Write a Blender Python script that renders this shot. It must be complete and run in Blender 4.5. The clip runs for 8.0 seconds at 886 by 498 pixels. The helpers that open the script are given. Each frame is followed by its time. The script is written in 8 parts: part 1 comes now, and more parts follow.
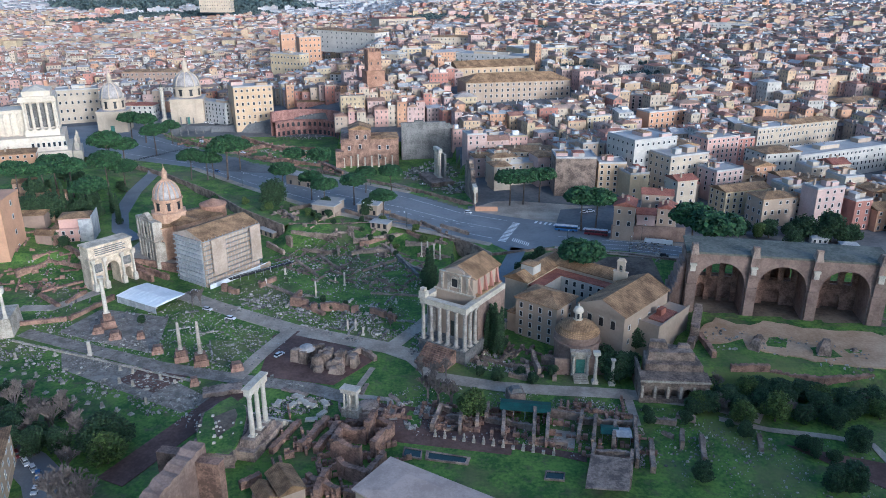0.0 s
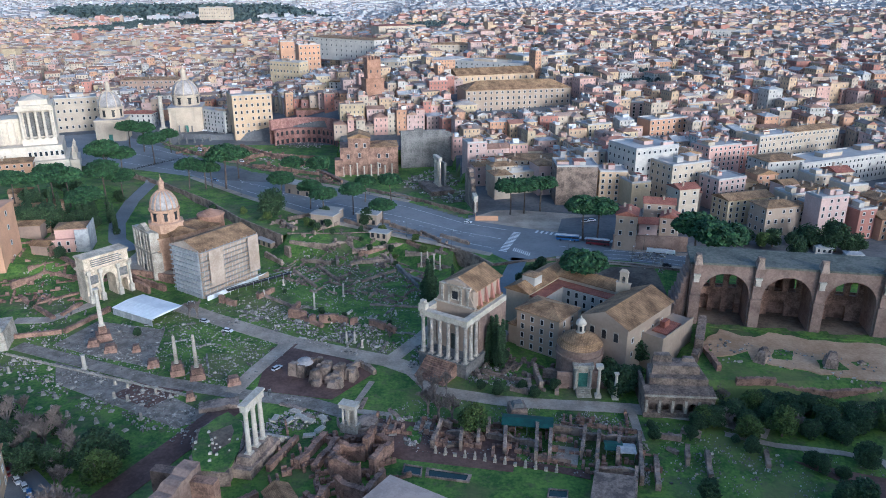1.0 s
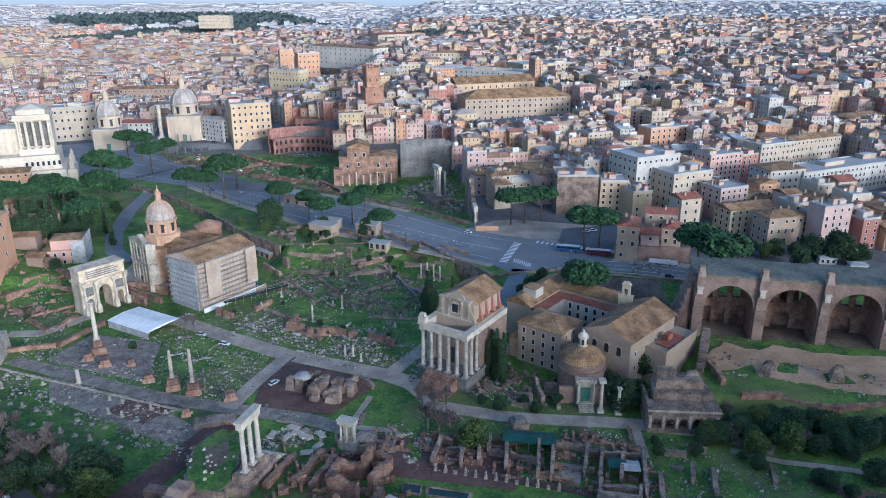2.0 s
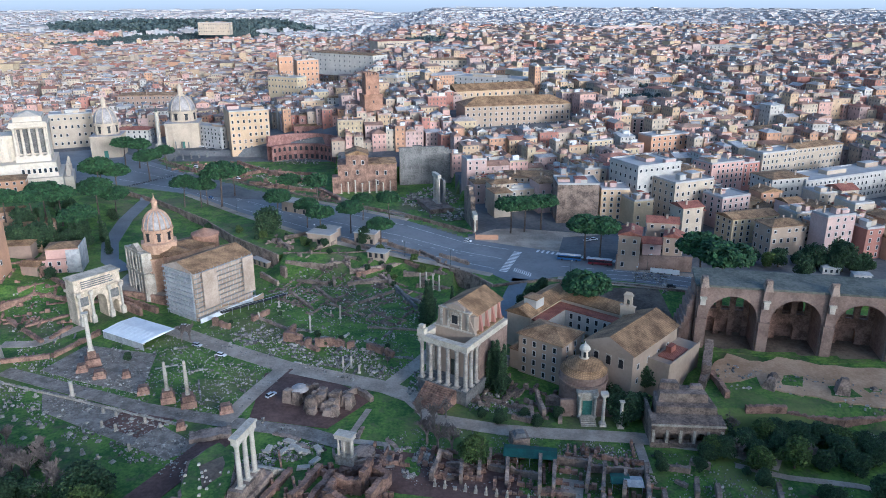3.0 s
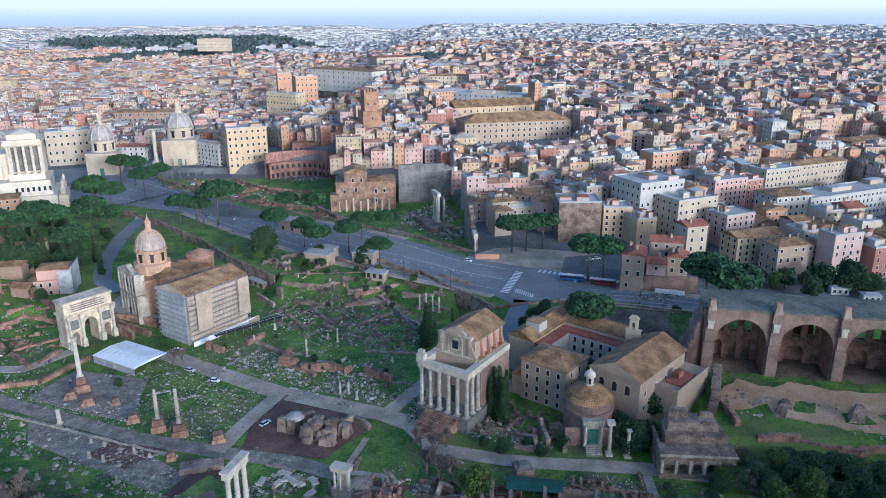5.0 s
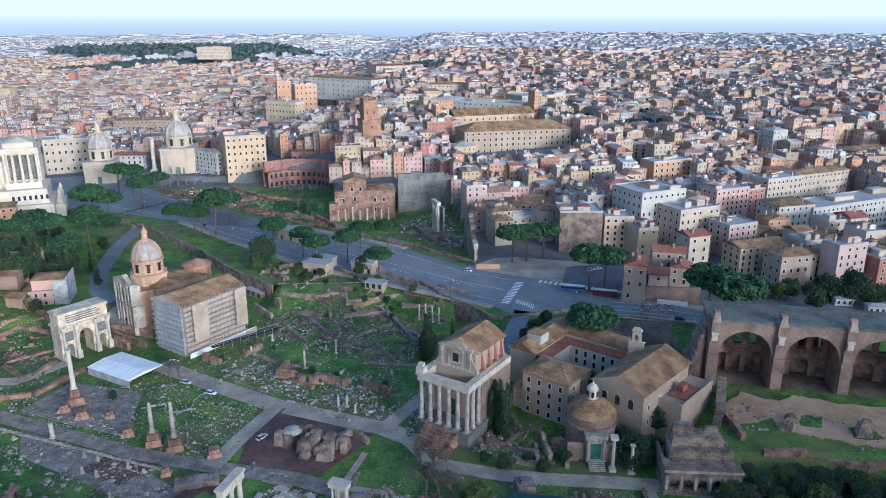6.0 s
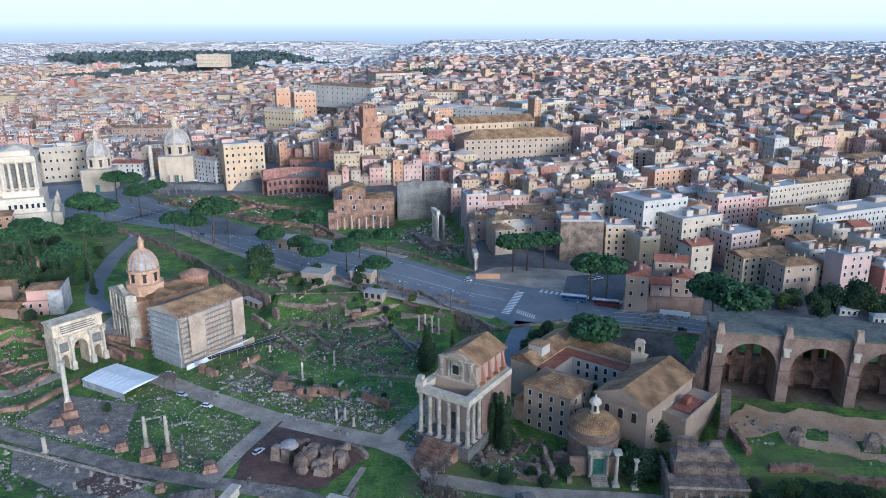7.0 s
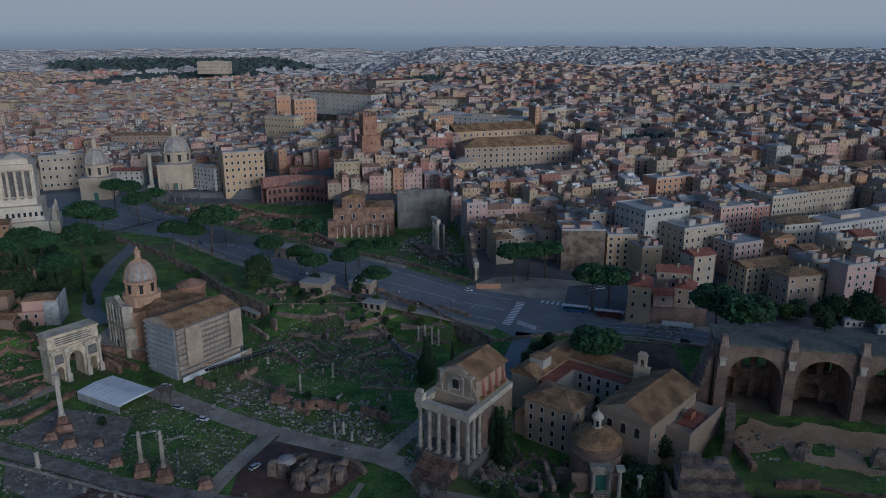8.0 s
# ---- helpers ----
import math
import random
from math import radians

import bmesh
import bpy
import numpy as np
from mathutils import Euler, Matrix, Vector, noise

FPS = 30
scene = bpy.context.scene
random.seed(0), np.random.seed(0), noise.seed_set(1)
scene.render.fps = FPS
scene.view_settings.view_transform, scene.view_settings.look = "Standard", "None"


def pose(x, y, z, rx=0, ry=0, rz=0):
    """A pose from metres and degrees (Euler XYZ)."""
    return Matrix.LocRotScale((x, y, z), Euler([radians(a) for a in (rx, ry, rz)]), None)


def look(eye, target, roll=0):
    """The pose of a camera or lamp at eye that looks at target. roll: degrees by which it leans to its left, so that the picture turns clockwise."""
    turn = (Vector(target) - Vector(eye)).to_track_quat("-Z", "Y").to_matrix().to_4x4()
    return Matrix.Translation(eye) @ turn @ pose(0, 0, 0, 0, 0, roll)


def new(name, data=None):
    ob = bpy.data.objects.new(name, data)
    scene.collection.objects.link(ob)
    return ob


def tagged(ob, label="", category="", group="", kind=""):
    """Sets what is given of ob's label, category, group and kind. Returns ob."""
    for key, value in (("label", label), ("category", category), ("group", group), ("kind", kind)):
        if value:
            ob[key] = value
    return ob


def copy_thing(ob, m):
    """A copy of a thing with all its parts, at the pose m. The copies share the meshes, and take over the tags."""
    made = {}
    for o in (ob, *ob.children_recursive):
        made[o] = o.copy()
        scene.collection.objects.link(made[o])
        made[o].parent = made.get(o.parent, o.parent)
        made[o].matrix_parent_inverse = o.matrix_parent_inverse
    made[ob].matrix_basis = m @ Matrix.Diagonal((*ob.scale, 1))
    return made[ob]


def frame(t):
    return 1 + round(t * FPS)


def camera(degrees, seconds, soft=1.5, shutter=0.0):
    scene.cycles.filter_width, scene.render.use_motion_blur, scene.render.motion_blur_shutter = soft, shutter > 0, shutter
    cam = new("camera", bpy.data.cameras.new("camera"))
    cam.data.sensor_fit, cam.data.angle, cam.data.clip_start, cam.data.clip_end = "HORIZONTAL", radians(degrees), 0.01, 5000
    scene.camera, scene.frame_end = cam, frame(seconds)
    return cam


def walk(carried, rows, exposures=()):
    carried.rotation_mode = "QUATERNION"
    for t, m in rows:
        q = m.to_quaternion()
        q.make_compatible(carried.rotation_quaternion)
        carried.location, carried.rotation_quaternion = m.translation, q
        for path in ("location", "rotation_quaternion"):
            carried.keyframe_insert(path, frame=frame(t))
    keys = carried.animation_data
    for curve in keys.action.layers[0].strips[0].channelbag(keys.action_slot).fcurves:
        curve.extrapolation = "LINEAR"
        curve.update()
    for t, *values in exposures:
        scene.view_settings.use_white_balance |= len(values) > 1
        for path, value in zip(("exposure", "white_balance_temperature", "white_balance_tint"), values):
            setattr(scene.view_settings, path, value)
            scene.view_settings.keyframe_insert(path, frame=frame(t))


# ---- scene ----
cam = camera(62.0, 8.0, soft=0.9)

PATH = [
    (0, (0.737, -246.302, 137.414), (0.722, -244.429, 136.713), 0.1),
    (0.5, (0.683, -243.951, 137.72), (0.669, -242.075, 137.028), 0.1),
    (1, (0.641, -241.786, 137.82), (0.626, -239.907, 137.135), -0.0),
    (1.5, (0.644, -239.554, 138.038), (0.629, -237.672, 137.363), -0.1),
    (3, (0.404, -233.317, 138.446), (0.392, -231.426, 137.795), 0.0),
    (3.5, (0.287, -231.146, 138.345), (0.276, -229.251, 137.704), 0.0),
    (4, (0.115, -229.151, 138.495), (0.104, -227.254, 137.863), 0.0),
    (4.5, (0.192, -227.066, 138.589), (0.181, -225.166, 137.966), -0.1),
    (6, (-0.278, -220.925, 138.443), (-0.286, -219.015, 137.85), -0.0),
    (6.5, (-0.354, -218.903, 138.554), (-0.362, -216.99, 137.97), -0.0),
    (7, (-0.37, -216.815, 138.488), (-0.377, -214.899, 137.913), 0.0),
    (7.5, (-0.261, -214.756, 139.0), (-0.268, -212.838, 138.433), 0.0),
    (8, (-0.051, -212.76, 139.317), (-0.06, -210.84, 138.758), 0.0),
]
walk(cam, [(t, look(eye, target, roll)) for t, eye, target, roll in PATH],
     [(0, 0.68, 4450, 8), (7.1, 0.68, 4450, 8), (7.4, 0.34, 4450, 8), (7.7, -0.26, 4450, 8), (8.0, -1.04, 4450, 8)])

# ---- light ----
scene.view_settings.exposure = 0.0
world = bpy.data.worlds.new("sky")
scene.world = world
world.use_nodes = True
wn = world.node_tree
sky = wn.nodes.new("ShaderNodeTexSky")
sky.sky_type = "NISHITA"
sky.sun_disc = False
SUN_EL, SUN_AZ = radians(11), radians(144)   # low hazy sun behind the unseen shading hill where the walk begins
sky.sun_elevation, sky.sun_rotation = SUN_EL, SUN_AZ
sky.air_density, sky.dust_density, sky.ozone_density = 1.0, 3.2, 0.8
wn.nodes["Background"].inputs[1].default_value = 0.15
wn.links.new(sky.outputs[0], wn.nodes["Background"].inputs[0])
sun = new("sun", bpy.data.lights.new("sun", "SUN"))
sun.data.energy, sun.data.angle, sun.data.color = 1.9, radians(11), (1.0, 0.86, 0.70)
sun_from = Vector((math.sin(SUN_AZ) * math.cos(SUN_EL), math.cos(SUN_AZ) * math.cos(SUN_EL), math.sin(SUN_EL)))
sun.matrix_world = look(sun_from * 900, (0, 0, 0))


# ---- materials ----
def mat(name, dark, light, scale=0.3, rough=0.9, bump=0.15, fine=6.0, vary=0.0, island=False, palette=None, metal=0.0):
    """Two-scale mottled surface; vary shifts each piece's brightness; palette: colours picked per island or object."""
    m = bpy.data.materials.new(name)
    m.use_nodes = True
    nt = m.node_tree
    n, l = nt.nodes, nt.links
    bs = n["Principled BSDF"]
    bs.inputs["Roughness"].default_value, bs.inputs["Metallic"].default_value = rough, metal
    tc = n.new("ShaderNodeTexCoord")
    big, small = n.new("ShaderNodeTexNoise"), n.new("ShaderNodeTexNoise")
    for node, s, d in ((big, scale, 4), (small, scale * fine, 3)):
        node.inputs["Scale"].default_value, node.inputs["Detail"].default_value = s, d
        node.inputs["Roughness"].default_value = 0.65
        l.new(tc.outputs["Object"], node.inputs["Vector"])
    add = n.new("ShaderNodeMath"); add.operation = "MULTIPLY_ADD"
    l.new(small.outputs[0], add.inputs[0]); add.inputs[1].default_value = 0.5
    l.new(big.outputs[0], add.inputs[2])
    ramp = n.new("ShaderNodeValToRGB")
    ramp.color_ramp.elements[0].position, ramp.color_ramp.elements[1].position = 0.62, 0.90
    ramp.color_ramp.elements[0].color, ramp.color_ramp.elements[1].color = (*dark, 1), (*light, 1)
    l.new(add.outputs[0], ramp.inputs[0])
    col = ramp.outputs[0]
    src = None
    if island:
        src = n.new("ShaderNodeNewGeometry").outputs["Random Per Island"]
    elif vary or palette:
        src = n.new("ShaderNodeObjectInfo").outputs["Random"]
    if palette:
        pr = n.new("ShaderNodeValToRGB"); pr.color_ramp.interpolation = "CONSTANT"
        els = pr.color_ramp.elements
        while len(els) < len(palette):
            els.new(0.5)
        for i, c in enumerate(palette):
            els[i].position, els[i].color = i / len(palette), (*c, 1)
        l.new(src, pr.inputs[0])
        mx = n.new("ShaderNodeMix"); mx.data_type = "RGBA"; mx.blend_type = "MULTIPLY"; mx.inputs[0].default_value = 1
        l.new(pr.outputs[0], mx.inputs[6]); l.new(col, mx.inputs[7]); col = mx.outputs[2]
    if vary:
        hs = n.new("ShaderNodeHueSaturation")
        mr = n.new("ShaderNodeMapRange")
        l.new(src, mr.inputs[0]); mr.inputs[3].default_value, mr.inputs[4].default_value = 1 - vary, 1 + vary
        l.new(mr.outputs[0], hs.inputs["Value"]); l.new(col, hs.inputs["Color"]); col = hs.outputs[0]
    l.new(col, bs.inputs["Base Color"])
    if bump:
        b = n.new("ShaderNodeBump"); b.inputs["Strength"].default_value = bump; b.inputs["Distance"].default_value = 0.3
        l.new(add.outputs[0], b.inputs["Height"]); l.new(b.outputs[0], bs.inputs["Normal"])
    return m


def courses(m, scale, depth):
    """Adds rows of tiles running with the slope to a roof material."""
    n, l = m.node_tree.nodes, m.node_tree.links
    tc, wv, wv2, mx = n.new("ShaderNodeTexCoord"), n.new("ShaderNodeTexWave"), n.new("ShaderNodeTexWave"), n.new("ShaderNodeMath")
    wv.bands_direction, wv2.bands_direction = "X", "Y"
    for w in (wv, wv2):
        w.inputs["Scale"].default_value, w.inputs["Distortion"].default_value = scale, 1.2
        l.new(tc.outputs["Object"], w.inputs["Vector"])
    mx.operation = "MULTIPLY"
    l.new(wv.outputs[1], mx.inputs[0]); l.new(wv2.outputs[1], mx.inputs[1])
    bs = n["Principled BSDF"]
    old = bs.inputs["Base Color"].links[0].from_socket
    mix = n.new("ShaderNodeMix"); mix.data_type = "RGBA"; mix.blend_type = "MULTIPLY"; mix.inputs[0].default_value = depth
    mr = n.new("ShaderNodeMapRange"); mr.inputs[3].default_value, mr.inputs[4].default_value = 0.45, 1.35
    cb = n.new("ShaderNodeCombineColor")
    l.new(mx.outputs[0], mr.inputs[0])
    for i in range(3):
        l.new(mr.outputs[0], cb.inputs[i])
    l.new(old, mix.inputs[6]); l.new(cb.outputs[0], mix.inputs[7]); l.new(mix.outputs[2], bs.inputs["Base Color"])


def soft(c, k=0.75):
    return tuple(v * k for v in c)


def plain(name, c, **kw):
    return mat(name, soft(c, kw.pop("low", 0.72)), c, **kw)


M = {}
M["grass"] = mat("grass", (0.040, 0.098, 0.012), (0.155, 0.245, 0.035), 0.10, fine=8, bump=0.4)


def bare_patches(m, earth):
    """Lets worn brown earth and yellowish tufts show through the grass."""
    n, l = m.node_tree.nodes, m.node_tree.links
    bs = n["Principled BSDF"]
    tc = n.new("ShaderNodeTexCoord")
    for sc, lo, hi, c in ((0.028, 0.50, 0.66, earth), (0.21, 0.53, 0.68, soft_earth), (0.014, 0.54, 0.72, (0.17, 0.21, 0.04))):
        nz, rp, mix = n.new("ShaderNodeTexNoise"), n.new("ShaderNodeMapRange"), n.new("ShaderNodeMix")
        nz.inputs["Scale"].default_value, nz.inputs["Detail"].default_value, nz.inputs["Roughness"].default_value = sc, 6, 0.7
        l.new(tc.outputs["Object"], nz.inputs["Vector"])
        rp.inputs[1].default_value, rp.inputs[2].default_value, rp.inputs[4].default_value = lo, hi, 0.8
        l.new(nz.outputs[0], rp.inputs[0])
        mix.data_type = "RGBA"
        old = bs.inputs["Base Color"].links[0].from_socket
        l.new(rp.outputs[0], mix.inputs[0]); l.new(old, mix.inputs[6])
        mix.inputs[7].default_value = (*c, 1)
        l.new(mix.outputs[2], bs.inputs["Base Color"])


soft_earth = (0.105, 0.098, 0.055)
bare_patches(M["grass"], (0.135, 0.105, 0.07))
M["soil"] = mat("soil", (0.075, 0.055, 0.040), (0.20, 0.155, 0.11), 0.06, fine=12, bump=0.3)
M["redsoil"] = mat("red_soil", (0.085, 0.045, 0.034), (0.17, 0.10, 0.075), 0.08, fine=10)
M["sand"] = mat("sand", (0.37, 0.235, 0.125), (0.56, 0.39, 0.24), 0.07, fine=14)
M["asphalt"] = mat("asphalt", (0.155, 0.160, 0.170), (0.225, 0.23, 0.24), 0.04, 0.8, 0.05, fine=25)
M["paving"] = mat("paving", (0.27, 0.225, 0.175), (0.45, 0.38, 0.30), 0.10, fine=12)
M["basalt"] = mat("basalt_paving", (0.15, 0.125, 0.10), (0.31, 0.27, 0.22), 0.25, fine=6, bump=0.5)
M["cityground"] = mat("street", (0.10, 0.10, 0.102), (0.18, 0.175, 0.17), 0.05, fine=10)
M["paint"] = mat("road_paint", (0.55, 0.55, 0.55), (0.8, 0.8, 0.8), 0.5, bump=0)
M["brick"] = mat("roman_brick", (0.125, 0.075, 0.053), (0.37, 0.225, 0.155), 0.22, fine=7, bump=0.45, vary=0.12)
M["ruin"] = mat("ruin_masonry", (0.115, 0.085, 0.066), (0.36, 0.27, 0.205), 0.2, fine=7, bump=0.6, vary=0.2)
M["rosebrick"] = mat("rose_red_brick", (0.20, 0.10, 0.08), (0.38, 0.21, 0.17), 0.2, fine=8, bump=0.4)
M["pinkbrick"] = mat("rose_masonry", (0.165, 0.11, 0.085), (0.31, 0.22, 0.17), 0.12, fine=9, bump=0.4)
M["marble"] = mat("marble", (0.40, 0.35, 0.275), (0.60, 0.54, 0.44), 0.3, 0.8, 0.4, fine=7)
M["travertine"] = mat("travertine", (0.27, 0.23, 0.175), (0.52, 0.46, 0.37), 0.2, 0.8, 0.25, fine=8)
M["weathered"] = mat("weathered_marble", (0.27, 0.235, 0.195), (0.47, 0.42, 0.355), 0.35, 0.8, 0.4, fine=6)
M["white"] = mat("white_stone", (0.50, 0.43, 0.335), (0.65, 0.57, 0.455), 0.08, 0.7, 0.1, fine=8)
M["rosecrete"] = mat("rose_screed", (0.40, 0.305, 0.245), (0.54, 0.42, 0.345), 0.15, 0.85, 0.15, fine=9)
M["mossroof"] = mat("mossy_slab", (0.075, 0.08, 0.065), (0.16, 0.16, 0.135), 0.1, fine=8, bump=0.3)
M["archstone"] = mat("warm_marble", (0.40, 0.325, 0.23), (0.72, 0.60, 0.44), 0.22, 0.8, 0.3, fine=7)
M["towerbrick"] = mat("orange_brick", (0.22, 0.12, 0.075), (0.40, 0.23, 0.15), 0.15, fine=9, bump=0.3)
M["grey"] = mat("grey_stone", (0.11, 0.105, 0.098), (0.235, 0.225, 0.21), 0.12, fine=8, bump=0.4)
M["rubble"] = mat("rubble", (0.14, 0.125, 0.105), (0.41, 0.375, 0.32), 0.5, fine=5, island=True, vary=0.6)
M["tile"] = mat("roof_tile", (0.17, 0.098, 0.046), (0.46, 0.285, 0.14), 0.15, fine=14, bump=0.5, vary=0.15)
M["redtile"] = mat("red_roof_tile", (0.26, 0.09, 0.06), (0.42, 0.17, 0.11), 0.2, fine=12, bump=0.4)
courses(M["tile"], 0.55, 0.6)
courses(M["redtile"], 0.55, 0.6)
M["sheet"] = mat("scaffold_sheet", (0.30, 0.30, 0.30), (0.46, 0.455, 0.45), 0.2, 0.8, 0.3, fine=4)
M["net"] = mat("scaffold_net", (0.34, 0.26, 0.19), (0.50, 0.40, 0.31), 0.12, 0.85, 0.2, fine=10)
M["steel"] = mat("steel_pipe", (0.40, 0.41, 0.42), (0.6, 0.61, 0.62), 1.0, 0.45, 0, metal=0.6)
M["canvas"] = mat("white_canvas", (0.70, 0.71, 0.73), (0.86, 0.87, 0.88), 0.1, 0.6, 0.1, fine=5)
M["lead"] = mat("lead_dome", (0.26, 0.235, 0.22), (0.44, 0.40, 0.37), 0.25, 0.6, 0.2, fine=5)
M["sandstone"] = mat("brown_stucco", (0.33, 0.205, 0.13), (0.55, 0.36, 0.235), 0.15, 0.9, 0.2, fine=8)
M["dark"] = mat("dark_opening", (0.012, 0.013, 0.016), (0.03, 0.032, 0.036), 1.0, 0.35, 0)
M["orange"] = mat("orange_hoarding", (0.55, 0.20, 0.03), (0.75, 0.32, 0.06), 0.4, 0.7, 0.1)
M["green"] = mat("green_canopy", (0.012, 0.05, 0.038), (0.025, 0.095, 0.07), 0.3, 0.6, 0.1)
M["water"] = mat("pond_water", (0.02, 0.035, 0.03), (0.03, 0.05, 0.04), 0.4, 0.08, 0.03)
M["wood"] = mat("bark", (0.055, 0.040, 0.030), (0.14, 0.105, 0.08), 1.2, bump=0.6)
M["twig"] = mat("bare_twigs", (0.12, 0.095, 0.080), (0.21, 0.175, 0.15), 0.8, bump=0.0)
M["pine"] = mat("pine_needles", (0.016, 0.046, 0.015), (0.044, 0.096, 0.029), 0.5, fine=6, bump=0, island=True, vary=0.45)
M["leaf"] = mat("evergreen_leaf", (0.020, 0.042, 0.016), (0.055, 0.090, 0.032), 0.5, fine=6, bump=0, island=True, vary=0.5)
M["yleaf"] = mat("yellow_green_leaf", (0.045, 0.075, 0.014), (0.11, 0.145, 0.03), 0.5, fine=6, bump=0, island=True, vary=0.5)
# foliage made paler and bluer, with the haze of distance in its colour
M["wood_far"] = mat("haze_tinted_wood", (0.06, 0.088, 0.085), (0.105, 0.13, 0.12), 0.05, fine=6, bump=0, island=True, vary=0.3)
M["frame"] = mat("window_frame", (0.45, 0.43, 0.40), (0.62, 0.60, 0.56), 0.6, 0.6, 0)
M["pane"] = mat("window_pane", (0.020, 0.023, 0.028), (0.045, 0.05, 0.058), 0.8, 0.15, 0)
M["far_pane"] = mat("dull_window", (0.075, 0.07, 0.066), (0.13, 0.12, 0.11), 0.8, 0.4, 0)
M["red"] = mat("dark_red_paint", (0.10, 0.012, 0.02), (0.17, 0.02, 0.028), 1, 0.3, 0)
M["blue"] = mat("blue_paint", (0.03, 0.09, 0.25), (0.05, 0.14, 0.35), 1, 0.3, 0)
M["silver"] = mat("silver_paint", (0.42, 0.43, 0.45), (0.6, 0.6, 0.62), 1, 0.3, 0)
M["whitepaint"] = mat("white_paint", (0.74, 0.74, 0.74), (0.82, 0.82, 0.82), 1, 0.35, 0)
M["black"] = mat("black_rubber", (0.015, 0.015, 0.015), (0.03, 0.03, 0.03), 2, 0.7, 0)
M["bronze"] = mat("bronze", (0.05, 0.06, 0.05), (0.11, 0.12, 0.10), 1.0, 0.5, 0, metal=0.4)
M["greendoor"] = mat("green_bronze_door", (0.03, 0.10, 0.08), (0.06, 0.17, 0.13), 1.0, 0.6, 0.1)
PLASTER = {"cream": (0.52, 0.43, 0.32), "ochre": (0.55, 0.40, 0.25), "pink": (0.60, 0.38, 0.31), "orange": (0.55, 0.32, 0.19),
           "whiteish": (0.52, 0.485, 0.43), "rust": (0.42, 0.20, 0.15), "tan": (0.42, 0.325, 0.24), "greyish": (0.46, 0.44, 0.42),
           "rose": (0.55, 0.395, 0.34), "yellow": (0.54, 0.43, 0.27), "brown": (0.34, 0.24, 0.18)}
for k, c in PLASTER.items():
    M[k] = mat("plaster_" + k, soft(c, 0.80), c, 0.10, 0.9, 0.08, fine=9, vary=0.06)
CITY = [PLASTER[k] for k in ("cream", "ochre", "rose", "tan", "whiteish", "pink", "cream", "rust", "ochre", "yellow", "orange", "rose", "tan", "pink")]
M["citywall"] = mat("city_plaster", (0.72, 0.72, 0.72), (1, 1, 1), 0.06, 0.9, 0, fine=8, island=True, palette=CITY)
M["cityroof"] = mat("city_roof", (0.55, 0.55, 0.55), (0.88, 0.88, 0.88), 0.12, 0.9, 0, fine=10, island=True,
                    palette=[(0.42, 0.25, 0.17), (0.34, 0.21, 0.15), (0.50, 0.33, 0.23), (0.38, 0.28, 0.22), (0.55, 0.52, 0.50), (0.45, 0.22, 0.15), (0.31, 0.24, 0.20), (0.52, 0.37, 0.28), (0.62, 0.60, 0.57), (0.46, 0.29, 0.21), (0.58, 0.50, 0.43)])
# far districts: aerial haze is painted in as a paler, greyer palette
HAZE_TONES = [(0.48, 0.48, 0.49), (0.54, 0.54, 0.55), (0.43, 0.43, 0.44), (0.50, 0.46, 0.45), (0.58, 0.58, 0.59), (0.46, 0.42, 0.41)]
M["outerwall"] = mat("haze_tinted_far_plaster", (0.8, 0.8, 0.8), (1, 1, 1), 0.05, 0.9, 0, island=True, palette=HAZE_TONES)
M["outerroof"] = mat("haze_tinted_far_roof", (0.8, 0.8, 0.8), (1, 1, 1), 0.05, 0.9, 0, island=True, palette=[(0.32, 0.29, 0.28), (0.38, 0.37, 0.37), (0.34, 0.31, 0.30), (0.42, 0.42, 0.42)])
M["clutter"] = mat("roof_clutter", (0.62, 0.62, 0.62), (0.9, 0.9, 0.9), 0.3, 0.8, 0, island=True,
                   palette=[(0.75, 0.74, 0.72), (0.55, 0.50, 0.45), (0.62, 0.42, 0.32), (0.35, 0.34, 0.34), (0.80, 0.79, 0.78), (0.50, 0.30, 0.22)])


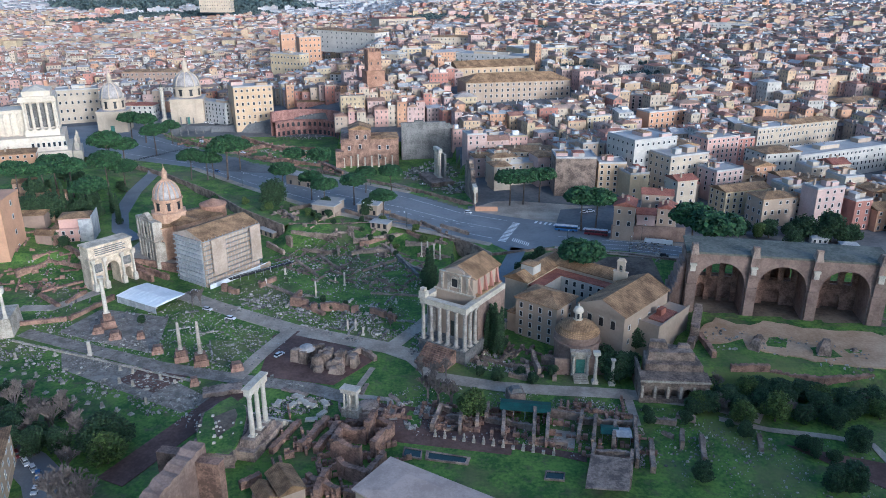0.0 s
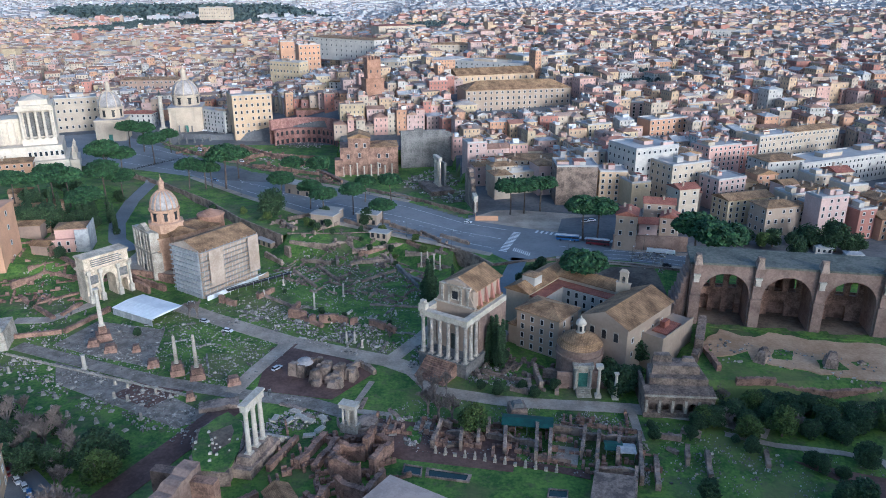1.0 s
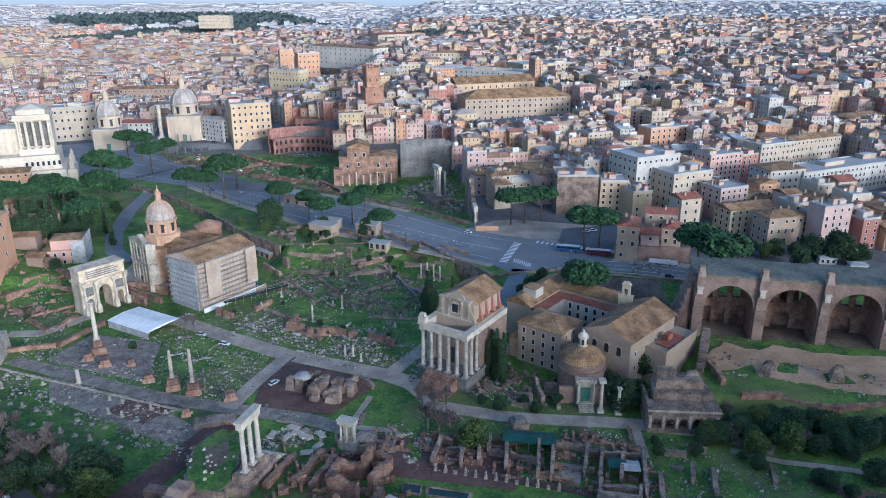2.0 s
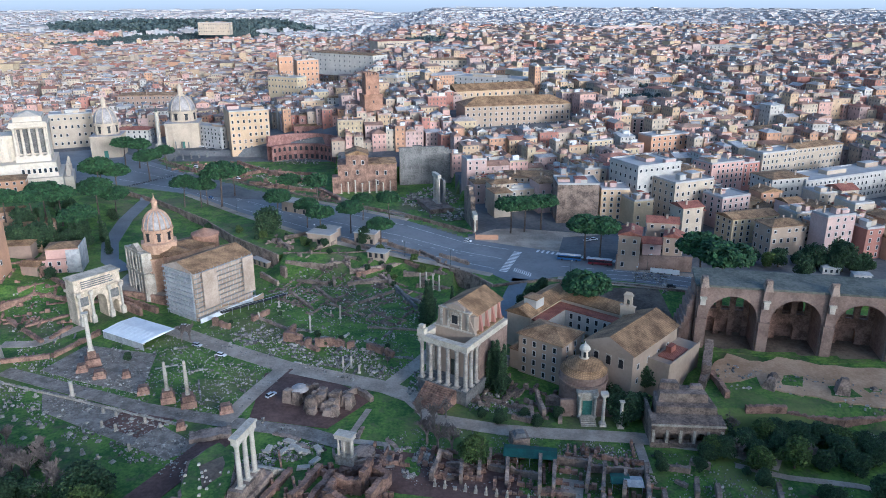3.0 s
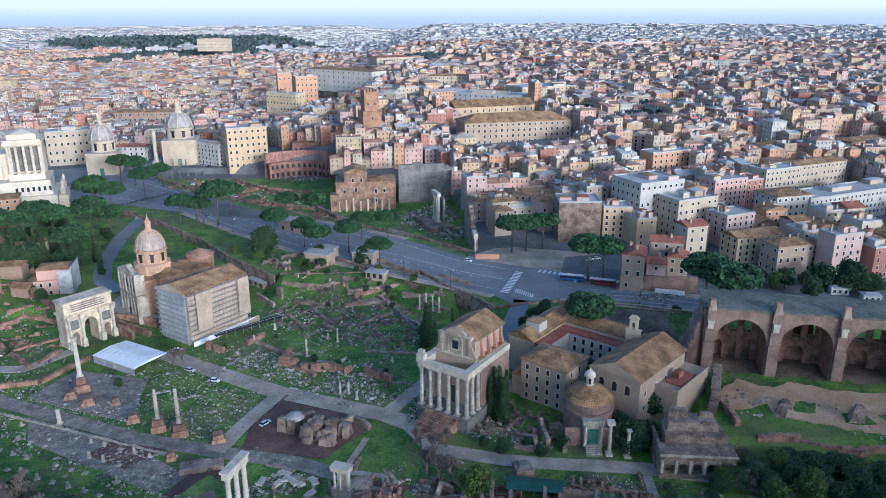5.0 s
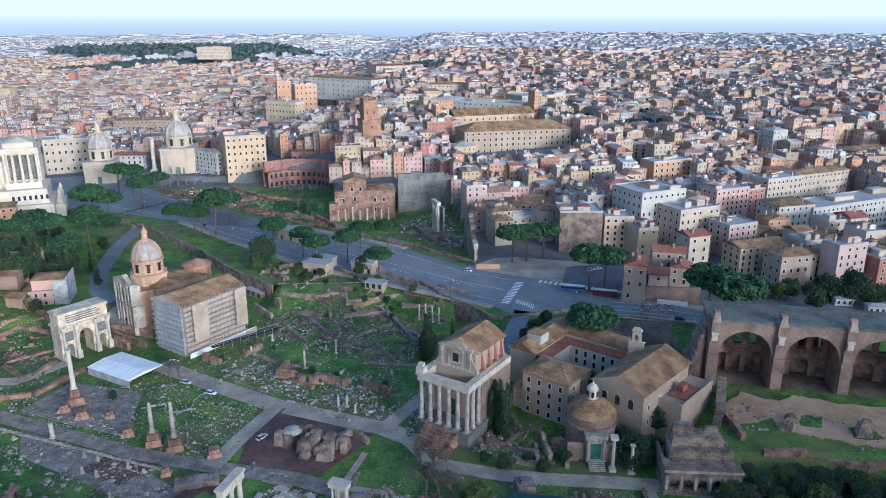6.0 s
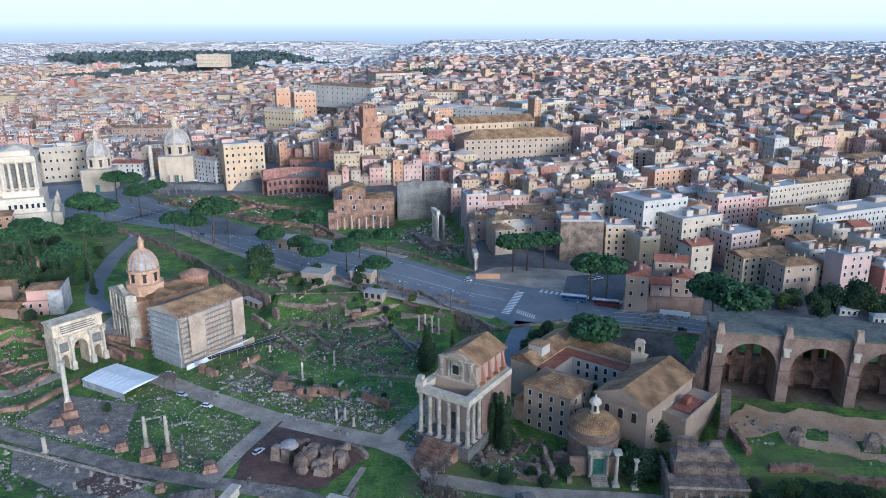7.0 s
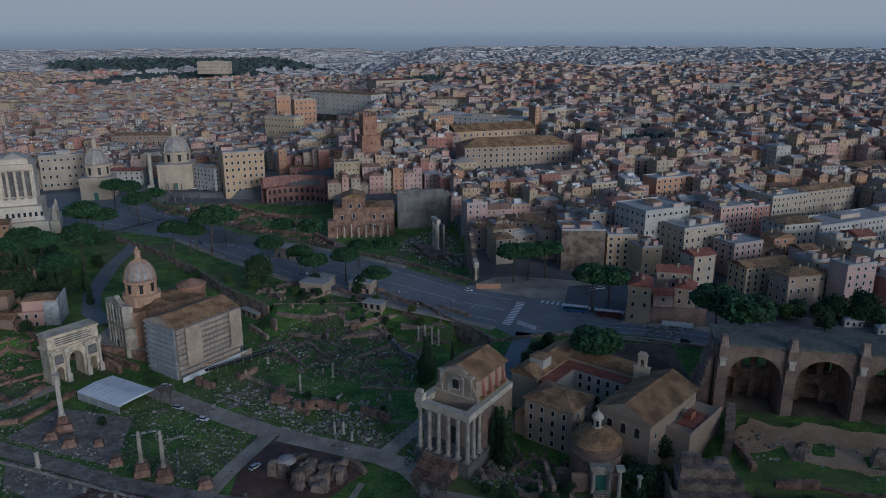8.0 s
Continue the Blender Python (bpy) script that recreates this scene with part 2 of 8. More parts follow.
# ---- mesh helpers ----
class Shape:
    """A growing mesh: vertices, faces and a material number for each face."""

    def __init__(self):
        self.v, self.f, self.k = [], [], []

    def add(self, vs, fs, k=0):
        o = len(self.v)
        self.v += [tuple(p) for p in vs]
        self.f += [tuple(o + i for i in q) for q in fs]
        self.k += [k] * len(fs)
        return self

    def box(self, x0, y0, z0, x1, y1, z1, k=0):
        return self.hexa([(x0, y0), (x1, y0), (x1, y1), (x0, y1)], z0, z1, k)

    def hexa(self, pts, z0, z1, k=0, inset=0.0):
        """An upright prism over any outline; inset draws the top inwards to its middle."""
        n = len(pts)
        cx, cy = sum(p[0] for p in pts) / n, sum(p[1] for p in pts) / n
        top = [(p[0] + (cx - p[0]) * inset, p[1] + (cy - p[1]) * inset, z1) for p in pts]
        fs = [tuple(range(n - 1, -1, -1)), tuple(range(n, 2 * n))] + [(i, (i + 1) % n, n + (i + 1) % n, n + i) for i in range(n)]
        return self.add([(p[0], p[1], z0) for p in pts] + top, fs, k)

    def gable(self, x0, y0, x1, y1, z, h, over=0.4, along="x", k=0, kw=None):
        """A ridged roof with eaves and a soffit."""
        a, b, c, d = x0 - over, y0 - over, x1 + over, y1 + over
        e = z - 0.12
        if along == "x":
            m = (b + d) / 2
            vs = [(a, b, e), (c, b, e), (c, d, e), (a, d, e), (a, b, z + .1), (c, b, z + .1), (c, d, z + .1), (a, d, z + .1), (a, m, z + h), (c, m, z + h)]
            return self.add(vs, [(3, 2, 1, 0), (0, 1, 5, 4), (2, 3, 7, 6), (4, 5, 9, 8), (6, 7, 8, 9)], k).add(vs, [(1, 2, 6, 9, 5), (3, 0, 4, 8, 7)], k if kw is None else kw)
        m = (a + c) / 2
        vs = [(a, b, e), (c, b, e), (c, d, e), (a, d, e), (a, b, z + .1), (c, b, z + .1), (c, d, z + .1), (a, d, z + .1), (m, b, z + h), (m, d, z + h)]
        return self.add(vs, [(3, 2, 1, 0), (1, 2, 6, 5), (3, 0, 4, 7), (5, 6, 9, 8), (7, 4, 8, 9)], k).add(vs, [(0, 1, 5, 8, 4), (2, 3, 7, 9, 6)], k if kw is None else kw)

    def hip(self, x0, y0, x1, y1, z, h, over=0.5, k=0):
        a, b, c, d = x0 - over, y0 - over, x1 + over, y1 + over
        w, e = c - a, d - b
        i = min(w, e) * 0.48
        r = [((a + i), (b + d) / 2), ((c - i), (b + d) / 2)] if w >= e else [((a + c) / 2, b + i), ((a + c) / 2, d - i)]
        vs = [(a, b, z - .12), (c, b, z - .12), (c, d, z - .12), (a, d, z - .12), (a, b, z + .12), (c, b, z + .12), (c, d, z + .12), (a, d, z + .12), (*r[0], z + h), (*r[1], z + h)]
        fs = [(3, 2, 1, 0), (0, 1, 5, 4), (1, 2, 6, 5), (2, 3, 7, 6), (3, 0, 4, 7)]
        fs += [(4, 5, 9, 8), (5, 6, 9), (6, 7, 8, 9), (7, 4, 8)] if w >= e else [(4, 5, 8), (5, 6, 9, 8), (6, 7, 9), (7, 4, 8, 9)]
        return self.add(vs, fs, k)

    def lathe(self, prof, seg=16, cx=0.0, cy=0.0, k=0, a0=0.0, a1=360.0, flute=0.0):
        """Turns (radius, height) points round an upright axis."""
        full = a1 - a0 >= 360
        n = seg if full else seg + 1
        vs = []
        for r, z in prof:
            for i in range(n):
                a = radians(a0 + (a1 - a0) * i / seg)
                q = r * (1 - flute * (i % 2))
                vs.append((cx + q * math.cos(a), cy + q * math.sin(a), z))
        fs = [(j * n + i, j * n + (i + 1) % n, (j + 1) * n + (i + 1) % n, (j + 1) * n + i) for j in range(len(prof) - 1) for i in range(n if full else n - 1)]
        if full:
            fs += [tuple(range(n - 1, -1, -1)), tuple(range((len(prof) - 1) * n, len(prof) * n))]
        return self.add(vs, fs, k)

    def sliced(self, prof, top, y0, y1, k=0):
        """A wall along x from y0 to y1 whose underside follows prof [(x, z)]; repeated x make jambs."""
        vs, seen, fs = [], {}, []

        def at(x, y, z):
            q = (round(x, 4), round(y, 4), round(z, 4))
            if q not in seen:
                seen[q] = len(vs)
                vs.append(q)
            return seen[q]

        def face(*ps):
            ids = [at(*p) for p in ps]
            if len(set(ids)) > 2:
                fs.append(tuple(dict.fromkeys(ids)))

        for (xa, za), (xb, zb) in zip(prof, prof[1:]):
            if abs(xa - xb) < 1e-6:
                face((xa, y0, za), (xa, y1, za), (xa, y1, zb), (xa, y0, zb))
            else:
                face((xa, y0, za), (xb, y0, zb), (xb, y0, top), (xa, y0, top))
                face((xb, y1, zb), (xa, y1, za), (xa, y1, top), (xb, y1, top))
                face((xa, y1, za), (xb, y1, zb), (xb, y0, zb), (xa, y0, za))
                face((xa, y0, top), (xb, y0, top), (xb, y1, top), (xa, y1, top))
        for x, z in (prof[0], prof[-1]):
            face((x, y0, z), (x, y1, z), (x, y1, top), (x, y0, top))
        return self.add(vs, fs, k)

    def tube(self, a, b, r0, r1, seg=6, k=0):
        a, b = Vector(a), Vector(b)
        d = (b - a).normalized()
        s = d.orthogonal().normalized()
        u = d.cross(s)
        vs = [p + (s * math.cos(2 * math.pi * i / seg) + u * math.sin(2 * math.pi * i / seg)) * r for p, r in ((a, r0), (b, r1)) for i in range(seg)]
        return self.add(vs, [(i, (i + 1) % seg, seg + (i + 1) % seg, seg + i) for i in range(seg)] + [tuple(range(seg - 1, -1, -1)), tuple(range(seg, 2 * seg))], k)

    def mesh(self, name, mats, smooth=False):
        me = bpy.data.meshes.new(name)
        me.from_pydata(self.v, [], self.f)
        for m in mats:
            me.materials.append(M[m])
        me.polygons.foreach_set("material_index", self.k)
        if smooth:
            me.polygons.foreach_set("use_smooth", [True] * len(self.f))
        me.update()
        return me


def arch_profile(x0, x1, opens, foot=0.0, steps=14):
    """Underside of an arcade: opens are (centre, half width, springing height)."""
    p = [(x0, foot)]
    for c, h, s in opens:
        p += [(c - h, foot), (c - h, s)]
        p += [(c - h * math.cos(math.pi * i / steps), s + h * math.sin(math.pi * i / steps)) for i in range(1, steps)]
        p += [(c + h, s), (c + h, foot)]
    return p + [(x1, foot)]


def thing(name, m, label, category, group="", kind=""):
    """An empty that carries the parts of one thing."""
    ob = new(name)
    ob.matrix_world = m
    return tagged(ob, label, category, group, kind)


def part(name, sh, mats, parent, label="", m=None, smooth=False):
    me = sh if isinstance(sh, bpy.types.Mesh) else sh.mesh(name, mats if isinstance(mats, (list, tuple)) else [mats], smooth)
    ob = new(name, me)
    ob.parent = parent
    if m is not None:
        ob.matrix_local = m
    return tagged(ob, label)


def single(name, sh, mats, m, label, category="", group="", kind="", smooth=False):
    ob = new(name, sh if isinstance(sh, bpy.types.Mesh) else sh.mesh(name, mats if isinstance(mats, (list, tuple)) else [mats], smooth))
    ob.matrix_world = m
    return tagged(ob, label, category, group, kind)


def frac(x):
    return x - math.floor(x)


def step(a, b, v):
    t = min(1.0, max(0.0, (v - a) / (b - a)))
    return t * t * (3 - 2 * t)


# ---- terrain ----
EDGE_X = [-420, -260, -190, -146, -119, -87, -60, -28, -3, 14, 24, 50, 86, 117, 420]
EDGE_Y = [360, 300, 245, 202, 168, 137, 137, 141, 127, 110, 95, 103, 97, 87, 72]
NEAR_X, NEAR_Y = [-242, -179, -132, -73, -27, 3, 22], [287, 260, 214, 163, 136, 119, 107]
FAR_X, FAR_Y = [-267, -200, -139, -70, -24, 12], [385, 323, 271, 228, 197, 165]
BACK_X, BACK_Y = [-245, -112, -92, -84, -60, -36, 0, 16], [412, 396, 398, 312, 304, 316, 334, 236]


def city_rise(x, y):
    a = 30 * step(230, 520, y) * step(-215, -60, x)
    b = 12 * step(600, 1500, y)
    c = 22 * step(1300, 2100, y) * step(-350, -600, x)
    return a + b + c


def height(x, y):
    """Ground level: the excavated forum at 0, the avenue and the city 8.4 m above it, hills behind."""
    e = float(np.interp(x, EDGE_X, EDGE_Y))
    if y >= e:
        z = 8.4 + city_rise(x, y)
        if -240 < x < 14 and y > np.interp(x, FAR_X, FAR_Y) + 9 and y < np.interp(x, BACK_X, BACK_Y):
            z = 4.4
    else:
        z = 0.0
        if -96 < x < 6:
            z = 8.4 * step(e - 26, e - 1, y) * step(-96, -84, x)
        if x > 18:
            z = 2.0 * step(-6, 12, y) + 6.0 * step(40, 92, y) * (x < 92)
        if x > 88:
            z = 5.0 * step(-19, -13, y) + 3.2 * step(60, 84, y)
        if x < -118:
            z = 4.0 * step(86, 98, y) * step(-118, -126, x) + 2.0 * step(-160, -175, x) * step(70, 100, y)
        z += 0.25 * noise.noise((x * 0.05, y * 0.05, 0)) * (y < 60)
    if x < -195:
        z += 7 * step(-200, -250, x) * step(80, 130, y) * step(262, 236, y)
    return z + (62 + 46 * step(110, 330, x)) * step(-165, -330, y)   # palace hill south of the forum, unseen, its height set to shade the ruins


def grid_lines(a, b, fine_a, fine_b, d, growth=1.25):
    out = list(np.arange(fine_a, fine_b + 0.1, d))
    s, v = d, fine_b
    while v < b:
        s *= growth; v += s; out.append(min(v, b))
    s, v = d, fine_a
    while v > a:
        s *= growth; v -= s; out.insert(0, max(v, a))
    return out


def in_city(x, y):
    return y > np.interp(x, EDGE_X, EDGE_Y) - 1 and not (-240 < x < 14 and np.interp(x, FAR_X, FAR_Y) + 6 < y < np.interp(x, BACK_X, BACK_Y) + 3)


gx, gy = grid_lines(-4200, 4200, -270, 240, 3.0), grid_lines(-700, 4900, -150, 420, 3.0)
verts = [(x, y, height(x, y)) for y in gy for x in gx]
W = len(gx)
faces, kinds = [], []
for j in range(len(gy) - 1):
    for i in range(W - 1):
        faces.append((j * W + i, j * W + i + 1, (j + 1) * W + i + 1, (j + 1) * W + i))
        x, y = (gx[i] + gx[i + 1]) / 2, (gy[j] + gy[j + 1]) / 2
        q = noise.noise((x * 0.035, y * 0.035, 3)) + 0.5 * noise.noise((x * 0.13, y * 0.13, 9))
        if -262 < x < -80 and y > 384:
            k = 1
        elif 62 < x < 98 and 42 < y < 90:
            k = 3
        elif in_city(x, y) and not (x < -195 and y < 250) and not (-245 < x < 60 and y < np.interp(x, NEAR_X, NEAR_Y)) and not (-235 < x < 12 and np.interp(x, FAR_X, FAR_Y) < y < np.interp(x, BACK_X, BACK_Y)):
            k = 1
        elif 0 < (x - 98.6) * .983 - (y - 35.6) * .182 < 80 and 0 < (x - 98.6) * .182 + (y - 35.6) * .983 < 19:
            k = 3
        else:
            k = 0
        kinds.append(k)
ground_mesh = bpy.data.meshes.new("ground")
ground_mesh.from_pydata(verts, [], faces)
for m in ("grass", "cityground", "soil", "soil"):
    ground_mesh.materials.append(M[m])
ground_mesh.polygons.foreach_set("material_index", kinds)
tagged(new("ground", ground_mesh), "green and earthen ground of an excavated forum rising to a city", "ground", kind="structure")


def strip(name, pts, width, lift, material, label, ends=None, thick=0.12):
    """A paved way along a line of points, following the ground."""
    sh = Shape()
    dense = []
    for (xa, ya), (xb, yb) in zip(pts, pts[1:]):
        n = max(1, int(math.hypot(xb - xa, yb - ya) / 4))
        dense += [(xa + (xb - xa) * i / n, ya + (yb - ya) * i / n) for i in range(n)]
    dense.append(pts[-1])
    rows = []
    for i, (x, y) in enumerate(dense):
        a, b = dense[max(0, i - 1)], dense[min(len(dense) - 1, i + 1)]
        d = Vector((b[0] - a[0], b[1] - a[1])).normalized()
        w = width / 2
        z = max(height(x, y), height(x - d.y * w, y + d.x * w), height(x + d.y * w, y - d.x * w)) if lift < 1 else 0
        rows.append(((x - d.y * w, y + d.x * w), (x + d.y * w, y - d.x * w), z + lift))
    for (l0, r0, z0), (l1, r1, z1) in zip(rows, rows[1:]):
        vs = [(*r0, z0), (*r1, z1), (*l1, z1), (*l0, z0), (*r0, z0 - thick), (*r1, z1 - thick), (*l1, z1 - thick), (*l0, z0 - thick)]
        sh.add(vs, [(0, 1, 2, 3), (0, 4, 5, 1), (2, 6, 7, 3)])
    return single(name, sh, material, Matrix(), label, "road", kind="structure")


def plate(name, pts, z, material, label, category="pavement", thick=0.15):
    return single(name, Shape().hexa(pts, z - thick, z), material, Matrix(), label, category, kind="structure")


# ---- avenue, squares and forum ways ----
near_side = [(-242, 287), (-179, 260), (-132, 214.5), (-73, 163.5), (-27, 136), (3, 119), (22, 107), (31, 95), (40, 97), (54, 103), (86, 97), (117, 87), (250, 62)]
far_side = [(-267, 385), (-200, 323), (-139, 271), (-70, 228), (-24, 197), (10, 163), (36, 150), (60, 140), (70, 127), (84, 113), (114, 108), (123, 102), (255, 84)]
sh = Shape()
for i in range(12):
    a, b, c, d = near_side[i], near_side[i + 1], far_side[i + 1], far_side[i]
    sh.add([(*a, 8.55), (*b, 8.55), (*c, 8.55), (*d, 8.55), (*a, 8.3), (*b, 8.3), (*c, 8.3), (*d, 8.3)], [(0, 1, 2, 3), (0, 4, 5, 1), (2, 6, 7, 3)])
single("road", sh, "asphalt", Matrix(), "wide grey asphalt avenue crossing the ancient forums", "road", kind="structure")
plate("road", [(-330, 300), (-242, 287), (-267, 385), (-300, 420), (-345, 400)], 8.545, "asphalt", "grey asphalt city square", "road")
plate("road", [(10, 163), (36, 150), (60, 140), (66, 165), (88, 170), (40, 182), (28, 180)], 8.56, "paving", "pale paved forecourt beside the avenue", "pavement")
strip("road", [(-205, 255), (-200, 205), (-190, 160), (-178, 132), (-165, 118)], 9, 0.1, "asphalt", "narrow asphalt lane curving downhill")
strip("road", [(36, 100), (30, 80), (22, 55), (18, 36)], 8, 0.15, "asphalt", "narrow asphalt lane between church and convent")
# kerbs and verges
for a, b in (((-179, 258), (-132, 212.5)), ((-132, 212.5), (-73, 161.5)), ((-73, 161.5), (-27, 134)), ((-27, 134), (22, 105)), ((-200, 325), (-139, 273)), ((-139, 273), (-70, 230)), ((-70, 230), (-24, 199)), ((54, 101), (117, 85)), ((117, 85), (250, 60)), ((84, 115), (123, 104)), ((123, 104), (255, 86))):
    d = Vector((b[0] - a[0], b[1] - a[1]))
    L = d.length
    single("pavement", Shape().box(0, -2.2, -0.3, L, 2.2, 0.16), "paving", pose(a[0], a[1], 8.56, 0, 0, math.degrees(math.atan2(d.y, d.x))), "pale stone pavement with a raised kerb", "pavement", kind="structure")


def marking(x, y, length, width, turn, label="white painted road marking"):
    single("road_marking", Shape().box(-length / 2, -width / 2, 0, length / 2, width / 2, 0.012), "paint", pose(x, y, 8.565, 0, 0, turn), label, "road marking", "road markings", "structure")


for i in range(15):
    marking(38 - .7 * i, 139 - 2.05 * i, 1.2, 4.2, 71, "white painted crossing stripe")
for i in range(17):
    marking(49 + 2.5 * i, 141 - 1.05 * i, 1.3, 4.2, -23, "white painted crossing stripe")
for i in range(34):
    t = i / 33
    marking(-215 + 228 * t, 318 - 184 * t + 14 * math.sin(t * 3.1) * -1, 3.0, 0.3, -38)
for i in range(12):
    marking(60 + 12 * i, 117 - 2.9 * i, 4.0, 0.3, -13)
for i in range(9):
    marking(34 + 0.9 * i, 112.5 - 0.9 * i, 0.5, 5, -14, "white painted crossing stripe")
for off, name in ((.16, "near"), (.84, "far"), (.5, "middle")):
    line = [Vector((*a, 0)).lerp(Vector((*b, 0)), off) for a, b in zip(near_side, far_side)]
    for a, b in list(zip(line, line[1:]))[:6]:
        d = b - a
        m = (a + b) / 2
        marking(m.x, m.y, d.length * .96, .28, math.degrees(math.atan2(d.y, d.x)), "long white painted lane line")
    for a, b in list(zip(line, line[1:]))[9:]:
        d = b - a
        m = (a + b) / 2
        marking(m.x, m.y, d.length * .96, .28, math.degrees(math.atan2(d.y, d.x)), "long white painted lane line")
# forum paths
strip("pavement", [(-121, 60), (-92, 42), (-63, 25.5), (-22, 9.5), (-12, 3), (-4, -9)], 8.5, 0.22, "paving", "pale grey paved ancient way")
strip("pavement", [(-22, 10), (-9.5, 32), (4, 60)], 6, 0.2, "paving", "pale grey paved path")
strip("pavement", [(-8, -5), (-5, -11.5), (19, -18.5), (40, -21), (63, -23), (90, -29), (104, -38)], 6.5, 0.26, "paving", "pale gravel way past temple and convent")
strip("pavement", [(-172, 21), (-140, 8), (-107, -5.5), (-74, -14.5), (-48, -20), (-33, -27)], 6.5, 0.24, "basalt", "grey basalt paved way")
strip("pavement", [(-76, -14), (-71, 4), (-64, 24)], 6, 0.28, "paving", "pale paved cross way")
strip("pavement", [(-160, 62), (-172, 45), (-186, 44)], 6, 0.25, "paving", "earthen path below an arch")
strip("pavement", [(63, -24), (62, -42)], 3, 0.2, "paving", "narrow pale garden path")
strip("pavement", [(90, -38), (104, -44), (123, -48), (133, -52), (134, -74), (150, -76), (175, -72)], 2.6, 0.3, "paving", "winding pale garden path")
strip("pavement", [(140, -20), (148, -34), (158, -42)], 3.5, 0.3, "paving", "winding pale garden path")
plate("pavement", [(-70, 20), (-60, 24), (-40, 12), (-26, 2), (-40, -18), (-68, -12)], 0.21, "redsoil", "reddish trodden earth among ruins")
plate("pavement", [(-110, -2), (-92, -10), (-102, -24), (-118, -16)], 0.2, "redsoil", "reddish trodden earth")
plate("pavement", [(-78, -20), (-68, -22), (-92, -74), (-101, -70)], 0.2, "redsoil", "reddish earthen way between ruins")
plate("pavement", [(-150, 44), (-118, 36), (-112, 4), (-140, 14), (-158, 22)], 0.19, "basalt", "worn grey stone paving with grass between", "pavement")
plate("pavement", [(-142, -8), (-88, -36), (-80, -28), (-106, -10), (-150, 8)], 0.17, "basalt", "worn stone floor of a basilica", "pavement")
plate("pavement", [(-30, -28), (0, -34), (24, -40), (20, -58), (-14, -52), (-34, -44)], 0.15, "redsoil", "reddish earth among low ruins")
plate("pavement", [(106, -52), (140, -64), (150, -60), (160, -74), (136, -84)], 1.0 - 0.7, "redsoil", "reddish garden soil")


def ragged(pts, seed, amount=1.6, every=3.0):
    """An outline with an uneven, worn edge."""
    r, out = random.Random(seed), []
    for (xa, ya), (xb, yb) in zip(pts, pts[1:] + pts[:1]):
        n = max(1, int(math.hypot(xb - xa, yb - ya) / every))
        out += [(xa + (xb - xa) * i / n + r.uniform(-amount, amount), ya + (yb - ya) * i / n + r.uniform(-amount, amount)) for i in range(n)]
    return out


plate("pavement", ragged([(100.5, 5), (101.5, 21), (110, 27), (119.2, 21.5), (128, 24), (137, 21), (157, 16), (185, 10), (190, -8), (168, -14), (146, -12), (128, -4), (116, 0), (114, 8)], 3), 5.38, "sand", "bare ochre sand of the ruined nave", "ground", .5)
plate("pavement", ragged([(103, 30.5), (123, 26.5), (144, 21), (172, 15), (172, 20.5), (146, 25.5), (124, 29.6), (104, 33.4)], 5, .8), 5.36, "grass", "strip of grass before the vaulted bays", "ground", .5)
for pts, seed in (([(122, 4), (129, 2), (132, 9), (124, 11)], 7), ([(136, -5), (146, -5), (146, 1), (138, 2)], 8), ([(150, -2), (155, -2), (155, 1), (150, 1)], 9)):
    plate("pavement", ragged(pts, seed, .9, 2.0), 5.43, "grass", "tuft of grass round a fallen vault block", "ground", .3)


# ---- retaining walls ----
def wall_run(a, b, z0, z1, thick, material, label, rough=0.0):
    d = Vector((b[0] - a[0], b[1] - a[1]))
    n = max(2, int(d.length / 3))
    sh = Shape()
    for i in range(n):
        top = z1 + (random.uniform(-rough, rough) if rough else 0)
        sh.box(d.length * i / n, -thick / 2, z0, d.length * (i + 1) / n, thick / 2, top)
    return single("wall", sh, material, pose(a[0], a[1], 0, 0, 0, math.degrees(math.atan2(d.y, d.x))), label, "wall", kind="structure")


pts = list(zip(EDGE_X, EDGE_Y))
for a, b in list(zip(pts, pts[1:]))[1:13]:
    if a[0] in (-87, -60, -28):
        wall_run(a, b, 5, 8.95, 0.5, "ruin", "low old parapet wall beside the avenue")
        continue
    wall_run((a[0] - 2.0, a[1] - 4.2), (b[0] - 2.0, b[1] - 4.2), -0.5, 9.2, 0.9, "ruin", "old brick retaining wall below the avenue", 0.15)
    plate("pavement", [(a[0] - 2, a[1] - 4.2), (b[0] - 2, b[1] - 4.2), (b[0] + 1, b[1] + 2), (a[0] + 1, a[1] + 2)], 8.5, "grass", "green verge above a retaining wall")
for a, b in zip(list(zip(FAR_X, FAR_Y)), list(zip(FAR_X, FAR_Y))[1:]):
    wall_run((a[0] + 4, a[1] + 8.5), (b[0] + 4, b[1] + 8.5), 3.5, 9.2, 0.8, "ruin", "old brick retaining wall above an excavation", 0.12)
wall_run((-166, 97), (-124, 84), -0.5, 4.6, 1.0, "brick", "brown brick wall below a church forecourt", 0.2)
wall_run((-124, 84), (-118, 100), -0.5, 4.4, 1.0, "brick", "brown brick wall below a church forecourt", 0.2)
plate("pavement", [(-166, 97), (-124, 85), (-118, 118), (-165, 122)], 4.2, "paving", "grey paved church forecourt")


# ---- building kit ----
PANES = {}


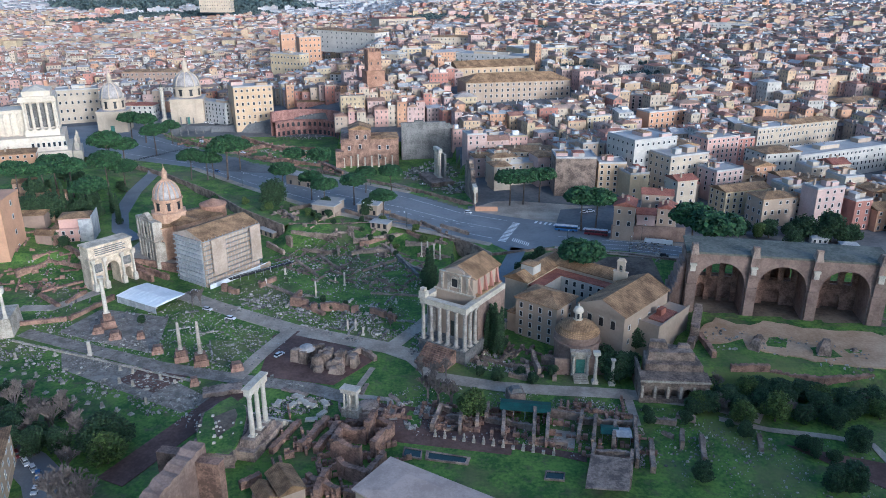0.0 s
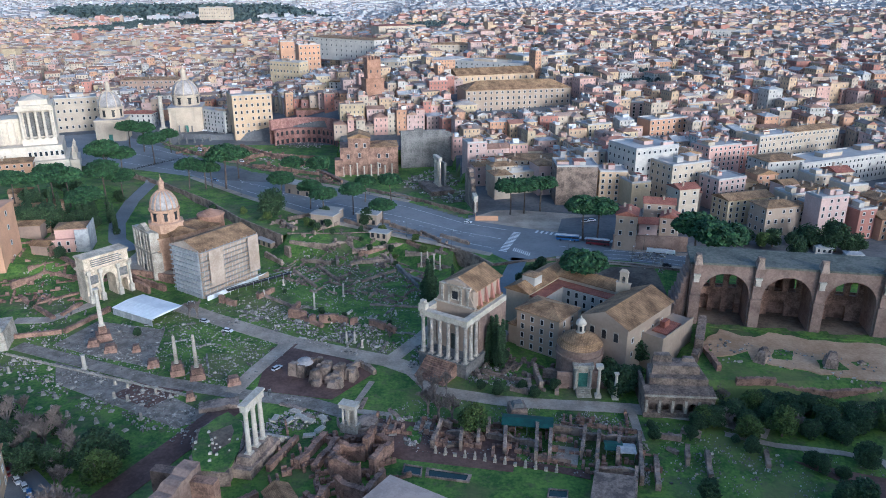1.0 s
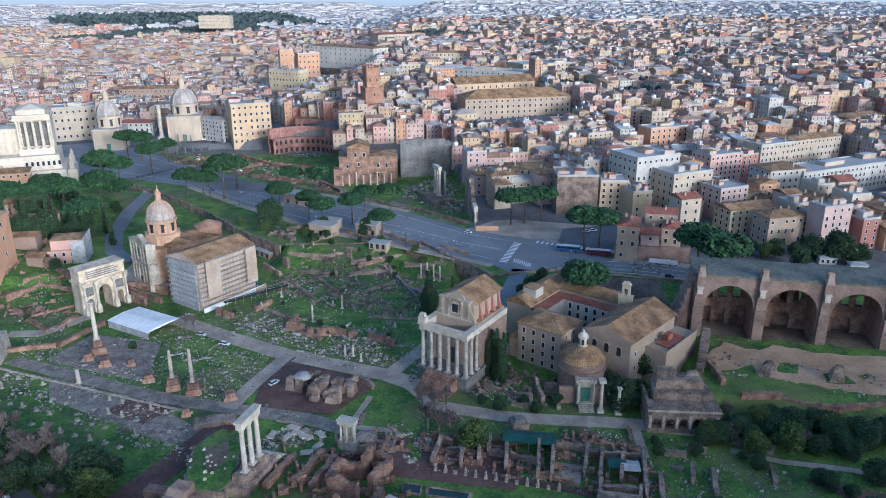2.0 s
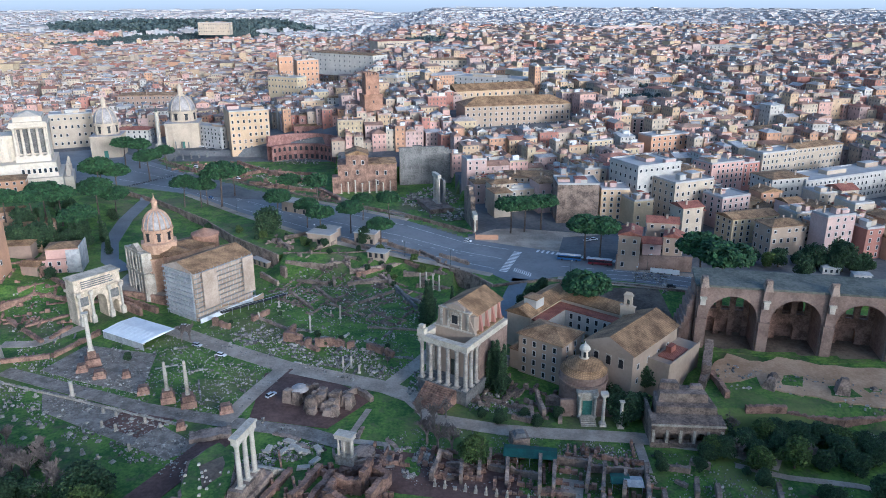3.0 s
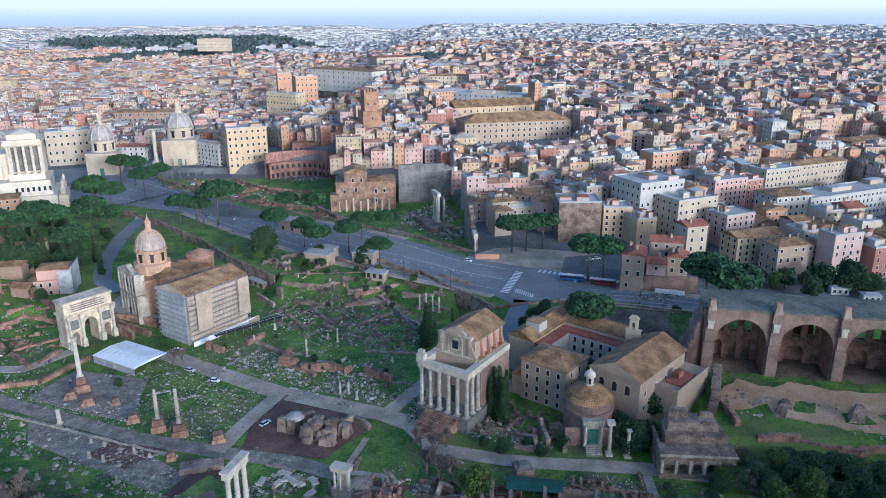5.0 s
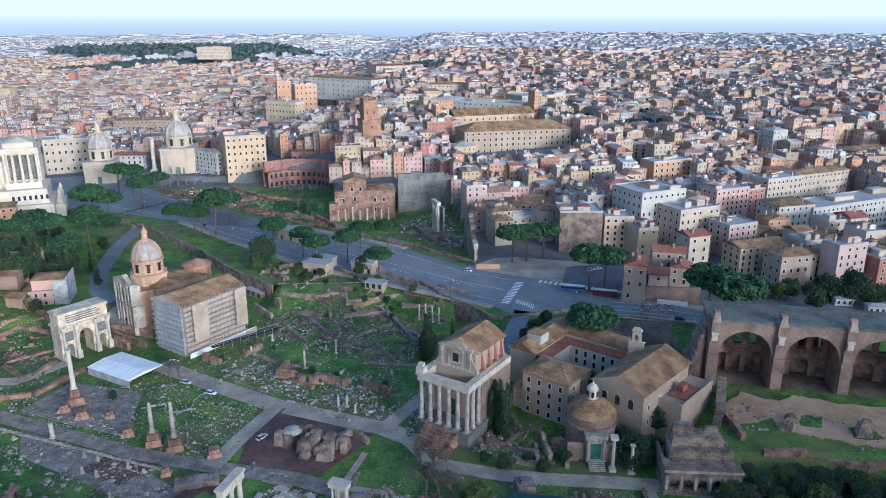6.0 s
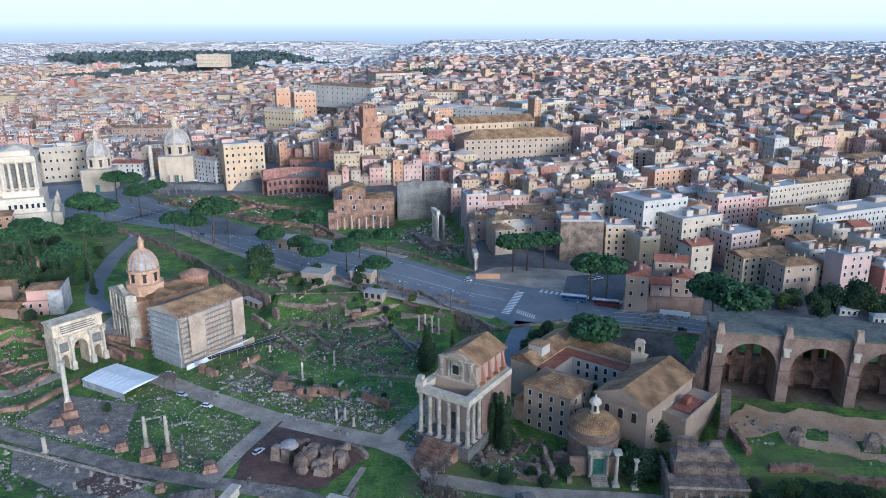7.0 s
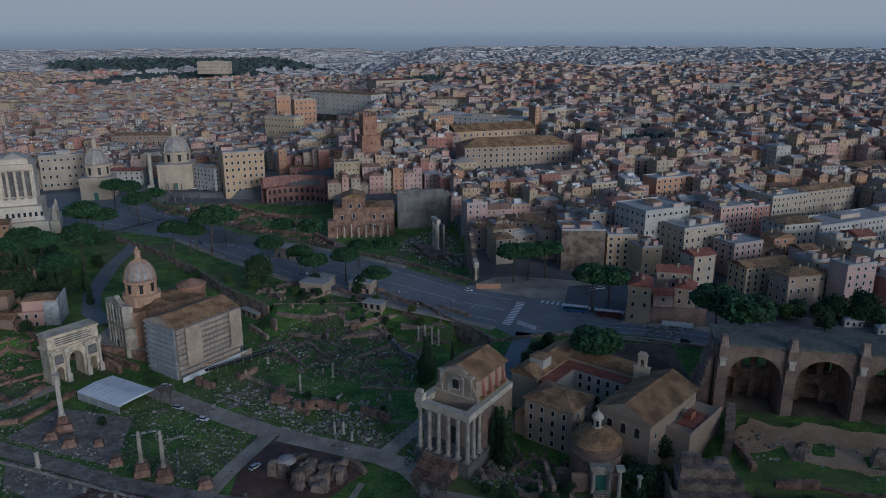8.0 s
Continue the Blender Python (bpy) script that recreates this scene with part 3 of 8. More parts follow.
def window_mesh(w, h):
    """A framed window with sill and dark panes, on the wall plane y = 0, facing -y."""
    if (w, h) not in PANES:
        o, i = (-w / 2 - .2, w / 2 + .2, -.16, h + .26), (-w / 2, w / 2, 0, h)
        vs = [(q[e], y, q[f]) for q, y in ((o, .03), (o, -.14), (i, -.14), (i, .0)) for e, f in ((0, 2), (1, 2), (1, 3), (0, 3))]
        fs = [(r * 4 + j, r * 4 + (j + 1) % 4, r * 4 + 4 + (j + 1) % 4, r * 4 + 4 + j) for r in range(3) for j in range(4)]
        s = Shape().add(vs, fs + [(12, 13, 14, 15)])
        s.k[-1] = 1
        PANES[w, h] = s.mesh("window", ["frame", "pane"])
    return PANES[w, h]


def facade(parent, w, d, h, z0, storeys, sides="SEW", gap=3.4, size=(1.3, 2.1), skip=0.0):
    """Rows of windows on the chosen sides of a block centred on its base."""
    fl = h / storeys
    for s in sides:
        run = w if s in "SN" else d
        n = max(1, int((run - 1.6) / gap))
        for k in range(storeys):
            for i in range(n):
                if skip and random.random() < skip:
                    continue
                u = (i - (n - 1) / 2) * run / n
                hh = size[1] if k < storeys - 1 or storeys < 3 else size[1] * 0.75
                z = z0 + k * fl + (fl - hh) * 0.5
                m = {"S": pose(u, -d / 2 - .01, z), "N": pose(u, d / 2 + .01, z, 0, 0, 180), "E": pose(w / 2 + .01, u, z, 0, 0, 90), "W": pose(-w / 2 - .01, u, z, 0, 0, -90)}[s]
                part("window", window_mesh(size[0], round(hh, 2)), None, parent, m=m)


ROOFS = []   # footprints kept clear of the generated town


def house(x, y, w, d, turn, zb, h, wall, roof="hip", storeys=4, name="house", label="", sides="SEW", gap=3.6, rise=2.2, size=(1.3, 2.0), skip=0.06, tile="tile", group="town houses"):
    ROOFS.append((x, y, max(w, d) * 0.6))
    e = thing(name, pose(x, y, zb, 0, 0, turn), (label + " with rows of framed windows" if 0 < len(label.split()) < 5 else label) or f"{wall} plastered {storeys}-storey town house with rows of windows", "building", group)
    s = Shape().box(-w / 2, -d / 2, -4, w / 2, d / 2, h)
    s.box(-w / 2 - .25, -d / 2 - .25, h - .9, w / 2 + .25, d / 2 + .25, h - .45).box(-w / 2 - .12, -d / 2 - .12, h * .24, w / 2 + .12, d / 2 + .12, h * .24 + .35)
    part("wall", s, wall, e)
    if roof == "hip":
        part("roof", Shape().hip(-w / 2, -d / 2, w / 2, d / 2, h, rise, 0.7), tile, e, "weathered tiled roof")
    elif roof in ("gx", "gy"):
        part("roof", Shape().gable(-w / 2, -d / 2, w / 2, d / 2, h, rise, 0.6, roof[1]), tile, e, "weathered tiled roof")
    else:
        s = Shape().box(-w / 2 + .1, -d / 2 + .1, h - .1, w / 2 - .1, d / 2 - .1, h + .25)
        for a in ((-w / 2, -d / 2, w / 2, -d / 2 + .4), (-w / 2, d / 2 - .4, w / 2, d / 2), (-w / 2, -d / 2 + .4, -w / 2 + .4, d / 2 - .4), (w / 2 - .4, -d / 2 + .4, w / 2, d / 2 - .4)):
            s.box(a[0], a[1], h, a[2], a[3], h + 1.1)
        part("roof", s, "greyish", e, "flat roof terrace with parapet")
        r = random.Random(int(x * 7 + y * 13))
        for i in range(r.randint(2, 4)):
            cw, cd, ch = r.uniform(2.5, w * .35), r.uniform(2.5, d * .4), r.uniform(2, 3.6)
            cx, cy = r.uniform(-w / 2 + cw * .6, w / 2 - cw * .6), r.uniform(-d / 2 + cd * .6, d / 2 - cd * .6)
            s2 = Shape().box(cx - cw / 2, cy - cd / 2, h + .2, cx + cw / 2, cy + cd / 2, h + ch).hip(cx - cw / 2, cy - cd / 2, cx + cw / 2, cy + cd / 2, h + ch, .5, .2, 1)
            part("roof_hut", s2, [r.choice(("whiteish", "rose", "cream", "tan")), r.choice(("tile", "greyish", "redtile"))], e)
    r = random.Random(int(x * 3 + y * 5))
    for i in range(r.randint(1, 3)):
        cx, cy = r.uniform(-w * .35, w * .35), r.uniform(-d * .35, d * .35)
        part("chimney", Shape().box(cx - .5, cy - .4, h, cx + .5, cy + .4, h + rise + 1.2).box(cx - .6, cy - .5, h + rise + 1.2, cx + .6, cy + .5, h + rise + 1.4), "tan", e)
    facade(e, w, d, h, 0, storeys, sides, gap, size, skip)
    return e


def column(sh, x, y, z, hgt, r, seg=12, k=0):
    """A column with base, tapering shaft and capital."""
    sh.box(x - r * 1.45, y - r * 1.45, z, x + r * 1.45, y + r * 1.45, z + r * .5, k)
    sh.lathe([(r * 1.35, z + r * .5), (r * 1.35, z + r * .8), (r * 1.05, z + r), (r, z + hgt * .35), (r * .86, z + hgt - r * 2.2), (r * .9, z + hgt - r * 2.1), (r * 1.0, z + hgt - r * 1.6), (r * 1.35, z + hgt - r * .35)], seg, x, y, k)
    return sh.box(x - r * 1.4, y - r * 1.4, z + hgt - r * .35, x + r * 1.4, y + r * 1.4, z + hgt, k)


# ---- the triumphal arch ----
ar = thing("triumphal_arch", pose(-154.6, 70.5, 0, 0, 0, 52) @ Matrix.Diagonal((.86, 1.0, 1, 1)), "pale marble triumphal arch with three openings and columns", "arch")
s = Shape().sliced(arch_profile(-12.5, 12.5, [(-8.2, 1.6, 5.6), (0, 3.4, 8.6), (8.2, 1.6, 5.6)]), 14.6, 1.0, 9.0)
part("pier", s, "archstone", ar)
s = Shape().box(-13.1, 0.3, 14.6, 13.1, 9.7, 15.5).box(-12.2, 1.2, 15.5, 12.2, 8.8, 20.4).box(-12.7, .7, 20.4, 12.7, 9.3, 21.2)
part("attic", s, "archstone", ar, "attic storey with a long inscription panel")
for k in range(4):
    part("inscription_line", Shape().box(-8.6, 1.12, 16.4 + k * .95, 8.4 - (k % 2) * 1.2, 1.21, 16.95 + k * .95), "grey", ar, "worn inscription line as a plain bar")
for x in (-11.2, -4.9, 4.9, 11.2):
    s = Shape().box(x - 1.1, -.9, 0, x + 1.1, 1.0, 3.4)
    column(s, x, 0, 3.4, 10.2, .62)
    s.box(x - 1, -.9, 13.6, x + 1, 1.0, 15.3)
    part("column", s, "marble", ar)
for x in (-8.2, 8.2):
    part("relief_panel", Shape().box(x - 2.2, .8, 8.6, x + 2.2, 1.02, 12.6).box(x - 2.0, .72, 9.0, x + 2.0, .8, 10.4).box(x - 2.0, .72, 10.8, x + 2.0, .8, 12.3), "grey", ar, "worn carved relief")


# ---- the council house under scaffolding ----
cu = thing("council_house", pose(-101.5, 82, 1.2, 0, 0, 56), "tall brick hall wrapped in scaffolding and pale netting", "building")
part("wall", Shape().box(-17, 0, -2, 15, 20, 22), "net", cu, "beige netted side wall")
part("roof", Shape().gable(-17, 0, 15, 20, 22, 3.6, .8, "x", 0, 1), ["tile", "net"], cu, "brown tiled gable roof")
part("sheeting", Shape().box(-17.9, 1, -1, -17.2, 19.4, 21.5), "sheet", cu, "grey scaffold sheeting")
for i in range(17):
    part("scaffold_pole", Shape().tube((-17 + i * 2, -1.5, -1), (-17 + i * 2, -1.5, 22.8), .075, .075), "steel", cu)
for i in range(6):
    part("scaffold_pole", Shape().tube((-18.4, i * 3.9, -1), (-18.4, i * 3.9, 23), .075, .075), "steel", cu)
for k in range(10):
    part("scaffold_deck", Shape().box(-18.2, -1.7, k * 2.3 + 1, 15.5, -.9, k * 2.3 + 1.1), "steel", cu)
    part("scaffold_deck", Shape().box(-18.9, -.3, k * 2.3 + 1, -17.9, 20, k * 2.3 + 1.14), "steel", cu)
for a, b in ((-14, -6), (9, 15.3)):
    part("sheeting", Shape().box(a, -1.9, 4, b, -1.75, 21.8), "net", cu, "hanging scaffold sheet")
single("site_hoarding", Shape().box(-18, -3, 0, 18, -2.7, 2.2), "whitepaint", pose(-101.5, 82, 0.2, 0, 0, 56), "white building-site hoarding along the hall", "fence")


# ---- domed church ----
def dome(parent, z, r, drum, hgt, mats=("cream", "lead"), ribs=12, lantern=True, cx=0, cy=0):
    """Drum with windows, ribbed dome and lantern as parts."""
    part("drum", Shape().lathe([(r, z), (r, z + drum * .86), (r * 1.1, z + drum * .88), (r * 1.1, z + drum), (r * .98, z + drum)], 24, cx, cy), mats[0], parent)
    zd = z + drum
    prof = [(r * .98 * math.cos(a), zd + hgt * math.sin(a)) for a in [i * 1.40 / 9 for i in range(10)]]
    d = part("dome_shell", Shape().lathe(prof, 32, cx, cy), mats[1], parent, "ribbed lead-grey dome", smooth=True)
    for i in range(ribs):
        a = 2 * math.pi * i / ribs
        s = Shape()
        for p, q in zip(prof, prof[1:]):
            s.tube((cx + p[0] * math.cos(a), cy + p[0] * math.sin(a), p[1]), (cx + q[0] * math.cos(a), cy + q[0] * math.sin(a), q[1]), r * .055, r * .05, 5)
        part("rib", s, mats[0], d)
    for i in range(8):
        a = 2 * math.pi * (i + .5) / 8
        w = Shape().box(-r * .11, -.12, 0, r * .11, .1, drum * .5).box(-r * .16, -.2, drum * .5, r * .16, .1, drum * .58)
        part("window", w, "dark", parent, m=Matrix.Translation((cx + r * math.cos(a), cy + r * math.sin(a), z + drum * .2)) @ pose(0, 0, 0, 0, 0, math.degrees(a) + 90))
        b = 2 * math.pi * i / 8
        part("pilaster", Shape().box(-r * .09, -.35, 0, r * .09, .2, drum * .86), mats[0], parent, m=Matrix.Translation((cx + r * math.cos(b), cy + r * math.sin(b), z)) @ pose(0, 0, 0, 0, 0, math.degrees(b) + 90))
    if lantern:
        zt = prof[-1][1]
        q = r * .2
        part("lantern", Shape().lathe([(q * 1.3, zt - .3), (q * 1.3, zt + q * .5), (q, zt + q * .6), (q, zt + q * 2.6), (q * 1.25, zt + q * 2.7), (q * 1.1, zt + q * 3.1), (q * .5, zt + q * 4), (q * .15, zt + q * 4.6), (.08, zt + q * 6)], 12, cx, cy), mats[0], parent)


lu = thing("domed_church", pose(-139, 104, 4, 0, 0, 46), "tan baroque church with ribbed dome and pale stone front", "church")
s = Shape().box(-9, -9, -4, 24, 10, 17).box(-3, -13, -4, 9, 14, 18).box(-11, -8, -4, -9, 8.5, 11)
part("wall", s, "sandstone", lu)
part("roof", Shape().hip(-9, -9, 24, 10, 17, 2.5, .5).hip(-3, -13, 9, 14, 18, 2.5, .5), "tile", lu, "tiled roofs round the dome")
s = Shape().box(-13, -10, -3, -8.5, 9, 10).box(-13.6, -10.6, 10, -10.3, 9.6, 11).box(-12.8, -9, 11, -8.5, 8, 20).box(-13.4, -9.6, 20, -10.3, 8.6, 21)
s.add([(-12.8, -6, 21), (-12.8, 5, 21), (-12.8, -.5, 24), (-10.5, -6, 21), (-10.5, 5, 21), (-10.5, -.5, 24)], [(0, 1, 2), (3, 5, 4), (0, 2, 5, 3), (1, 4, 5, 2)])
part("front", s, "travertine", lu, "pale curved two-storey stone front")
for y in (-9, -5.5, -2.5, 1.5, 4.5, 8):
    for z0, z1 in ((-3, 10), (11, 20)):
        part("pilaster", Shape().box(-13.5, y - .5, z0, -12.9, y + .5, z1), "travertine", lu)
part("door", Shape().box(-13.3, -1.7, -3, -12.9, .7, 3), "dark", lu)
part("window", Shape().box(-13.05, -1.6, 13, -12.7, .6, 17), "dark", lu)
for x in (2, 6, 14, 20):
    for z in (2, 9):
        part("window", window_mesh(1.3, 2.4), None, lu, m=pose(x, -13.02 if x < 9 else -9.02, z))
part("dome_base", Shape().lathe([(8.4, 14), (8.4, 21.4), (8.8, 21.6), (8.8, 22.4), (6.8, 23)], 8), "sandstone", lu, "eight-sided tan base below the drum")
dome(lu, 22.4, 6.7, 6.8, 8.8, ("sandstone", "lead"), 14)
part("apse", Shape().lathe([(6.5, -4), (6.5, 20), (7, 20), (7, 20.8), (.2, 23.5)], 14, 24, 0, 0), "towerbrick", lu, "orange apse with tiled half roof")


# ---- the temple with a church inside ----
ta = thing("temple_church", pose(-1.7, 2.2, 0, 0, 0, -33), "ancient columned temple with a baroque church built inside", "church")
part("podium", Shape().box(-10.5, 0, -.5, 10.5, 34, 5.4).box(-10.8, -.3, 5.0, 10.8, 33, 5.6), "grey", ta)
for i in range(12):
    part("stair_step", Shape().box(-6.5, -9 + i * .75, -.5, 6.5, -8.25 + i * .75, .45 * (i + 1)), "brick", ta, "brick stair step")
for i in range(6):
    part("column", column(Shape(), -9.3 + i * 3.72, 1.4, 5.6, 15.0, .78, 14), "weathered", ta)
for sx in (-9.3, 9.3):
    for y in (5.1, 8.8):
        part("column", column(Shape(), sx, y, 5.6, 15.0, .78, 14), "weathered", ta)
s = Shape().box(-10.3, .5, 20.6, 10.3, 2.3, 22.4).box(-10.7, 0, 22.4, 10.7, 2.6, 23.1)
for sx in (-9.3, 9.3):
    part("side_entablature", Shape().box(sx - .95, 2.3, 20.6, sx + .95, 30, 22.4).box(sx - 1.3, 2.6, 22.4, sx + 1.3, 29.4, 23.1), "marble", ta, "weathered marble side entablature")
s.box(-10.6, .2, 23.1, -7.6, 2.5, 25.4).box(-10.2, .6, 25.4, -8.2, 2.2, 26.6)
part("entablature", s, "marble", ta, "white marble entablature with a broken corner")
part("cella_wall", Shape().box(-9.6, 10.4, 5.4, 9.6, 31, 20.4), "pinkbrick", ta, "weathered stone walls of the cella")
part("church_wall", Shape().box(-7.6, 9.4, 5.4, 7.6, 29, 30.5).box(-9.0, 10.0, 5.4, 9.0, 29, 23.5), "tan", ta)
part("roof", Shape().gable(-7.8, 11, 7.8, 29.5, 30.4, 4.2, .5, "y", 0, 1).box(7.6, 11, 23.5, 9.2, 29, 24.1), ["tile", "tan"], ta, "brown tiled gable roof")
s = Shape().box(-8.2, 8.8, 5.4, 8.2, 10.0, 23.6).box(-8.6, 8.4, 23.6, 8.6, 10.2, 24.6).box(-6.2, 8.9, 24.6, 6.2, 10, 31.2).box(-6.6, 8.6, 31.2, 6.6, 10.2, 32)
arc = [(4.0 * math.cos(a), 32 + 1.9 * math.sin(a)) for a in [math.pi * i / 12 for i in range(13)]]
s.add([(x, 8.8, z) for x, z in arc] + [(x, 10, z) for x, z in arc], [tuple(range(12, -1, -1)), tuple(range(13, 26))] + [(i, i + 1, i + 14, i + 13) for i in range(12)])
for sx in (-1, 1):
    s.add([(sx * 6.2, 8.9, 24.6), (sx * 8.4, 8.9, 24.6), (sx * 6.2, 8.9, 29), (sx * 6.2, 10, 24.6), (sx * 8.4, 10, 24.6), (sx * 6.2, 10, 29)], [(0, 1, 2), (3, 5, 4), (1, 4, 5, 2)])
part("front", s, "tan", ta, "tan plastered baroque front with curved gable")
part("door", Shape().box(-1.5, 8.6, 5.5, 1.5, 8.9, 12), "bronze", ta, "tall dark door")
part("window", Shape().box(-1.6, 8.62, 26, 1.6, 8.8, 26.4).box(-1.2, 8.7, 26.4, 1.2, 8.95, 29.6, 1).box(-1.6, 8.62, 29.6, 1.6, 8.8, 30.1), ["travertine", "dark"], ta)
for x in (-5.6, -2.6, 2.6, 5.6):
    part("pilaster", Shape().box(x - .45, 8.55, 24.7, x + .45, 8.9, 31.1).box(x - .6, 8.45, 30.6, x + .6, 8.9, 31.2), "travertine", ta)
part("cornice", Shape().box(-8.9, 8.1, 24.2, 8.9, 8.8, 24.7).box(-6.9, 8.3, 31.6, 6.9, 8.9, 32.1), "travertine", ta, "pale stone cornice")
for sx in (-1, 1):
    part("window_frame", Shape().box(sx * 1.55 - .22, 8.5, 26, sx * 1.55 + .22, 8.8, 30.2), "travertine", ta)
part("window_frame", Shape().add([(-2.1, 8.5, 30.2), (2.1, 8.5, 30.2), (0, 8.5, 31.3), (-2.1, 8.9, 30.2), (2.1, 8.9, 30.2), (0, 8.9, 31.3)], [(0, 1, 2), (5, 4, 3), (0, 2, 5, 3), (1, 4, 5, 2), (0, 3, 4, 1)]), "travertine", ta, "small stone window gable")
for y in (13.5, 18, 22.5, 27):
    s = Shape().add([(7.6, y - .5, 24), (7.6, y + .5, 24), (9.2, y + .5, 24), (9.2, y - .5, 24), (7.6, y - .5, 30), (7.6, y + .5, 30), (8.0, y + .5, 30), (8.0, y - .5, 30)], [(0, 1, 2, 3), (4, 7, 6, 5), (3, 2, 6, 7), (0, 3, 7, 4), (1, 5, 6, 2)])
    part("buttress", s, "rust", ta, "red-brown buttress")


# ---- round temple, convent and basilica church ----
ro = thing("round_temple", pose(48.5, -1, 1.2), "round brick temple with tiled cone roof and small lantern", "temple")
part("wall", Shape().lathe([(8.2, -2), (8.2, 9.0), (8.7, 9.2), (8.7, 10), (8.0, 10), (8.0, 12), (8.4, 12.2), (8.4, 12.8), (7.8, 12.8)], 28), "pinkbrick", ro)
part("roof", Shape().lathe([(8.3, 12.7), (8.3, 12.9), (7.0, 14.2), (6.9, 14.2), (6.7, 14.9), (1.9, 17.2)], 28), "tile", ro, "stepped cone of brown tiles")
part("lantern", Shape().lathe([(1.9, 16.8), (1.7, 17.4), (1.7, 20.2), (2.0, 20.4), (1.9, 21), (1.3, 21.9), (.4, 22.5), (.1, 23.6)], 14), "white", ro, "white lantern with grey cap")
for i in range(6):
    a = radians(60 * i + 20)
    part("lantern_opening", Shape().box(-.4, -.1, 0, .4, .1, 2), "dark", ro, m=Matrix.Translation((1.68 * math.cos(a), 1.68 * math.sin(a), 18)) @ pose(0, 0, 0, 0, 0, math.degrees(a) + 90))
s = Shape().box(-3.2, -10.2, -1, 3.2, -7.4, 8.0).box(-3.6, -10.8, 8, 3.6, -7.4, 9.2)
part("porch", s, "travertine", ro, "stone porch with side columns")
for sx in (-2.6, 2.6):
    part("column", column(Shape(), sx, -10.8, .2, 7.8, .45), "marble", ro)
part("door", Shape().box(-1.6, -10.4, .2, 1.6, -10.15, 6), "greendoor", ro, "green bronze door")
for i in range(6):
    part("stair_step", Shape().box(-2.6, -15.2 + i * .7, -1.5, 2.6, -14.5 + i * .7 + (i == 5) * .8, -.9 + .3 * i), "travertine", ro)
for sx in (-1, 1):
    part("wing_wall", Shape().box(sx * 3.4, -9, -1, sx * 9, -8, 5.5).box(sx * 4.5, -9.2, 0, sx * 7, -9, 4), "pinkbrick", ro)
for x, y, h in ((53.2, -15.5, 10.5), (59.0, -16.6, 9)):
    s = column(Shape(), 0, 0, 1.2, h, .6).box(-1.1, -1.1, -.5, 1.1, 1.1, 1.2)
    if h > 10:
        s.box(-1.2, -1.2, 1.2 + h, 1.2, 1.2, 2.3 + h)
    single("standing_column", s, "marble", pose(x, y, 0), "lone ancient column on a stone base", "column", "lone columns")

cv = thing("convent", pose(34.6, 14.2, 2, 0, 0, -38), "grey plastered convent wing with small square windows", "building")
part("wall", Shape().box(-9, 0, -3, 9.5, 15, 16), "tan", cv)
part("roof", Shape().hip(-9, 0, 9.5, 15, 16, 3.0, .8), "tile", cv, "brown tiled hip roof")
for k in range(4):
    for i in range(4):
        part("window", window_mesh(1.2, 2.0), None, cv, m=pose(-6.4 + i * 4.3, -.01, .8 + k * 3.8))
    for i in range(2):
        part("window", window_mesh(1.2, 2.0), None, cv, m=pose(9.51, 4 + i * 6, .8 + k * 3.8, 0, 0, 90))
part("annex", Shape().box(-13.5, 1, -3, -9, 9, 8).hip(-13.5, 1, -9, 9, 8, 1.6, .4, 1), ["tan", "tile"], cv, "low curved annex")
cw = thing("convent", pose(48, 40, 3, 0, 0, -38), "convent range with white courtyard walls and tiled roof", "building")
part("wall", Shape().box(-20, -12, -3, -9, 22, 14).box(-9, 12, -3, 18, 22, 14.5), "cream", cw)
part("roof", Shape().gable(-20, -12, -9, 22, 14, 3, .7, "y").gable(-9, 12, 18, 22, 14.5, 3, .7, "x"), "tile", cw, "long brown tiled roofs")
part("terrace", Shape().box(-9, -11, 12.4, -3.5, 11.8, 12.9).box(-3.5, 6.5, 12.4, 18, 11.8, 12.9), "redtile", cw, "red tiled roof terrace")
s = Shape().sliced(arch_profile(-3.5, 18, [(-.6, 1.3, 3), (3.2, 1.3, 3), (7, 1.3, 3), (10.8, 1.3, 3), (14.6, 1.3, 3)]), 12.4, 6.5, 7)
part("courtyard_wall", s, "whiteish", cw, "white courtyard arcade wall")
part("courtyard_wall", Shape().box(-4, -11, -3, -3.5, 6.5, 12.4), "whiteish", cw)
for k in range(2):
    for i in range(5):
        part("window", window_mesh(1.3, 2.2), None, cw, m=pose(-.6 + i * 3.8, 6.48, 5.6 + k * 3.6))
part("roof_hut", Shape().box(-16, -6, 15, -10, 0, 19).hip(-16, -6, -10, 0, 19, .8, .3, 1), ["whiteish", "tile"], cw, "white roof pavilion")

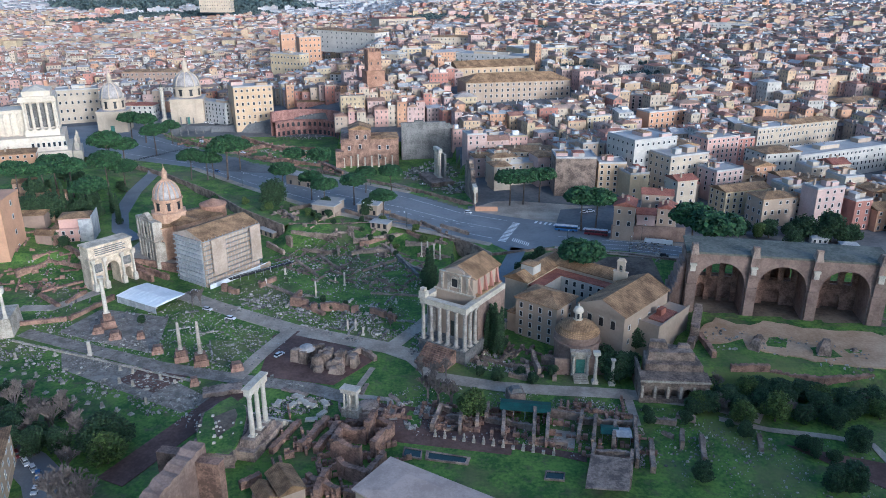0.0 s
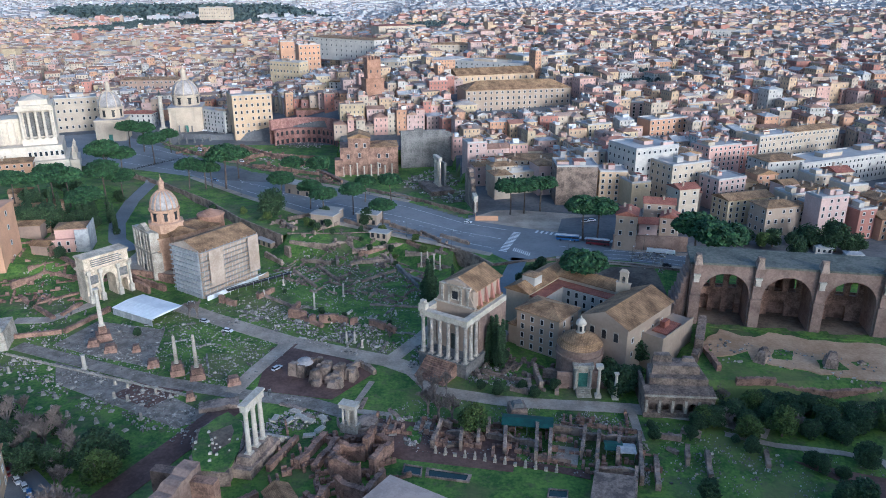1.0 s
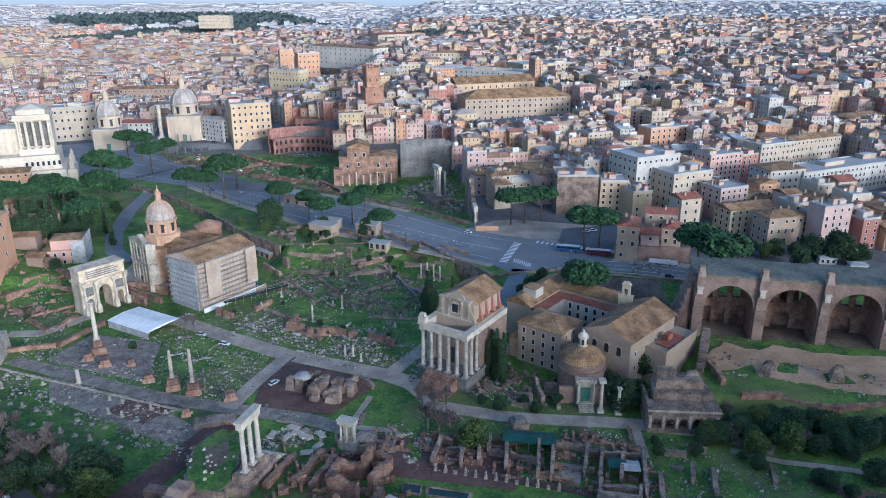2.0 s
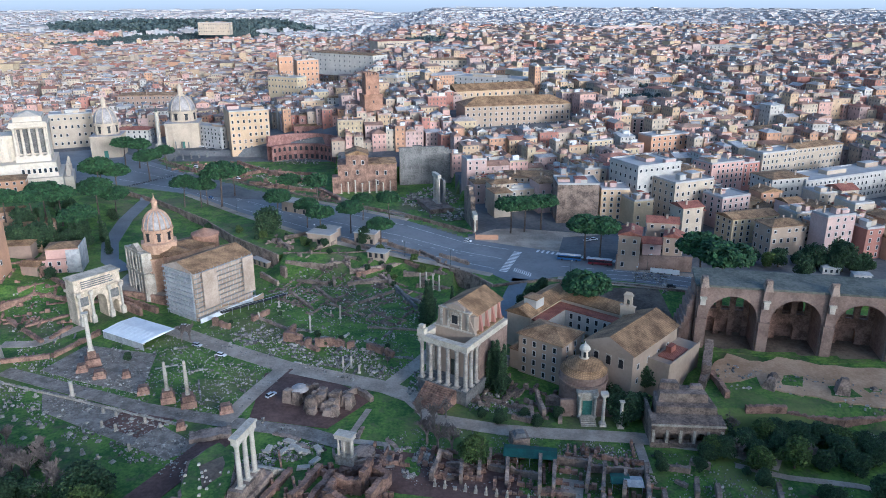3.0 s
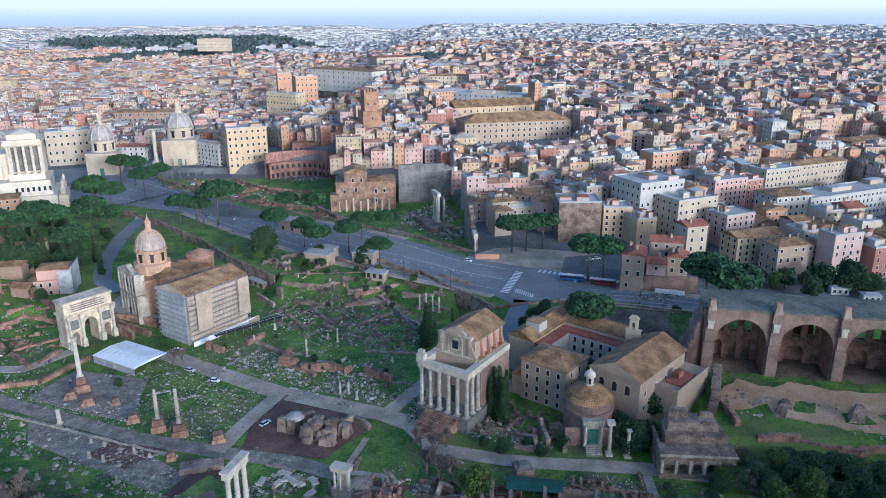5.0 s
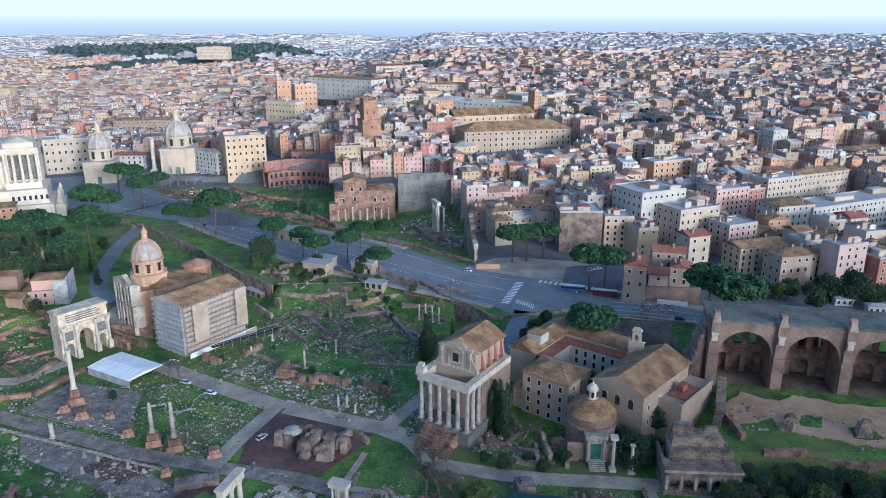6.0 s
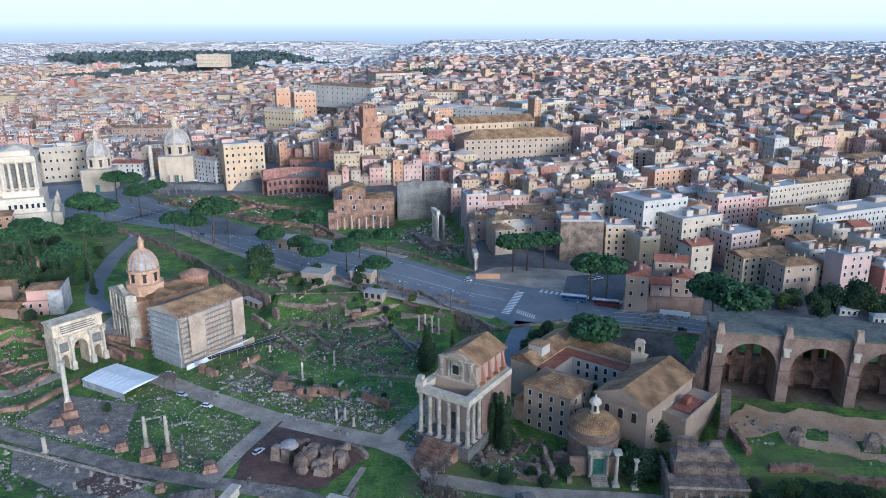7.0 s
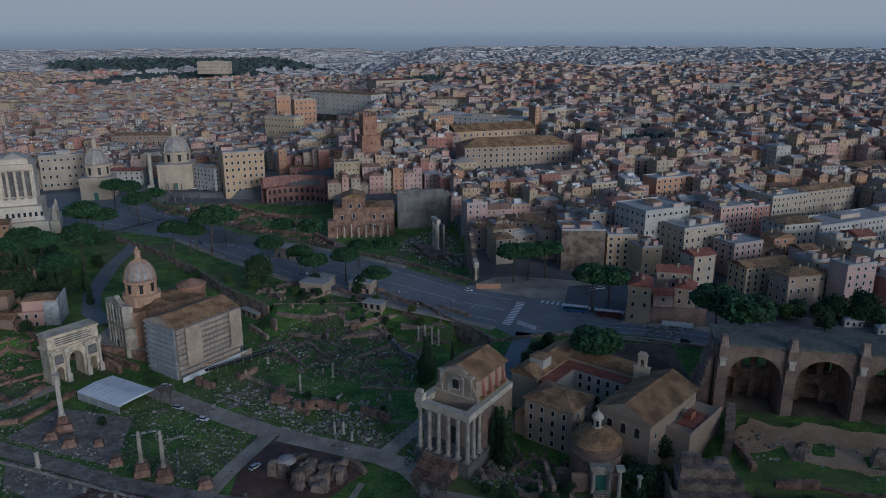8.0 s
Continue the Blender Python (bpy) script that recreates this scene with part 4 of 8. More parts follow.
co = thing("basilica_church", pose(66, 12, 2.5, 0, 0, -42), "large plain church with broad tiled roof and tan walls", "church")
part("wall", Shape().box(-9.5, -12, -3, 9.5, 22, 17.5), "tan", co)
part("roof", Shape().gable(-9.5, -12, 9.5, 22, 17.5, 4.6, .7, "y", 0, 1), ["tile", "tan"], co, "broad brown tiled gable roof")
for i in range(3):
    s = Shape().sliced(arch_profile(-1.1, 1.1, [(0, .9, 2.6)], 0), 3.9, -.12, .02)
    part("window", s.box(-.9, -.03, 0, .9, .01, 3.3, 1), ["travertine", "dark"], co, m=pose(-5 + i * 5, -12.02, 11.2))
for i in range(4):
    part("window", window_mesh(1.2, 1.9), None, co, m=pose(9.52, -8 + i * 7.5, 11, 0, 0, 90))
    part("window", window_mesh(1.1, 1.7), None, co, m=pose(9.52, -8 + i * 7.5, 5.5, 0, 0, 90))
part("side_range", Shape().box(9.5, -1, -3, 18, 24, 12).box(9.4, -1.1, 12, 18.1, -.6, 13).box(17.7, -.6, 12, 18.1, 24, 13), "tan", co)
part("terrace", Shape().box(11, 4, 12, 17, 16, 12.6).box(12, 8, 12.6, 14, 12, 15), "redtile", co, "red roof terrace")
ca = thing("bell_gable", pose(70.5, 31, 16, 0, 0, -30), "pale bell gable with open arches and small bells", "bell tower")
part("wall", Shape().sliced(arch_profile(-2.8, 2.8, [(-1.2, .75, 3.6), (1.2, .75, 3.6)], 0), 8, 0, 1.2).sliced([(x, z + 8) for x, z in arch_profile(-1.6, 1.6, [(0, .7, 2.2)])], 12.4, 0, 1.2).box(-2.8, 0, -8, 2.8, 1.2, 0).box(-3.1, -.2, 7.8, 3.1, 1.4, 8.2).box(-1.9, -.2, 12.3, 1.9, 1.4, 12.7).hip(-1.6, 0, 1.6, 1.2, 12.7, 1.2, .1), "cream", ca)
for x, z in ((-1.2, 2.4), (1.2, 2.4), (0, 9.6)):
    part("bell", Shape().lathe([(.62, z - .2), (.5, z + .1), (.38, z + .7), (.15, z + 1.0)], 10, x, .6), "bronze", ca)


# ---- the great basilica ----
mx = thing("vaulted_basilica", pose(98.6, 35.6, 4.6, 0, 0, -10.5), "huge rose-brown ruin with three barrel-vaulted bays", "ruin")
bays = [(14.0, 9.3, 13.4), (37.6, 9.3, 13.4), (61.2, 9.3, 13.4)]
part("vault", Shape().sliced(arch_profile(0, 77, bays, -1, 22), 26.2, 0, 15), "pinkbrick", mx, "rose concrete barrel vaults")
part("roof", Shape().add([(-.6, -.4, 26.2), (77, -.4, 26.2), (77, 15.6, 27.6), (-.6, 15.6, 27.6), (-.6, -.4, 27), (77, -.4, 27), (77, 15.6, 28.4), (-.6, 15.6, 28.4)], [(3, 2, 1, 0), (4, 5, 6, 7), (0, 1, 5, 4), (2, 3, 7, 6), (3, 0, 4, 7), (1, 2, 6, 5)]), "mossroof", mx, "grey-green weathered roof slabs")
s = Shape()
for c, h, z in bays:
    s.sliced(arch_profile(c - 9.3, c + 9.3, [(c - 5.4, 1.6, 6.5), (c, 1.6, 6.5), (c + 5.4, 1.6, 6.5)] if c < 20 else [(c, 3.4, 5.0)], -1), 11.5, 13.5, 15)
    s.sliced([(x, y + 11.5) for x, y in arch_profile(c - 9.3, c + 9.3, [(c - 5.4, 1.6, 4.4), (c, 1.6, 5.5), (c + 5.4, 1.6, 4.4)], 0)], 24, 13.5, 15)
part("niche_wall", Shape().box(4, 16.2, -1, 72, 16.6, 12), "brick", mx, "brick backing of the lower niches")
part("back_wall", s, "brick", mx, "rear wall with two rows of arched windows")
s = Shape().lathe([(7, -1), (7, 14)] + [(7 * math.cos(a), 14 + 6 * math.sin(a)) for a in (.3, .6, .9, 1.2, 1.5)], 14, 37.6, 16.8, 0, 0, 180)
part("apse", s, "brick", mx)
for x in (2.3, 25.8, 49.4, 73):
    s = Shape().box(x - 1.9, -1.3, -1, x + 1.9, 0, 13).box(x - 1.6, -1.0, 13, x + 1.6, 0, 20).box(x - 2.1, -1.5, 12.7, x + 2.1, 0, 13.1)
    s.hexa([(x - 1.6, -1.3), (x + 1.7, -1.1), (x + 1.3, 0), (x - 1.4, 0)], 19.5, 29.5 + frac(x * 7) * 2, 0, .25)
    part("pier", s, "pinkbrick", mx)
    part("vault_stump", Shape().hexa([(x - 1.5, -2.5), (x + 1.6, -2.2), (x + 2.2, 2), (x - 1.7, 3)], 26.4, 30.5, 0, .45), "ruin", mx, "jagged stump of the lost nave vault")
    part("marble_block", Shape().box(x - 1.0, -1.9, 19.0, x + 1.0, -1.0, 22.2).box(x - 1.3, -2.2, 21.6, x + 1.3, -1.0, 22.4), "marble", mx, "remnant of a white marble cornice")
for i in range(8):
    s = Shape().hexa([(-7 + i * .9, -6 + i * 1.2), (-6 + i * .9, -6.4 + i * 1.2), (-5 + i * .9, 10), (-7.5 + i * .9, 10)], -2, 6 + i * 2.6 + frac(i * 3.7) * 2)
    part("end_wall", s, "pinkbrick", mx, "broken stepped end wall")


# ---- roman markets and forum walls ----
tm = thing("market_hemicycle", pose(-122, 366, 4.4), "curved rose-red brick market front with arched shops and windows", "ruin")
part("wall", Shape().lathe([(30, -1), (30, 12), (29.5, 12.2), (29.5, 13), (34, 13)], 26, 0, 0, 0, 8, 150).lathe([(36, 12), (36, 21), (38, 21), (38, 0)], 26, 0, 0, 0, 14, 146), "rosebrick", tm)
for i in range(15):
    a = radians(16 + i * 9.1)
    part("shop_opening", Shape().sliced(arch_profile(-1.7, 1.7, [(0, 1.15, 2.4)]), 4.2, -.25, 0).box(-1.15, -.06, 0, 1.15, 0, 3.5, 1), ["rosebrick", "dark"], tm, m=Matrix.Translation((29.9 * math.cos(a), 29.9 * math.sin(a), 7.6)) @ pose(0, 0, 0, 0, 0, math.degrees(a) - 90))
    part("shop_opening", Shape().box(-1.2, -.1, 0, 1.2, 0, 3.6, 0), "dark", tm, m=Matrix.Translation((29.9 * math.cos(a), 29.9 * math.sin(a), .6)) @ pose(0, 0, 0, 0, 0, math.degrees(a) - 90))

mb = thing("market_block", pose(-104, 432, 14, 0, 0, 6), "rose-brown brick storeys of the ancient market behind the hemicycle", "ruin")
part("wall", Shape().box(-34, 0, -6, 22, 16, 13).box(-30, 10, 13, 6, 30, 21).box(8, 4, 13, 22, 26, 24), "rosebrick", mb)
part("roof", Shape().hip(-34, 0, 6, 10, 13, 1.2, .4).hip(-30, 10, 6, 30, 21, 3.0, .5).hip(8, 4, 22, 26, 24, 2.4, .5), "tile", mb, "brown tiled roofs at several levels")
for i in range(11):
    part("opening", Shape().sliced(arch_profile(-1.5, 1.5, [(0, 1.0, 2.2)]), 4.0, -.25, 0).box(-1.0, -.06, 0, 1.0, 0, 3.2, 1), ["rosebrick", "dark"], mb, m=pose(-31 + i * 5, -.01, 5.5))
for i in range(7):
    part("window", window_mesh(1.3, 2.2), None, mb, m=pose(-27 + i * 5, 9.99, 15.5))
for i in range(3):
    part("window", window_mesh(1.3, 2.2), None, mb, m=pose(10.5 + i * 4.5, 3.99, 18))

kn = thing("medieval_hall", pose(-60, 283, 4.4, 0, 0, 8), "brown brick medieval hall over ancient arcade", "building")
part("wall", Shape().box(-18, 0, -2, 24, 22, 20).box(-12, 0, 20, 4, 18, 27).box(-22, -4, -2, -16, 6, 12), "brick", kn)
part("roof", Shape().gable(-12, 0, 4, 18, 27, 3, .5, "y").hip(4, 0, 24, 22, 20, 2.4, .5), "tile", kn, "low tiled roofs")
for i in range(8):
    part("column", column(Shape(), -16 + i * 5, -3.5, 0, 7 + (i % 3) * 1.2, .5, 8), "marble", kn)
for x, z in ((-6, 20), (0, 20), (10, 12), (16, 12), (10, 5), (-12, 12), (-4, 13)):
    part("window", window_mesh(1.6, 2.8), None, kn, m=pose(x, -.02, z))
pw = thing("precinct_wall", pose(-35, 302, 4.4, 0, 0, 12), "tall grey tuff precinct wall of a temple", "ruin")
s = Shape()
for i in range(12):
    s.box(i * 3.4, 0, -1, i * 3.4 + 3.4, 3, 28 + (i in (3, 4)) * 1.2 - (i > 9) * (i - 9) * 1.5)
part("wall", s, "grey", pw)
for z in (8, 15, 22):
    part("string_course", Shape().box(-.2, -.35, z, 41, 0, z + .7), "grey", pw)
mars = thing("ruined_temple", pose(-4, 236, 4.4, 0, 0, 20), "three tall white columns of a ruined temple", "ruin")
part("podium", Shape().box(-10, -8, -1, 6, 20, 3), "ruin", mars)
for i in range(3):
    part("column", column(Shape(), 0, 4 + i * 4.4, 3, 17.5, .9), "marble", mars)
part("entablature", Shape().box(-1.2, 2.6, 20.5, 1.3, 14.4, 22.6), "marble", mars)
part("cella_wall", Shape().box(2.5, 2, 0, 4, 20, 19), "grey", mars)
nw = thing("forum_wall", pose(18, 178, 4.4, 0, 0, 96), "jagged high tuff wall with marble column fragment", "ruin")
s = Shape()
for i in range(16):
    s.box(i * 2.6, 0, -1, i * 2.6 + 2.6, 2.6, 10 + 12 * step(0, 8, i) + frac(i * 2.37) * 3 - 6 * step(11, 15, i))
part("wall", s, "ruin", nw)
for i in range(2):
    part("column", column(Shape(), -2 + i * 4, 1.8, -.5, 12, .6), "marble", nw)
part("entablature", Shape().box(-4, .6, 11.5, 4, 3, 14.6), "marble", nw)
single("hoarding", Shape().box(0, 0, 0, 13, .25, 2.8).box(0, .25, 0, .25, 6, 2.8), "orange", pose(16, 160.5, 8.55), "bright orange site hoarding", "fence")

mi = thing("medieval_tower", pose(-66, 412, 25, 0, 0, 22), "tall square stepped brick tower", "tower")
part("lower_stage", Shape().box(-8, -8, -4, 8, 8, 33).box(-8.4, -8.4, 32, 8.4, 8.4, 33.2), "towerbrick", mi)
part("upper_stage", Shape().box(-6, -6, 33, 6, 6, 49).box(-6.3, -6.3, 43, 6.3, 6.3, 43.6), "towerbrick", mi)
s = Shape()
for i in range(5):
    for j in range(5):
        if i in (0, 4) or j in (0, 4):
            s.box(-6 + i * 2.6, -6 + j * 2.6, 49, -4.6 + i * 2.6, -4.6 + j * 2.6, 51)
part("battlement", s, "towerbrick", mi)
for x, z in ((-3, 38), (3, 38), (0, 26), (0, 16)):
    part("window", Shape().box(x - .6, -8.15 if z < 33 else -6.15, z, x + .6, -5.9, z + 2.2), "dark", mi)

for x, y, zb, r, h, name in ((-240, 437, 8.4, 14.5, 3, "SS"), (-290, 392, 8.4, 12, -1, "SL")):
    ch = thing("domed_church", pose(x, y, zb, 0, 0, 12), "pale square baroque church with tall ribbed dome", "church", "twin domed churches")
    part("wall", Shape().box(-r, -r, -2, r, r, 19 + h).box(-r - .5, -r - .5, 17.6 + h, r + .5, r + .5, 19 + h).box(-r - .4, -r - .4, 9.2, r + .4, r + .4, 9.9).hexa([(-r * .9, -r), (-r * .55, -r * 1.12), (r * .55, -r * 1.12), (r * .9, -r)], -2, 18 + h), "cream", ch)
    part("roof", Shape().hip(-r, -r, r, r, 19 + h, 2, .3), "lead", ch)
    part("door", Shape().box(-1.6, -r * 1.12 - .2, 0, 1.6, -r * 1.12 + .2, 6), "greendoor", ch)
    for sx in (-.62, .62):
        part("window", window_mesh(2, 4), None, ch, m=pose(sx * r, -r - .3, 11.5))
        part("window", window_mesh(2, 4), None, ch, m=pose(sx * r, -r - .3, 3.5))
    dome(ch, 19 + h, r * .8, 10, 13, ("cream", "lead"), 8)
tc = thing("triumphal_column", pose(-262, 432, 5), "tall carved white marble column with bronze statue on top", "column")
part("pedestal", Shape().box(-3, -3, -1, 3, 3, 5.4).box(-3.3, -3.3, 5, 3.3, 3.3, 5.6), "marble", tc)
s = Shape().lathe([(2.5, 5.6), (2.4, 6.4), (1.85, 6.6), (1.75, 33), (2.2, 33.6)], 20)
part("shaft", s.box(-2.6, -2.6, 33.6, 2.6, 2.6, 34.6), "marble", tc)
for i in range(23):
    part("relief_band", Shape().lathe([(1.86, 7 + i * 1.12), (1.90, 7.1 + i * 1.12), (1.86, 7.2 + i * 1.12)], 20), "travertine", tc)
part("finial", Shape().lathe([(1.2, 34.6), (1.2, 36.4), (.6, 36.8), (.55, 38.6), (.3, 39.4), (.05, 39.8)], 10), "bronze", tc)

# ---- the white monument ----
vm = thing("white_monument", pose(-292, 292, 8.4, 0, 0, 24), "gleaming white marble monument with columned pavilion", "monument")
part("base", Shape().box(-70, -30, -2, 12, 14, 10).box(-70, -26, 10, 9, 12, 20).box(12, -18, -2, 18, 10, 7), "white", vm)
s = Shape().box(-16, -20, 20, 6, 8, 24).box(-16, -14, 24, 6, 8, 44).box(-17, -21, 44, 7, 9, 46).box(-16.4, -20.4, 46, 6.4, 8.4, 47.6).box(-14, -18, 47.6, 4, 6, 51).hip(-12, -16, 2, 4, 51, 3, .2)
part("pavilion", s, "white", vm)
for i in range(5):
    part("column", column(Shape(), -14.5 + i * 4.8, -18.8, 24, 20, 1.0, 14), "white", vm)
for i in range(4):
    part("column", column(Shape(), 5.2, -13 + i * 6, 24, 20, .9, 14), "white", vm)
# darker grey sheet on the white wall stands in for portico shade
part("portico_shade", Shape().box(-13, -14.2, 25, 4, -13.9, 42), "grey", vm, "grey panel painting shade onto the portico's back wall")
s = Shape().box(-70, -12, 20, -16, 6, 36).box(-70, -13, 36, -16, 7, 38)
part("colonnade", s, "white", vm)
for i in range(12):
    part("column", column(Shape(), -68 + i * 4.4, -13, 20, 16, .8, 12), "white", vm)
for i in range(7):
    part("window", window_mesh(1.6, 3), None, vm, m=pose(-30 + i * 6, -30.02, 2))
    part("window", window_mesh(1.6, 3), None, vm, m=pose(-12 + i * 3.4, -26.02, 13))
for x, y in ((8, -24), (15, -14), (15, 6)):
    part("sculpture", Shape().box(x - 1.6, y - 1.6, 7, x + 1.6, y + 1.6, 12).lathe([(1.4, 12), (1.1, 14), (1.3, 15.4), (.5, 17), (.2, 18)], 7, x, y), "white", vm)
bs = house(-296, 238, 34, 16, 24, 12, 12, "orange", "hip", 3, "building", "orange plastered building with tiled roof below the monument", "SE", 4.0)

# ---- town: the buildings that stand out ----
house(78.3, 204.0, 24.8, 22, 0, 9, 23.0, "ruin", "flat", 3, label="massive brown medieval brick tower stump", gap=3.8, size=(1.4, 2.1), sides="")
house(101.6, 205.8, 17.1, 16, 0, 9, 18.7, "ochre", "flat", 5, label="", gap=3.8, size=(1.4, 2.1))
house(125.0, 224.7, 33.2, 28, 25, 10, 29.9, "whiteish", "flat", 6, label="white corner apartment block with flat roof terraces", gap=3.8, size=(1.4, 2.1))
house(144.6, 207.6, 30.0, 20, 25, 10, 22.8, "cream", "flat", 5, label="pale cream apartment block with tall windows", gap=3.8, size=(1.4, 2.1))
house(186.7, 266.7, 28.7, 18, 25, 13, 18.2, "pink", "flat", 5, label="salmon pink apartment block", gap=3.8, size=(1.4, 2.1))
house(208.7, 277.8, 19.0, 18, 25, 13, 15.8, "rust", "flat", 5, label="dark red apartment block", gap=3.8, size=(1.4, 2.1))
house(229.4, 284.6, 32.0, 16, 25, 14, 20.6, "cream", "flat", 5, label="cream apartment block", gap=3.8, size=(1.4, 2.1))
house(267.1, 308.9, 53.8, 16, 25, 15, 19.2, "cream", "hip", 4, label="long cream apartment block", gap=3.8, size=(1.4, 2.1))
house(212.9, 229.9, 26.8, 20, 17, 11, 18.9, "whiteish", "hip", 4, label="white apartment block", gap=3.8, size=(1.4, 2.1))
house(261.3, 250.1, 86.9, 22, 25, 11, 15.7, "whiteish", "flat", 4, label="long white institutional building with rows of windows", gap=3.8, size=(1.4, 2.1))
house(165.9, 191.9, 21.4, 16, 25, 10, 17.0, "rose", "flat", 5, label="rose apartment block", gap=3.8, size=(1.4, 2.1))
house(167.6, 162.8, 30.5, 14, 19, 9, 14.2, "yellow", "gx", 4, label="yellow-ochre house with brown tiled gable", gap=3.8, size=(1.4, 2.1))
house(177.5, 142.4, 21.4, 14, 15, 9, 15.5, "tan", "hip", 3, label="weathered tan stone house", gap=3.8, size=(1.4, 2.1))
house(92.1, 118.7, 10.4, 14, -17, 8.5, 18.4, "tan", "gy", 3, label="tan medieval house with red tiled roof", gap=3.8, size=(1.4, 2.1), tile="redtile")
house(114.4, 141.6, 16.1, 12, -13, 8.5, 17.5, "tan", "gx", 4, label="tan medieval tower house with red tiled roof", gap=3.8, size=(1.4, 2.1), tile="redtile")
house(102.5, 117.9, 9.0, 10, -10, 8.5, 13.7, "rose", "gx", 3, label="rose medieval house with red tiled roof", gap=3.8, size=(1.4, 2.1), tile="redtile")
house(116.4, 126.6, 9.2, 10, -21, 8.5, 14.0, "tan", "gy", 3, label="narrow tan house with red tiled roof", gap=3.8, size=(1.4, 2.1), tile="redtile")
house(132.8, 160.7, 12.7, 12, 18, 9, 20.0, "cream", "gx", 4, label="narrow cream house with red roof", gap=3.8, size=(1.4, 2.1), tile="redtile")
house(34.7, 298.7, 22.6, 14, 25, 10, 14.1, "orange", "flat", 4, label="bright orange-yellow house", gap=3.8, size=(1.4, 2.1))
house(57.5, 264.3, 34.1, 20, 0, 9.5, 12.6, "cream", "hip", 3, label="long cream building with dark window loggia", gap=3.8, size=(1.4, 2.1))
house(34.9, 264.5, 11.8, 12, -15, 9.5, 11.1, "whiteish", "hip", 3, label="", gap=3.8, size=(1.4, 2.1))
house(114.2, 333.9, 22.6, 16, 25, 16, 17.2, "yellow", "flat", 6, label="tall pale yellow apartment block", gap=3.8, size=(1.4, 2.1))
house(167.4, 401.2, 16.8, 18, -18, 24, 15.4, "rose", "flat", 5, label="pink and white modern apartment block", gap=4.5, size=(1.6, 2.4), sides="SE")
house(171.8, 350.3, 37.2, 16, 25, 17, 17.6, "orange", "flat", 4, label="orange town house", gap=4.5, size=(1.6, 2.4), sides="SE")
house(350.9, 398.3, 51.0, 20, 25, 22, 14.1, "tan", "hip", 4, label="long tan palace with many windows", gap=4.5, size=(1.6, 2.4), sides="SE")
house(266.9, 384.8, 42.6, 18, 25, 20, 13.9, "ochre", "hip", 3, label="ochre church building", gap=4.5, size=(1.6, 2.4), sides="SE")
house(260.1, 412.8, 11.2, 14, -35, 20, 14.0, "whiteish", "flat", 4, label="white house", gap=4.5, size=(1.6, 2.4), sides="SE")
house(-178.2, 421.5, 34, 30, 25, 9, 34.5, "ochre", "flat", 6, label="large ochre palace with corner loggias", gap=4.5, size=(1.6, 2.4), sides="SE")
house(-216.3, 433.0, 48.0, 12, -35, 9, 18.0, "greyish", "flat", 5, label="pale grey palace side", gap=4.5, size=(1.6, 2.4), sides="SE")
house(-340.2, 434.1, 35.0, 22, 25, 9, 29.0, "cream", "flat", 4, label="cream palace with arcaded ground floor", gap=4.5, size=(1.6, 2.4), sides="SE")
house(-290.2, 448.3, 29.7, 16, 0, 9, 12.5, "whiteish", "hip", 3, label="low white building with red tiled roof", gap=4.5, size=(1.6, 2.4), tile="redtile", sides="SE")
house(-345.1, 627.8, 62.0, 30, 8, 9, 21.6, "brown", "hip", 4, label="broad palace with long brown roof", gap=4.5, size=(1.6, 2.4), sides="SE")
house(59.3, 435.0, 97.8, 30, 14, 28, 19.3, "tan", "hip", 4, label="long beige convent with rows of small windows", rise=6.5, gap=5.0, size=(1.6, 2.4), sides="SE")
house(44.3, 525.4, 85.8, 24, 21, 34, 15.2, "ochre", "gx", 2, label="long beige hall with brown gable roof", rise=6, gap=6.1, size=(1.6, 2.4), sides="SE")
# one palace: sunlit front and shaded wing painted by two plaster colours
house(109.7, 654.1, 72.6, 40, 25, 38, 18.1, "yellow", "flat", 4, label="bright cream palace lit by the sun", gap=5.2, size=(1.6, 2.4), sides="SE")
house(50.7, 610.9, 84.6, 30, -27, 38, 13.8, "greyish", "flat", 3, label="grey shaded palace wing", gap=6.0, size=(1.6, 2.4), sides="SE")
house(-138.3, 812.1, 118.2, 30, -35, 38, 25.3, "whiteish", "hip", 4, label="very long pale palace", gap=8.4, size=(1.6, 2.4), sides="SE")
house(-96.7, 1083.3, 65.3, 40, 25, 38, 26.9, "cream", "hip", 3, label="bright palace wing with red roof", gap=4.7, size=(1.6, 2.4), tile="redtile", sides="SE")
house(-171.5, 684.1, 26.2, 18, 24, 26, 38.5, "orange", "flat", 6, label="tall orange apartment block", gap=4.5, size=(1.6, 2.4), sides="SE")
house(-190.2, 658.1, 43.5, 18, -27, 26, 21.1, "yellow", "flat", 3, label="pale church front with bell tower", gap=4.5, size=(1.6, 2.4), sides="SE")
house(-222.2, 800.8, 18.6, 10, 25, 32, 26.9, "orange", "flat", 2, label="orange bell tower", gap=4.5, size=(1.6, 2.4), sides="SE")
house(-67.1, 569.0, 40.7, 20, -25, 32, 24.9, "cream", "flat", 6, label="cream apartment block", gap=4.5, size=(1.6, 2.4), sides="SE")
house(3.4, 757.5, 51.0, 20, 0, 38, 21.5, "cream", "hip", 4, label="cream palace", gap=4.5, size=(1.6, 2.4), sides="SE")
house(-40.8, 635.9, 38.9, 14, 25, 36, 19.5, "yellow", "flat", 5, label="cream and yellow apartment block", gap=4.5, size=(1.6, 2.4), sides="SE")
house(-84.5, 481.7, 62.0, 26, -35, 22, 8.2, "brown", "hip", 3, label="brown stone convent above the markets", gap=4.5, size=(1.6, 2.4), sides="SE")
